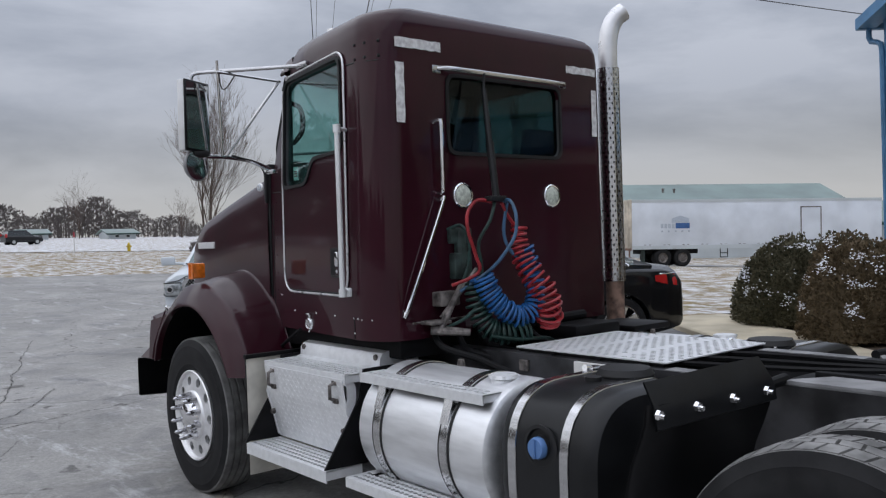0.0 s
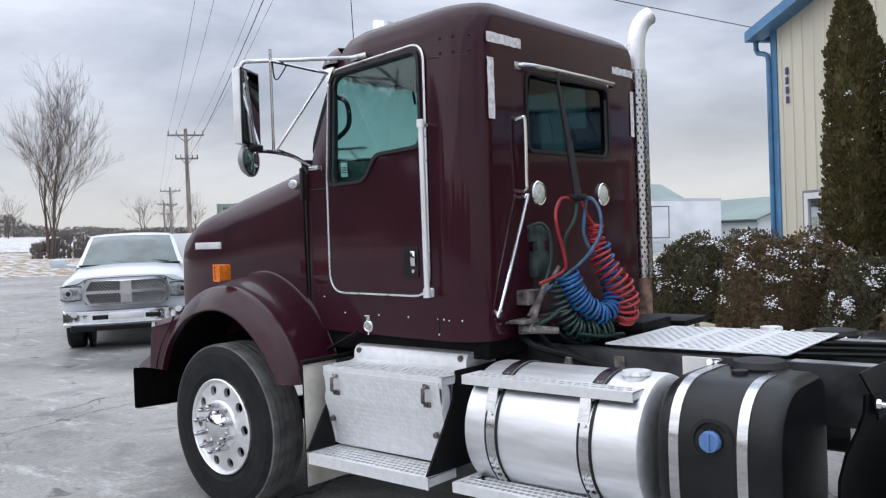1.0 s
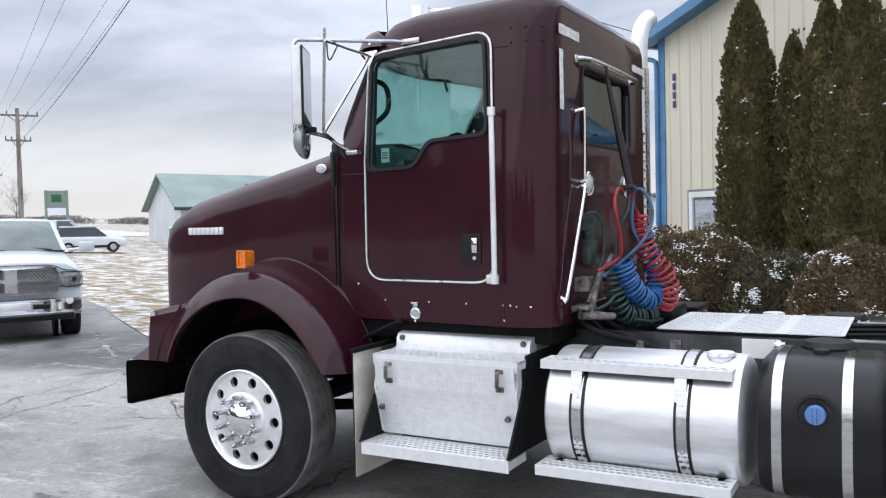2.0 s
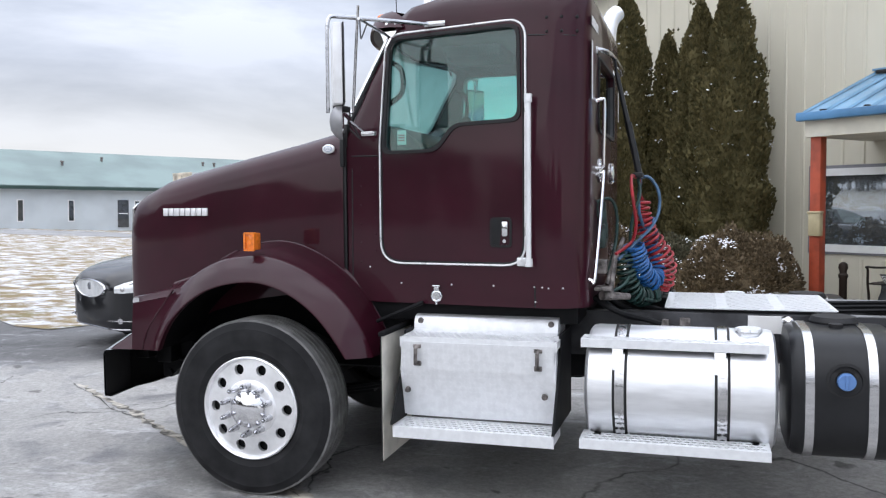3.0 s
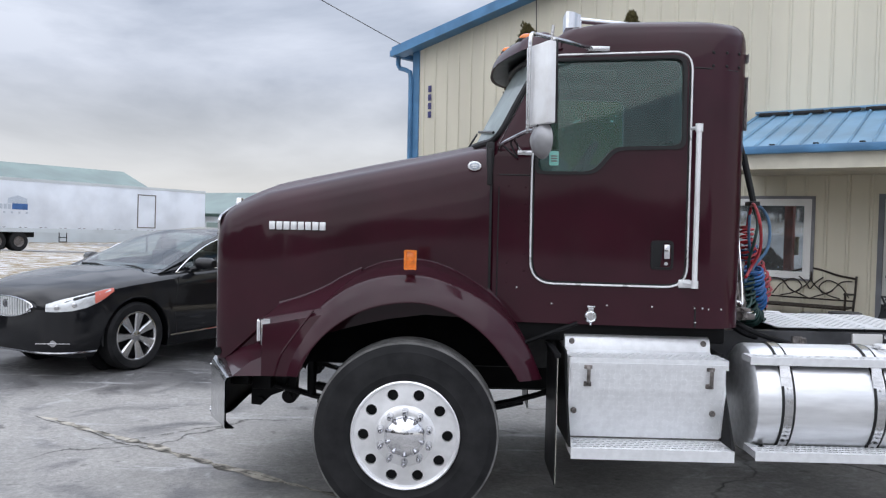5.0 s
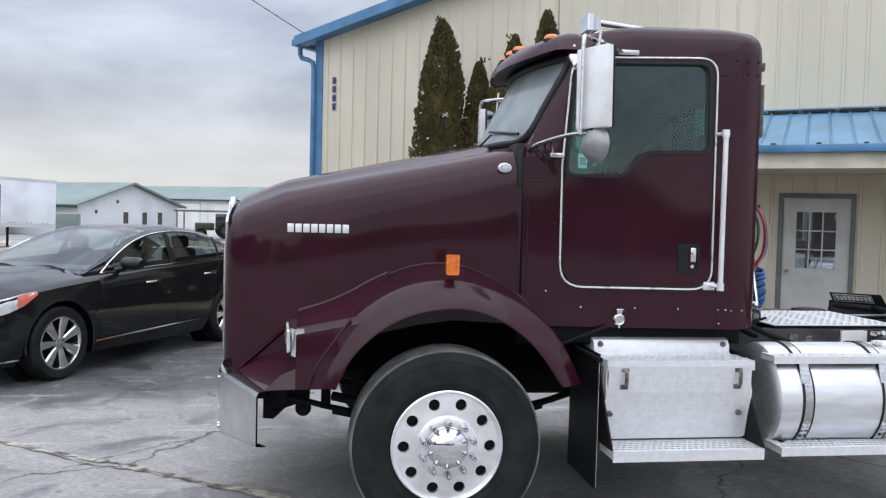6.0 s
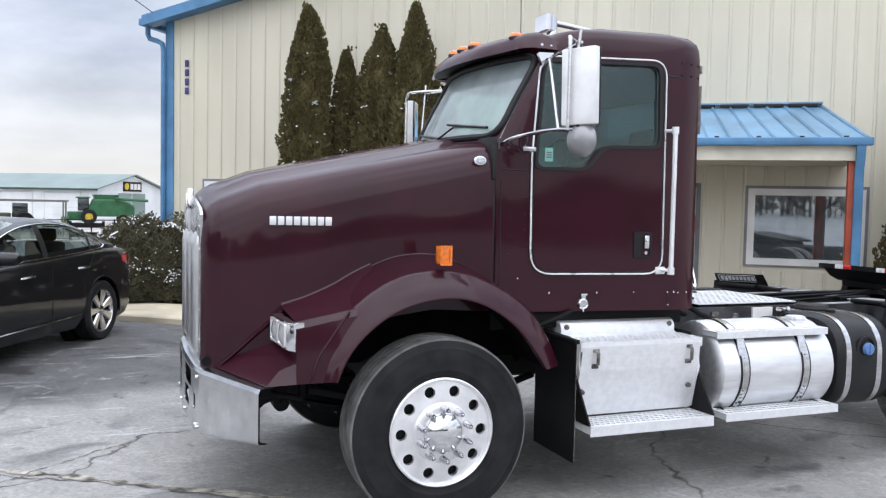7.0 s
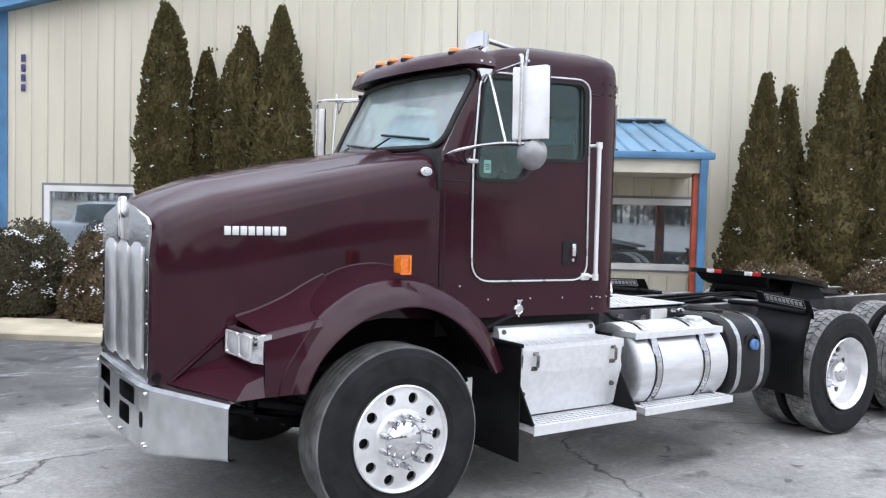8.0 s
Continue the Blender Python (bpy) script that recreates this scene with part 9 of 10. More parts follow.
        for x in (0.09, -1.0):
            bm = NEW()
            zz = 0.905 if x > 0 else 0.94
            tube(bm, smooth_path([(x + 0.11, s * 0.920, zz - 0.005), (x + 0.07, s * 0.950, zz), (x - 0.07, s * 0.950, zz + 0.005), (x - 0.11, s * 0.920, zz + 0.005)], 4), 0.013, 6)
            sub(car, "door_handle", bm, CHROME, "chrome door handle")
        bm = NEW()
        tube(bm, [(1.0, s * 0.925, 0.335), (-0.92, s * 0.93, 0.385)], 0.012, 6)
        sub(car, "sill_trim", bm, CHROME, "chrome sill strip")
        for pts in ([(0.90, 0.28), (0.93, 0.60), (0.86, 1.0)], [(-0.36, 0.28), (-0.36, 0.60), (-0.38, 1.06)], [(-1.0, 0.72), (-1.10, 0.86), (-1.26, 1.10)]):
            bm = NEW()
            tube(bm, smooth_path([(x, s * (0.931 if z < 0.8 else 0.914), z) for x, z in pts], 4), 0.004, 4)
            sub(car, "door_seam", bm, SEAL)
        # headlamp swept round the corner
        az = (31, 37, 44, 51, 58, 64)
        lo_z, hi_z = (0.69, 0.69, 0.70, 0.73, 0.785, 0.865), (0.765, 0.805, 0.84, 0.872, 0.90, 0.915)
        hl = lay(car, "headlamp", [[wrap(1.35, s * a, z0 + (z1 - z0) * f, 0.008) for a, z0, z1 in zip(az, lo_z, hi_z)] for f in (0, 0.33, 0.67, 1)], LAMP_GLASS, "clear swept-back headlamp")
        lay(hl, "side_marker", [[wrap(1.35, s * a, z0 + (z1 - z0) * f, 0.014) for a, z0, z1 in zip((55, 60, 66), (0.765, 0.81, 0.885), (0.885, 0.904, 0.918))] for f in (0, 0.5, 1)], CORAL, "coral red marker in the headlamp")
        for a, zz in ((37, 0.735), (45, 0.76)):
            bm = NEW()
            q = wrap(1.35, s * a, zz, 0.010)
            d = Vector((math.cos(radians(a)), s * math.sin(radians(a)), 0))
            rod(bm, q, q + d * 0.004, 0.026, 0.020, 16)
            sub(hl, "lamp_projector", bm, STAINLESS)
        bm = NEW()
        q = wrap(1.35, s * 35, 0.365, 0.0)
        d = Vector((math.cos(radians(35)), s * math.sin(radians(35)), 0))
        e = Vector((-d.y, d.x, 0))
        rod(bm, q - d * 0.01, q + d * 0.012, 0.038, 0.034, 16)
        tube(bm, [q + e * 0.17 + d * 0.005, q + d * 0.018, q - e * 0.17 + d * 0.005], 0.008, 6)
        sub(car, "fog_lamp", bm, NUT_CHROME, "round fog lamp with chrome bar")
        lay(car, "tail_lamp", [[wrap(-1.5, s * a, z0, 0.008) for a, z0 in zip((156, 146, 136, 126, 118), zs)] for zs in ((0.87, 0.87, 0.88, 0.91, 0.95), (0.95, 0.95, 0.96, 0.98, 1.00), (1.02, 1.03, 1.04, 1.04, 1.03))], RED_LENS, "red wraparound tail lamp")
        bm = NEW()
        tube(bm, [wrap(-1.5, s * a, 1.05, 0.006) for a in (160, 150, 140, 130, 122)], 0.010, 6)
        sub(car, "tail_trim", bm, CHROME, "chrome strip over the lamp")
    def oval(t, f, lift):
        sn = math.sin(t)
        return wrap(1.35, 23.5 * f * math.cos(t) * (0.93 if sn < 0 else 1.0), 0.728 + (0.100 if sn > 0 else 0.122) * f * sn, lift)

    turns = [2 * math.pi * i / 36 for i in range(36)]
    bm = NEW()
    loft(bm, [[oval(t, f, lf) for t in turns] for f, lf in ((1.0, 0.0), (1.0, 0.022), (0.97, 0.030), (0.93, 0.022), (0.92, 0.004))], cap=False)
    g = sub(car, "grille", bm, CHROME, "oval chrome waterfall grille")
    bm = NEW()
    loft(bm, [[oval(t, f, 0.006) for t in turns] for f in (0.93, 0.6, 0.3, 0.02)], cap=False)
    sub(g, "grille_back", bm, PLASTIC)
    for k in range(-9, 10):
        az = 2.3 * k
        q = math.sqrt(max(0.0, 1 - (az / 23.0) ** 2))
        bm = NEW()
        tube(bm, [wrap(1.35, az, 0.728 + z * q, 0.013) for z in (-0.108, -0.055, 0.0, 0.05, 0.088)], 0.0115, 6)
        sub(g, "grille_slat", bm, BADGE)
    bm = NEW()
    q = wrap(1.35, 0, 0.745, 0.0)
    rod(bm, q, q + Vector((0.030, 0, 0)), 0.045, 0.042, 20)
    sub(g, "emblem", bm, NUT_CHROME, "round plain emblem")
    bm = NEW()
    tube(bm, [wrap(1.35, a, 0.262, 0.004) for a in range(-58, 59, 6)], 0.013, 6)
    sub(car, "bumper_trim", bm, NUT_CHROME)
    for y0, y1 in ((-0.05, -0.65), (0.60, 0.05)):
        bm = NEW()
        tube(bm, [(1.10, y0, 1.075), (1.0, y0 * 0.5 + y1 * 0.5, 1.095), (0.97, y1, 1.09)], 0.010, 5)
        sub(car, "wiper", bm, PLASTIC)
    add_wheels(car, m, ((AX, 0.80), (-AX, 0.80), (AX, -0.80), (-AX, -0.80)), WR, 0.235, 7, STAINLESS)


hd = math.atan2(-0.879, -0.477)
lx, ly = -math.sin(hd), math.cos(hd)
mid = Vector((-2.59, 4.50, 0)) - Vector((lx, ly, 0)) * 0.86
sedan(Matrix.Translation((mid.x, mid.y, g_z(mid.x, mid.y))) @ Matrix.Rotation(hd, 4, 'Z'))


def pickup(m):
    car = thing("pickup_truck", "white crew-cab pickup with chrome grille and bumper facing the truck", "pickup truck", m=m)
    S = car_section
    tab = [(0.895, S(0.90, 0.50, 1.07, 1.15, 0.02, 0.03)), (0.87, S(0.955, 0.48, 1.11, 1.20, 0.03, 0.03)), (0.77, S(0.995, 0.46, 1.15, 1.25, 0.04, 0.04)), (0.3, S(1.005, 0.45, 1.18, 1.305, 0.045, 0.05)), (-0.35, S(1.01, 0.45, 1.21, 1.345, 0.045, 0.05)),
           (-0.75, S(1.01, 0.45, 1.22, 1.35, 0.03, 0.05)), (-3.0, S(1.01, 0.46, 1.24, 1.30, 0.0, 0.05)), (-4.85, S(1.0, 0.55, 1.26, 1.32, 0.0, 0.05))]
    bm = NEW()
    body_loft(bm, tab, 9)
    body = sub(car, "body", bm, WHITE_PAINT)
    cuts = []
    for x in (0.0, -3.57):
        for s in (-1, 1):
            c = NEW()
            rod(c, (x, s * 0.66, 0.42), (x, s * 1.2, 0.42), 0.47, seg=32)
            cuts.append(c)
    cut(body, cuts)
    bm = NEW()
    gh = [(-0.50, 0.90, 1.30, 0.885, 1.34), (-0.95, 0.89, 1.31, 0.80, 1.63), (-1.35, 0.885, 1.31, 0.735, 1.87), (-1.7, 0.885, 1.31, 0.72, 1.915), (-2.6, 0.885, 1.31, 0.715, 1.915), (-2.95, 0.88, 1.31, 0.72, 1.86), (-3.1, 0.88, 1.31, 0.80, 1.34)]
    rings = []
    for x, wb, zb, wt, zt in gh:
        half = [(wb, zb), (wb - (wb - wt) * 0.45, zb + (zt - zb) * 0.52), (wt + 0.02, zt - 0.05 * min(1, (zt - zb) * 3)), (wt - 0.06, zt - 0.006), (wt * 0.5, zt + 0.012), (0, zt + 0.02)]
        rings.append([(x, y, z) for y, z in half] + [(x, -y, z) for y, z in half[-2::-1]])
    loft(bm, rings, closed=False)
    bm.normal_update()
    for f in bm.faces:
        c = f.calc_center_median()
        f.material_index = 1 if (c.x > -1.36 and abs(c.y) < 0.72) or (abs(f.normal.y) > 0.5 and -2.9 < c.x < -0.9) else 0
    ob = finish("cabin", bm, [WHITE_PAINT, PICKUP_GLASS])
    ob.parent = car
    bm = NEW()
    out = rounded([(-0.57, 0.745), (0.57, 0.745), (0.66, 0.86), (0.66, 1.08), (0.55, 1.175), (-0.55, 1.175), (-0.66, 1.08), (-0.66, 0.86)], 0.04)
    holes = [rounded([(s * 0.085, z0), (s * (0.55 if z0 < 0.9 else 0.615), z0), (s * (0.61 if z0 < 0.9 else 0.53), z1), (s * 0.085, z1)], 0.02) for s in (1, -1) for z0, z1 in ((0.785, 0.935), (0.985, 1.135))]
    px = lambda y: 0.985 - 0.10 * y * y
    plate(bm, out, holes, lambda a, b, d: (px(a) + d - 0.03, a, b), 0.06)
    g = sub(car, "grille", bm, NUT_CHROME, "chrome crosshair grille with bright mesh")
    bm = NEW()
    plate(bm, [(-0.63, 0.77), (0.63, 0.77), (0.63, 1.145), (-0.63, 1.145)], [], lambda a, b, d: (px(a) - 0.045 + d, a, b), 0.01)
    sub(g, "grille_back", bm, SEAL)
    bm = NEW()
    for z0 in (0.805, 0.86, 0.915, 1.005, 1.06, 1.115):
        for s in (-1, 1):
            n = 20
            pts = [(px(s * (0.085 + 0.52 * k / n)) - 0.008, s * (0.085 + 0.52 * k / n), z0 + (0.024 if k % 2 else -0.024)) for k in range(n + 1)]
            tube(bm, pts, 0.0065, 4)
    ms = sub(g, "grille_mesh", bm, BADGE)
    tagged(ms, kind="stuff")
    for s in (-1, 1):
        bm = NEW()
        tube(bm, smooth_path([(0.94, 0.0, 1.19), (0.935, s * 0.3, 1.187), (0.915, s * 0.58, 1.175), (0.90, s * 0.74, 1.10), (0.885, s * 0.93, 1.085)], 4), 0.007, 5)
        sub(car, "hood_seam", bm, SEAL)
    bm = NEW()
    prism(bm, rounded([(-0.055, 0.90), (0.055, 0.90), (0.085, 1.06), (0.0, 1.085), (-0.085, 1.06)], 0.02), lambda a, b, d: (1.016 + d, a, b), 0.02)
    sub(g, "emblem", bm, STAINLESS, "plain shield-shaped emblem")
    for s in (-1, 1):
        hl = lay(car, "headlamp", [[(0.968, s * 0.675, 0.86), (0.955, s * 0.80, 0.845), (0.90, s * 0.955, 0.85), (0.78, s * 1.008, 0.87)], [(0.985, s * 0.68, 0.97), (0.965, s * 0.80, 0.97), (0.90, s * 0.972, 0.97), (0.77, s * 1.012, 0.97)], [(0.965, s * 0.66, 1.065), (0.94, s * 0.80, 1.065), (0.88, s * 0.962, 1.06), (0.76, s * 1.005, 1.05)]], PICKUP_LAMP, "clear headlamp")
        bm = NEW()
        rod(bm, (0.945, s * 0.865, 0.955), (0.962, s * 0.868, 0.955), 0.062, 0.058, 18)
        sub(hl, "projector_ring", bm, STAINLESS)
        bm = NEW()
        rod(bm, (0.955, s * 0.868, 0.955), (0.968, s * 0.868, 0.955), 0.042, 0.036, 16)
        sub(hl, "lamp_projector", bm, SEAL)
        bm = NEW()
        tube(bm, [(0.975, s * 0.67, 1.07), (0.95, s * 0.80, 1.07), (0.89, s * 0.965, 1.065), (0.76, s * 1.01, 1.055)], 0.008, 5)
        tube(bm, [(0.975, s * 0.675, 0.855), (0.96, s * 0.80, 0.84), (0.905, s * 0.96, 0.845), (0.78, s * 1.012, 0.865)], 0.008, 5)
        tagged(sub(hl, "lamp_gap", bm, SEAL), kind="stuff")
        bm = NEW()
        box(bm, (-0.70, min(s * 1.08, s * 1.33), 1.34), (-0.58, max(s * 1.08, s * 1.33), 1.50), 0.03)
        rod(bm, (-0.64, s * 0.90, 1.36), (-0.64, s * 1.10, 1.38), 0.03, seg=8)
        sub(car, "door_mirror", bm, WHITE_PAINT, "large white tow mirror")
        bm = NEW()
        box(bm, (1.035, min(s * 0.28, s * 0.52), 0.525), (1.062, max(s * 0.28, s * 0.52), 0.60), 0.012)
        sub(car, "tow_hook_slot", bm, PLASTIC)
        bm = NEW()
        rod(bm, (1.0, s * 0.80, 0.625), (1.035, s * 0.79, 0.625), 0.05, 0.045, 14)
        sub(car, "fog_lamp", bm, LAMP_GLASS)
    bm = NEW()
    rings = []
    for y, x in ((-1.0, 0.70), (-0.97, 0.90), (-0.80, 1.01), (-0.4, 1.05), (0, 1.06), (0.4, 1.05), (0.80, 1.01), (0.97, 0.90), (1.0, 0.70)):
        rings.append([(x - 0.05, y, 0.68), (x - 0.01, y, 0.665), (x, y, 0.60), (x, y, 0.51), (x + 0.01, y, 0.46), (x - 0.03, y, 0.42), (x - 0.08, y, 0.41)])
    loft(bm, rings, closed=False)
    sub(car, "bumper", bm, CHROME, "chrome front bumper")
    bm = NEW()
    box(bm, (0.70, -0.86, 0.34), (0.98, 0.86, 0.455), 0.03)
    sub(car, "air_dam", bm, PLASTIC)
    bm = NEW()
    box(bm, (1.05, -0.26, 0.52), (1.066, 0.26, 0.63), 0.005)
    sub(car, "number_plate_bar", bm, BADGE)
    bm = NEW()
    for y0, y1 in ((-0.02, -0.62), (0.66, 0.06)):
        tube(bm, [(-0.55, y0, 1.385), (-0.62, 0.5 * (y0 + y1), 1.42), (-0.64, y1, 1.415)], 0.012, 5)
    box(bm, (-0.60, -0.85, 1.355), (-0.47, 0.85, 1.375), 0.005)
    sub(car, "wiper", bm, PLASTIC)
    bm = NEW()
    for x in (0.0, -3.57):
        for s in (-1, 1):
            rod(bm, (x, s * 0.60, 0.45), (x, s * 0.66, 0.45), 0.48, seg=20)
    box(bm, (-4.6, -0.7, 0.42), (0.7, 0.7, 0.60), 0.05)
    sub(car, "underbody", bm, FRAME)
    add_wheels(car, m, ((0.0, 0.86), (-3.57, 0.86), (0.0, -0.86), (-3.57, -0.86)), 0.40, 0.27, 5, CHROME)


fwd = Vector((0.84, -0.54, 0)).normalized()
pos = Vector((-9.22, 3.40, 0))
pickup(Matrix.Translation((pos.x, pos.y, g_z(pos.x, pos.y))) @ Matrix.Rotation(math.atan2(fwd.y, fwd.x), 4, 'Z') @ Matrix.Scale(1.02, 4))


# ---- semi-trailer by the far sheds ----
def trailer(m):
    t = thing("semi_trailer", "long white box semi-trailer with stained rear doors", "trailer", m=m)
    L, W, top = 15.3, 2.45, 3.80
    bm = NEW()
    box(bm, (0.06, 0, 1.02), (L, W, top - 0.02), 0.03)
    sub(t, "box_body", bm, TRAILER_WHITE, "white smooth side")
    bm = NEW()
    box(bm, (0, 0.02, 1.00), (0.055, W - 0.02, top), 0.015)
    box(bm, (-0.02, 0.0, top - 0.14), (0.05, W, top + 0.02), 0.01)
    sub(t, "rear_door", bm, TRAILER_DOOR, "stained cream rear doors")
    for y in (0.36, 0.86, 1.59, 2.09):
        bm = NEW()
        rod(bm, (-0.02, y, 1.0), (-0.02, y, top - 0.16), 0.016, seg=8)
        sub(t, "lock_rod", bm, TRAILER_DOOR)
    bm = NEW()
    box(bm, (-0.015, W / 2 - 0.012, 1.02), (0.0, W / 2 + 0.012, top - 0.15))
    sub(t, "door_gap", bm, SEAL)
    bm = NEW()
    box(bm, (-0.03, 0.01, 0.92), (0.02, W - 0.01, 1.06), 0.01)
    sub(t, "rear_sill", bm, RUST, "rusty rear sill")
    for y in (-0.004, W + 0.004):
        bm = NEW()
        box(bm, (0.05, y - 0.012, 0.98), (L, y + 0.012, 1.19))
        box(bm, (0.05, y - 0.014, top - 0.16), (L, y + 0.014, top))
        sub(t, "rail", bm, GREY_WALL, "pale grey side rails")
    bm = NEW()
    for k in range(13):
        x = 0.75 + k * 1.13
        for dx in (0.0, 0.28):
            box(bm, (x + dx, -0.020, 1.215), (x + dx + 0.13, -0.010, 1.245))
    tagged(sub(t, "marker_dashes", bm, DIRTY), kind="stuff")
    bm = NEW()
    plate(bm, [(10.20, 1.34), (11.50, 1.34), (11.50, 3.34), (10.20, 3.34)], [[(10.26, 1.40), (11.44, 1.40), (11.44, 3.28), (10.26, 3.28)]], lambda a, b, d: (a, -0.02 + d, b), 0.02)
    sub(t, "side_door", bm, DIRTY, "framed side door")
    bm = NEW()
    prism(bm, [(2.40, 2.47), (3.42, 2.47), (3.42, 2.72), (2.92, 2.88), (2.40, 2.72)], lambda a, b, d: (a, -0.014 + d, b), 0.008)
    lg = sub(t, "panel_mark", bm, PALE_ENAMEL, "faded blue-grey mark on the side")
    bm = NEW()
    box(bm, (2.62, -0.016, 2.15), (3.46, -0.008, 2.46))
    sub(lg, "blue_block", bm, BLUE_PRINT)
    for k in range(5):
        bm = NEW()
        box(bm, (1.76 + 0.40 * k, -0.014, 1.94), (1.87 + 0.40 * k, -0.008, 2.04))
        sub(lg, "mark_bar", bm, PALE_ENAMEL)
    for k in range(4):
        bm = NEW()
        box(bm, (1.74 + 0.22 * k, -0.014, 2.17), (1.90 + 0.22 * k, -0.008, 2.42))
        sub(lg, "letter_bar", bm, PALE_ENAMEL)
    for x in (1.87, 3.05):
        for y in (0.33, W - 0.33):
            bm = NEW()
            mm = Matrix.Translation((x, y, 0.49)) @ Matrix.Rotation(radians(90), 4, 'X')
            revolve(bm, [(0.28, 0.30), (0.30, 0.32), (0.46, 0.32), (0.50, 0.27), (0.50, -0.27), (0.46, -0.32), (0.28, -0.30)], mm, 28)
            wq = sub(t, "wheel", bm, RUBBER, "black trailer tyres")
            bm = NEW()
            revolve(bm, [(0.29, 0.28), (0.20, 0.20), (0.10, 0.22), (0.001, 0.24)], mm if y < 1 else mm @ Matrix.Rotation(math.pi, 4, 'X'), 20)
            sub(wq, "rim", bm, DIRTY)
    bm = NEW()
    box(bm, (0.75, 0.6, 0.70), (4.2, W - 0.6, 0.99), 0.02)
    sub(t, "bogie_frame", bm, FRAME)
    bm = NEW()
    box(bm, (0.0, 0.3, 0.45), (0.12, W - 0.3, 0.55), 0.01)
    for y in (0.5, W - 0.5):
        box(bm, (0.02, y - 0.05, 0.5), (0.10, y + 0.05, 1.0), 0.01)
    sub(t, "rear_guard", bm, RUST, "rusty rear guard")
    bm = NEW()
    for x in (5.32, 5.76):
        rod(bm, (x, 0.08, 0.47), (x, 0.08, 0.99), 0.025, seg=6)
    for z in (0.48, 0.72):
        rod(bm, (5.32, 0.08, z), (5.76, 0.08, z), 0.025, seg=6)
    sub(t, "side_ladder", bm, FRAME, "black side ladder")
    for y in (0.5, W - 0.5):
        bm = NEW()
        rod(bm, (12.4, y, -0.15), (12.4, y, 1.0), 0.07, seg=8)
        sub(t, "landing_leg", bm, FRAME)
    bm = NEW()
    box(bm, (0.78, 0.1, 0.25), (0.81, 0.7, 0.95))
    sub(t, "mud_flap", bm, OLD_GREEN, "dirty mud flap")


trailer(Matrix.Translation((-24.33, 34.80, -0.39)) @ Matrix.Rotation(radians(57.8), 4, 'Z') @ Matrix.Rotation(radians(1.15), 4, 'Y'))


# ---- far sheds, farm machines, poles ----
def shed(name, label, p0, ang, L, D, eave, ridge, wall_mat, wins=(), doors=(), gable_wins=(), base=None, over=0.5, tilt=0.0):
    """A gabled shed: p0 is a front corner, the front runs along ang for L, D deep, ridge parallel to the front."""
    z0 = g_z(p0[0] + 0.5 * L * math.cos(ang), p0[1] + 0.5 * L * math.sin(ang)) if base is None else base
    m = Matrix.Translation((p0[0], p0[1], z0)) @ Matrix.Rotation(ang, 4, 'Z') @ Matrix.Rotation(tilt, 4, 'Y')
    t = thing(name, label, "building", m=m)
    bm = NEW()
    prof = [(0, -0.6), (0, eave), (D / 2, ridge), (D, eave), (D, -0.6)]
    loft(bm, [[(x, y, z) for y, z in prof] for x in (0, L)])
    sub(t, "wall", bm, wall_mat)
    bm = NEW()
    k = (ridge - eave) / (D / 2)
    rp = [(-over, eave - over * k + 0.05), (D / 2, ridge + 0.05), (D + over, eave - over * k + 0.05), (D + over, eave - over * k + 0.18), (D / 2, ridge + 0.2), (-over, eave - over * k + 0.18)]
    loft(bm, [[(x, y, z) for y, z in rp] for x in (-over, L + over)])
    sub(t, "roof", bm, GREEN_ROOF, "green metal roof")
    bm = NEW()
    box(bm, (-over - 0.02, -over - 0.06, eave - over * k - 0.08), (L + over + 0.02, -over + 0.0, eave - over * k + 0.12))
    sub(t, "eave_trim", bm, material("dark_green_trim", (0.03, 0.06, 0.05), 0.5))
    for x, z, w, h in wins:
        bm = NEW()
        box(bm, (x - w / 2, -0.03, z), (x + w / 2, 0.02, z + h))
        wn_ob = sub(t, "window", bm, WIN_FRAME)
        bm = NEW()
        box(bm, (x - w / 2 + 0.06, -0.04, z + 0.06), (x + w / 2 - 0.06, -0.028, z + h - 0.06))
        sub(wn_ob, "pane", bm, DARK_PANE)
    for x, w, h in doors:
        bm = NEW()
        box(bm, (x - w / 2, -0.06, 0), (x + w / 2, 0.0, h))
        d_ob = sub(t, "bay_door", bm, WHITE_WALL)
        bm = NEW()
        for k2 in range(1, 4):
            box(bm, (x - w / 2, -0.075, h * k2 / 4 - 0.02), (x + w / 2, -0.061, h * k2 / 4 + 0.02))
        box(bm, (x - w / 2 - 0.12, -0.08, 0), (x - w / 2, -0.0, h + 0.12))
        box(bm, (x + w / 2, -0.08, 0), (x + w / 2 + 0.12, -0.0, h + 0.12))
        box(bm, (x - w / 2 - 0.12, -0.08, h), (x + w / 2 + 0.12, -0.0, h + 0.12))
        sub(d_ob, "door_trim", bm, GREY_WALL)
    for y, z, w, h, end in gable_wins:
        x = 0 if end == 0 else L
        e = -1 if end == 0 else 1
        bm = NEW()
        box(bm, (min(x, x + e * 0.03), y - w / 2, z), (max(x, x + e * 0.03), y + w / 2, z + h))
        wn_ob = sub(t, "window", bm, WIN_FRAME)
        bm = NEW()
        box(bm, (min(x + e * 0.028, x + e * 0.04), y - w / 2 + 0.06, z + 0.06), (max(x + e * 0.028, x + e * 0.04), y + w / 2 - 0.06, z + h - 0.06))
        sub(wn_ob, "pane", bm, DARK_PANE)
    return t, m


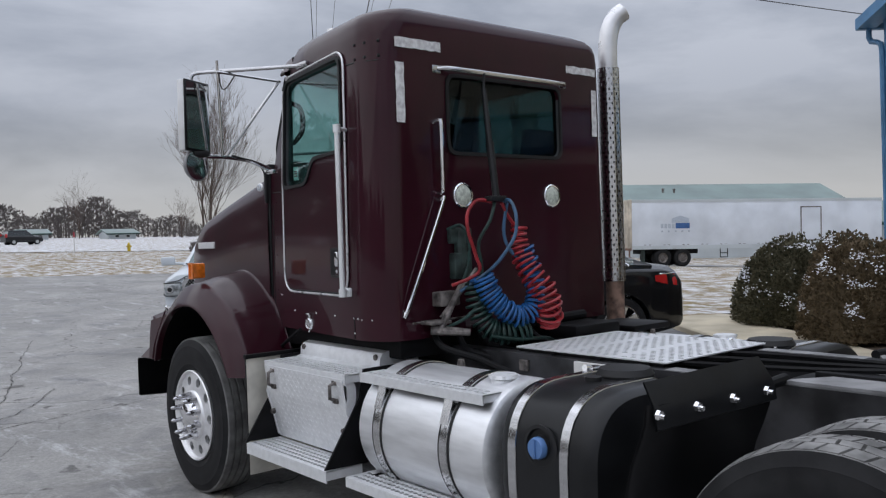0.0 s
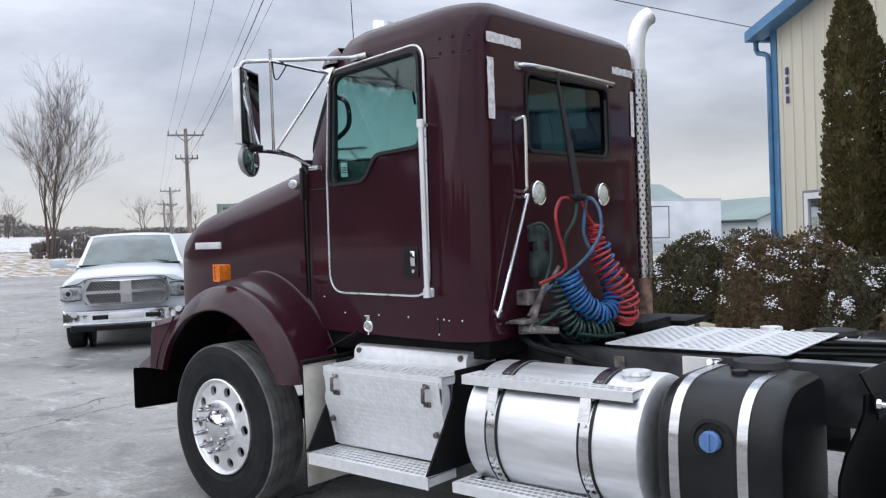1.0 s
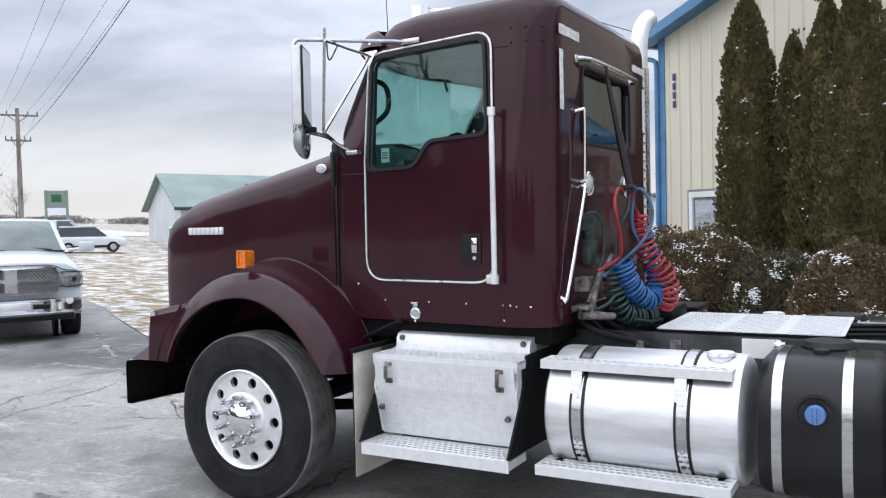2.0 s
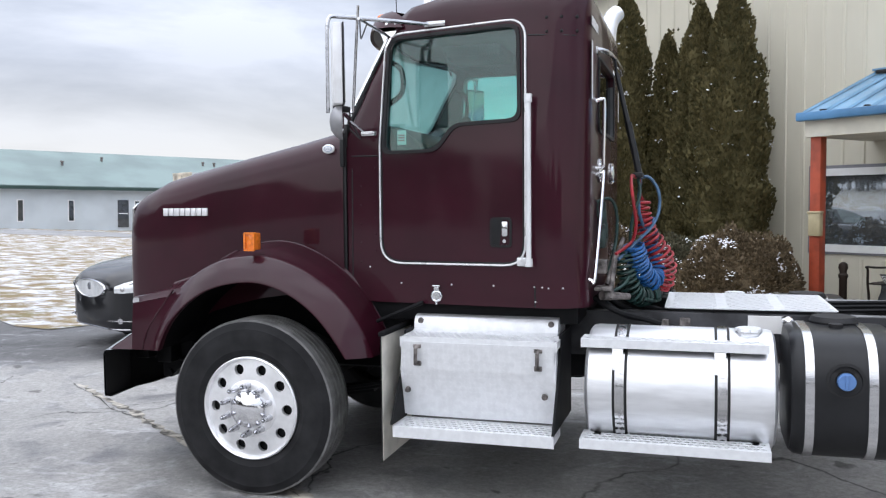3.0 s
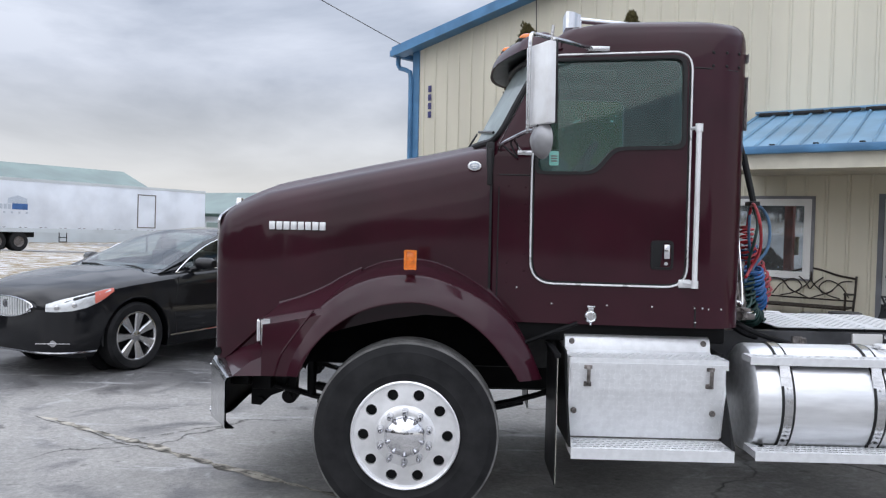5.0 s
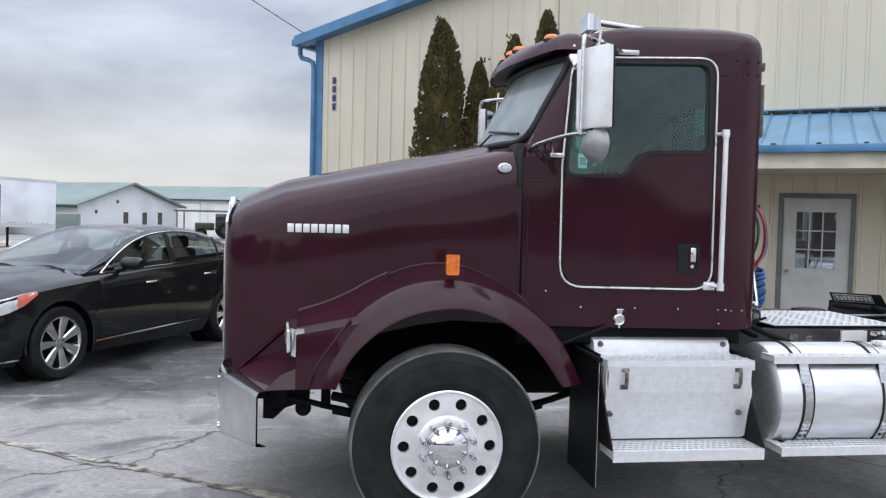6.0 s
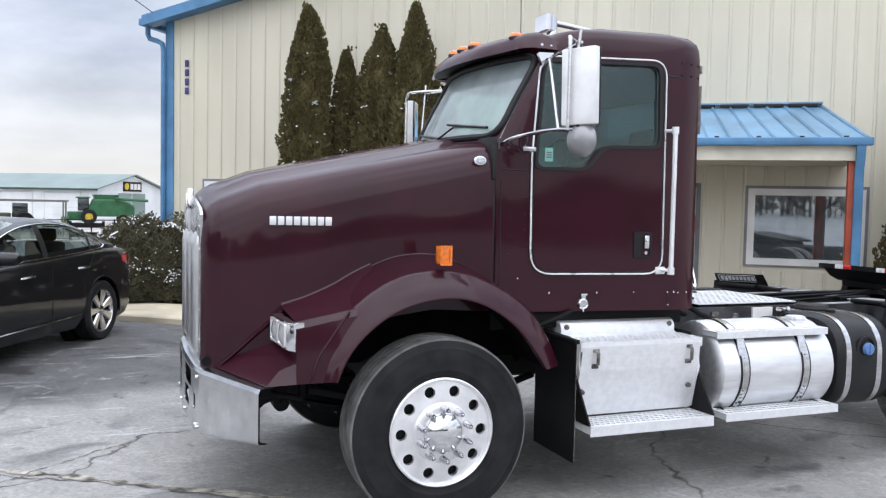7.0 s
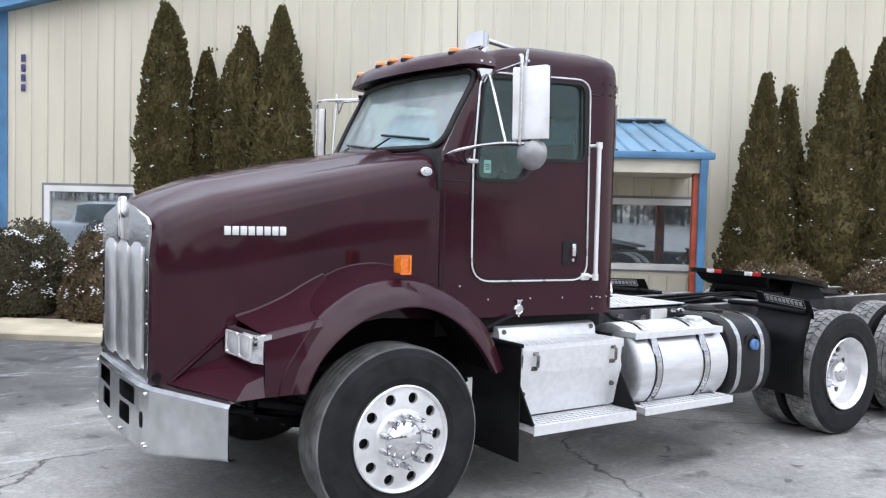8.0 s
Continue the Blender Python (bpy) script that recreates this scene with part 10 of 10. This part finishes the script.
# long low shed behind the trailer
ww = [(x, 0.47, 0.42, 1.46) for x in (1.95, 5.10, 9.57, 10.82)]
long_shed, _ = shed("long_shed", "long low grey shed with a green metal roof", (-40.50, 36.79), radians(58.0), 30.8, 12.5, 2.87, 5.33, GREY_WALL, wins=ww, base=0.18, tilt=radians(1.0))
bm = NEW()
box(bm, (8.20, -0.05, 0.05), (8.95, 0.0, 1.95))
dd = sub(long_shed, "entry_door", bm, DARK_PANE, "dark glass entry door")
bm = NEW()
box(bm, (8.26, -0.065, 0.98), (8.89, -0.051, 1.04))
sub(dd, "door_bar", bm, WIN_FRAME)
for x, y in ((5.6, 3.4), (8.7, 4.5), (16.6, 4.4), (17.5, 4.3)):
    bm = NEW()
    zr = 2.92 + (5.33 - 2.87) / 6.25 * y
    rod(bm, (x, y, zr - 0.05), (x, y, zr + 0.38), 0.09, seg=8)
    rod(bm, (x, y, zr + 0.36), (x, y, zr + 0.46), 0.14, 0.10, 8)
    sub(long_shed, "roof_vent", bm, DIRTY)
# small white shed with its gable to the lot
shed("white_shed", "white metal shed with a green roof and small windows", (-29.4, 68.6), math.atan2(-0.6, 0.8), 14.0, 9.9, 2.45, 4.1, WHITE_WALL,
     gable_wins=[(4.4, 0.9, 0.6, 1.1, 1), (6.3, 0.9, 0.6, 1.1, 1), (7.9, 0.9, 0.6, 1.1, 1), (3.6, 2.55, 0.35, 0.4, 1), (1.6, 1.75, 0.35, 0.4, 1)], base=-0.75)
bm = NEW()
box(bm, (-18.5, 55.7, -0.8), (-17.1, 56.8, 1.05), 0.05)
solid("storage_bin", bm, GREEN_ROOF, "pale green storage bin by the white shed", "bin")
# long barn with bay doors
bp0, bp1 = Vector((-30.0, 121.0, 0)), Vector((-3.58, 100.87, 0))
ab = math.atan2(bp1.y - bp0.y, bp1.x - bp0.x)
barn, bmx = shed("machine_barn", "long white machine barn with a green roof and wide bay doors", (bp0.x, bp0.y), ab, (bp1 - bp0).length, 13.4, 3.95, 5.7, WHITE_WALL,
                 doors=[(28.4, 5.0, 3.4), (21.6, 4.9, 3.4), (15.4, 4.4, 3.4), (9.0, 4.4, 3.4)], base=-1.2)
Lb = (bp1 - bp0).length
for y0, y1 in ((3.8, 6.35), (6.55, 9.1)):
    bm = NEW()
    box(bm, (Lb + 0.01, y0, 0), (Lb + 0.06, y1, 3.5))
    sub(barn, "sliding_door", bm, GREEN_ROOF, "green sliding door")
bm = NEW()
box(bm, (Lb + 0.02, 4.7, 3.75), (Lb + 0.10, 8.3, 4.95), 0.02)
sg = sub(barn, "sign_board", bm, SEAL, "dark sign board with plain bars")
bm = NEW()
rod(bm, (Lb + 0.10, 5.35, 4.35), (Lb + 0.13, 5.35, 4.35), 0.42, seg=20)
sub(sg, "sign_disc", bm, COMBINE_YELLOW)
for k in range(3):
    bm = NEW()
    box(bm, (Lb + 0.10, 6.05 + 0.7 * k, 4.0), (Lb + 0.13, 6.6 + 0.7 * k, 4.7))
    sub(sg, "sign_bar", bm, WHITE_PAPER)


def machine(m, name, label, combine=True):
    """A farm machine: cab, body, grain tank or bonnet, large and small wheels."""
    t = thing(name, label, "farm machine", m=m)
    if combine:
        bm = NEW()
        rings = []
        for x, z0, z1, w in ((0.9, 1.2, 2.2, 1.3), (1.4, 1.0, 3.2, 1.45), (4.4, 1.0, 3.3, 1.45), (5.6, 1.1, 2.9, 1.4), (6.4, 1.3, 2.4, 1.2)):
            rings.append([(x, -w, z0), (x, w, z0), (x, w, z1 - 0.2), (x, w - 0.2, z1), (x, -w + 0.2, z1), (x, -w, z1 - 0.2)])
        loft(bm, rings)
        sub(t, "body", bm, COMBINE_GREEN)
        bm = NEW()
        put(bm, [(1.6, -1.6, 3.2), (4.2, -1.6, 3.2), (4.2, 1.6, 3.2), (1.6, 1.6, 3.2), (1.4, -1.8, 3.8), (4.5, -1.8, 3.8), (4.5, 1.8, 3.8), (1.4, 1.8, 3.8)], [(0, 1, 5, 4), (1, 2, 6, 5), (2, 3, 7, 6), (3, 0, 4, 7)])
        sub(t, "grain_tank", bm, COMBINE_GREEN)
        bm = NEW()
        box(bm, (-0.4, -0.9, 1.7), (0.95, 0.9, 3.3), 0.12)
        cb = sub(t, "driver_cab", bm, CAR_GLASS)
        bm = NEW()
        box(bm, (-0.6, -1.0, 3.3), (1.1, 1.0, 3.5), 0.06)
        sub(cb, "cab_roof", bm, COMBINE_GREEN)
        bm = NEW()
        rod(bm, (4.0, -1.7, 3.3), (8.0, -1.9, 3.1), 0.18, seg=10)
        sub(t, "unload_tube", bm, COMBINE_GREEN)
        bm = NEW()
        box(bm, (-1.6, -0.8, 0.5), (0.2, 0.8, 1.6), 0.15)
        box(bm, (-2.3, -2.4, 0.2), (-1.4, 2.4, 0.9), 0.1)
        sub(t, "feeder", bm, COMBINE_GREEN)
        wl_ = ((0.9, 0.95, 0.75), (5.0, 0.65, 0.5))
    else:
        bm = NEW()
        box(bm, (-2.2, -0.45, 0.9), (-0.2, 0.45, 1.7), 0.15)
        sub(t, "bonnet", bm, OLIVE)
        bm = NEW()
        box(bm, (-0.1, -0.75, 1.1), (1.3, 0.75, 2.7), 0.12)
        sub(t, "driver_cab", bm, CAR_GLASS)
        wl_ = ((0.9, 0.9, 0.6), (-1.6, 0.6, 0.45))
    for x, r_, w_ in wl_:
        for s in (-1, 1):
            bm = NEW()
            mm = Matrix.Translation((x, s * 1.35, r_)) @ Matrix.Rotation(radians(90), 4, 'X')
            revolve(bm, [(r_ * 0.5, -w_ / 2), (r_ * 0.95, -w_ / 2), (r_, -w_ * 0.3), (r_, w_ * 0.3), (r_ * 0.95, w_ / 2), (r_ * 0.5, w_ / 2)], mm, 24)
            q = sub(t, "wheel", bm, RUBBER)
            bm = NEW()
            rod(bm, (x, s * 1.35 - w_ * 0.35, r_), (x, s * 1.35 + w_ * 0.35, r_), r_ * 0.52, seg=18)
            sub(q, "rim", bm, COMBINE_YELLOW if combine else OLIVE)


machine(Matrix.Translation((-4.9, 88.4, -1.0)) @ Matrix.Rotation(radians(4), 4, 'Z') @ Matrix.Scale(0.80, 4), "combine_harvester", "green combine harvester standing by the barn")
machine(Matrix.Translation((-9.2, 69, -0.95)) @ Matrix.Rotation(radians(10), 4, 'Z') @ Matrix.Scale(0.8, 4), "farm_tractor", "dull olive farm tractor beside the sheds", False)
bm = NEW()
for k in range(9):
    x, y = -6.5 + 1.6 * k, 62 + 0.25 * k
    rod(bm, (x, y, -1.1), (x, y, 0.15), 0.05, seg=6)
for z in (-0.45, 0.05):
    rod(bm, (-6.5, 62, z), (6.3, 64, z), 0.04, seg=6)
solid("pipe_fence", bm, FRAME, "dark pipe fence beyond the car", "fence")
rack = thing("slat_rack", "dark slatted rack behind the shrubs", "rack")
for z in (0.15, 0.5, 0.85, 1.2):
    bm = NEW()
    box(bm, (-3.3, 28.9, z - 0.6), (-2.1, 28.98, z - 0.42))
    part("slat", bm, FRAME, rack)
for x in (-3.3, -2.15):
    bm = NEW()
    box(bm, (x, 28.86, -0.6), (x + 0.1, 29.0, 0.85))
    part("post", bm, FRAME, rack)
bm = NEW()
box(bm, (-11.6, 62.0, 1.35), (-5.0, 66.0, 1.5))
for x in (-11.4, -5.2):
    for y in (62.2, 65.8):
        rod(bm, (x, y, -1.0), (x, y, 1.4), 0.06, seg=6)
solid("lean_to", bm, DIRTY, "open shelter roof on posts by the sheds", "shelter")


# white houses across the field
for x, y, w in ((-136.0, 44.0, 4.5), (-138, 31.0, 4.0)):
    shed("far_house", "low grey house across the snowy field", (x, y - w / 2), math.pi / 2, w, 5, 0.9, 1.5, GREY_WALL, wins=[(w * 0.3, 0.2, 0.7, 0.5), (w * 0.7, 0.2, 0.7, 0.5)], base=g_z(x, y) + 0.05)


# ---- utility poles and wires ----
def pole(x, y, top, arm, label):
    t = thing("utility_pole", label, "utility pole", "utility poles")
    z0 = g_z(x, y)
    bm = NEW()
    rod(bm, (x, y, z0 - 0.3), (x, y, top), 0.19, 0.12, 12)
    part("pole_shaft", bm, POLE_WOOD, t)
    d = Vector((0.555, 0.83, 0))
    for z, k in ((top - 0.45, 1.0), (top - 2.1, 0.62)):
        bm = NEW()
        a, b = Vector((x, y, z)) - d * arm * k, Vector((x, y, z)) + d * arm * k
        rod(bm, a, b, 0.07, seg=6)
        rod(bm, Vector((x, y, z - 0.5)), a.lerp(b, 0.25), 0.03, seg=5)
        rod(bm, Vector((x, y, z - 0.5)), a.lerp(b, 0.75), 0.03, seg=5)
        ca = part("cross_arm", bm, POLE_WOOD, t)
        for f in (0.03, 0.25, 0.75, 0.97):
            bm = NEW()
            q = a.lerp(b, f)
            rod(bm, q, q + Vector((0, 0, 0.28)), 0.05, 0.035, 8)
            part("insulator", bm, DIRTY, ca)
    return d


dv = pole(-47.5, 29.7, 9.65, 1.25, "weathered wooden utility pole with cross arms, haze in its colour")
pole(-84.6, 51.5, 8.2, 1.15, "weathered wooden utility pole with cross arms, haze in its colour")
pole(-121, 73, 8.5, 1.15, "weathered wooden utility pole with cross arms, haze in its colour")


def wire(a, b, sag, rad, name="power_line", label="thin overhead power line"):
    bm = NEW()
    pts = []
    for k in range(25):
        f = k / 24
        p = Vector(a).lerp(Vector(b), f)
        p.z -= sag * 4 * f * (1 - f)
        pts.append(p)
    tube(bm, pts, rad, 5)
    solid(name, bm, WIRE, label, "wire")


for k, f in enumerate((-0.97, -0.5, 0.5, 0.97)):
    o = dv * 1.22 * f
    wire(Vector((-47.5, 29.7, 9.45)) + o, Vector((16, -8.0, 10.5)) + o * 0.9, 1.1, 0.007)
    wire(Vector((-84.6, 51.5, 8.0)) + o, Vector((-47.5, 29.7, 9.45)) + o, 0.5, 0.007)
wire((-47.5, 29.7, 7.5), (16, -8, 8.6), 1.0, 0.013)
wire(bp(W0 - 0.1, -0.2, 5.25), (-15, -15, 9.2), 0.25, 0.009, "service_wire", "overhead service wire to the building's corner")

# dealer sign, marker post, yellow hydrant, parked cars far off
t = thing("pylon_sign", "green and white pylon sign with a plain dark square", "sign")
sx, sy, sz = -85.0, 59.8, g_z(-85, 59.8)
sd = Vector((0.57, 0.82, 0))
bm = NEW()
for f in (-1, 1):
    q = Vector((sx, sy, sz)) + sd * 1.15 * f
    rod(bm, q, q + Vector((0, 0, 6.3 - sz)), 0.16, seg=8)
part("sign_legs", bm, SIGN_GREY, t)
mS = Matrix.Translation((sx, sy, 0)) @ Matrix.Rotation(math.atan2(sd.y, sd.x), 4, 'Z')
bm = NEW()
box(bm, (-1.0, -0.12, 4.2), (1.0, 0.12, 6.25), m=mS)
pp = part("sign_panel", bm, SIGN_GREY, t)
bm = NEW()
box(bm, (-1.0, -0.11, 3.5), (1.0, 0.11, 4.19), m=mS)
part("lower_panel", bm, WHITE_WALL, t)
bm = NEW()
box(bm, (-0.55, -0.16, 4.9), (0.55, -0.121, 5.8), m=mS)
part("sign_square", bm, COMBINE_GREEN, pp)
bm = NEW()
px_, py_ = -64.5, 16.2
rod(bm, (px_, py_, g_z(px_, py_)), (px_, py_, g_z(px_, py_) + 1.25), 0.05, seg=8)
t = solid("marker_post", bm, WHITE_PAPER, "white marker post with a red top by the road", "post")
bm = NEW()
rod(bm, (px_, py_, g_z(px_, py_) + 1.25), (px_, py_, g_z(px_, py_) + 1.65), 0.055, seg=8)
part("post_top", bm, RED_PRINT, t, "red reflector top")
bm = NEW()
hx, hy = -66.0, 21.0
rod(bm, (hx, hy, g_z(hx, hy)), (hx, hy, g_z(hx, hy) + 0.6), 0.14, 0.12, 10)
rod(bm, (hx, hy, g_z(hx, hy) + 0.6), (hx, hy, g_z(hx, hy) + 0.75), 0.13, 0.03, 10)
rod(bm, (hx, hy - 0.22, g_z(hx, hy) + 0.42), (hx, hy + 0.22, g_z(hx, hy) + 0.42), 0.06, seg=8)
solid("fire_hydrant", bm, COMBINE_YELLOW, "yellow fire hydrant on the verge", "hydrant")


def far_car(x, y, ang, mat, label, name="parked_car", scale=1.0):
    z = g_z(x, y)
    m = Matrix.Translation((x, y, z)) @ Matrix.Rotation(ang, 4, 'Z') @ Matrix.Scale(scale, 4)
    t = thing(name, label, "car", m=m)
    S = car_section
    bm = NEW()
    body_loft(bm, [(2.1, S(0.7, 0.35, 0.7, 0.78)), (1.9, S(0.85, 0.3, 0.82, 0.9)), (1.0, S(0.9, 0.28, 0.95, 1.02)), (-1.8, S(0.9, 0.28, 1.0, 1.06)), (-2.15, S(0.8, 0.35, 0.95, 1.02))], 9)
    sub(t, "body", bm, mat)
    bm = NEW()
    loft(bm, [[(1.0, -0.8, 1.0), (1.0, 0.8, 1.0), (-1.95, 0.8, 1.02), (-1.95, -0.8, 1.02)], [(0.3, -0.66, 1.6), (0.3, 0.66, 1.6), (-1.75, 0.66, 1.6), (-1.75, -0.66, 1.6)]])
    sub(t, "cabin_glass", bm, CAR_GLASS)
    bm = NEW()
    box(bm, (-1.8, -0.68, 1.58), (0.35, 0.68, 1.68), 0.04)
    sub(t, "roof", bm, mat)
    for s in (-1, 1):
        bm = NEW()
        box(bm, (-2.17, s * 0.72 - 0.12, 0.85), (-1.95, s * 0.72 + 0.12, 1.25), 0.03)
        sub(t, "tail_lamp", bm, RED_LENS)
        bm = NEW()
        box(bm, (-1.75, min(s * 0.865, s * 0.912), 0.30), (1.7, max(s * 0.865, s * 0.912), 0.45), 0.01)
        sub(t, "sill", bm, PLASTIC)
    for x_ in (1.3, -1.3):
        for s in (-1, 1):
            bm = NEW()
            rod(bm, (x_, s * 0.70, 0.33), (x_, s * 0.93, 0.33), 0.34, seg=18)
            q = sub(t, "wheel", bm, RUBBER)
            bm = NEW()
            rod(bm, (x_, s * 0.90, 0.33), (x_, s * 0.945, 0.33), 0.2, seg=12)
            sub(q, "rim", bm, STAINLESS)


far_car(-35.65, 25.66, radians(54), WHITE_PAINT, "white crossover parked beyond the pickup", scale=0.86)
far_car(-45.5, 31.5, radians(40), WHITE_PAINT, "white car parked far beyond the pickup")
far_car(-100, 20.5, radians(100), BLACK_PAINT, "dark car on the far road")
far_car(-100, 15.0, radians(100), BLACK_PAINT, "dark car on the far road")
t = thing("box_trailer", "small white box trailer with red lettering bars", "trailer")
mT = Matrix.Translation((-37.23, 23.48, 0.0)) @ Matrix.Rotation(math.atan2(0.82, 0.57), 4, 'Z')
bm = NEW()
box(bm, (-2.6, 0.0, 0.5), (1.05, 2.0, 2.14), 0.04, mT)
bd = part("box_body", bm, WHITE_WALL, t)
for k in range(3):
    bm = NEW()
    box(bm, (0.2 + 0.24 * k, -0.012, 1.55), (0.38 + 0.24 * k, -0.002, 1.85), m=mT)
    part("letter_bar", bm, RED_PRINT, bd)
bm = NEW()
box(bm, (0.2, -0.012, 1.05), (0.95, -0.002, 1.12), m=mT)
box(bm, (0.2, -0.012, 1.3), (0.9, -0.002, 1.36), m=mT)
part("text_bar", bm, RED_PRINT, bd)
bm = NEW()
for x in (-0.6,):
    rod(bm, mT @ Vector((x, -0.05, 0.33)), mT @ Vector((x, 0.2, 0.33)), 0.33, seg=16)
part("wheel", bm, RUBBER, t)
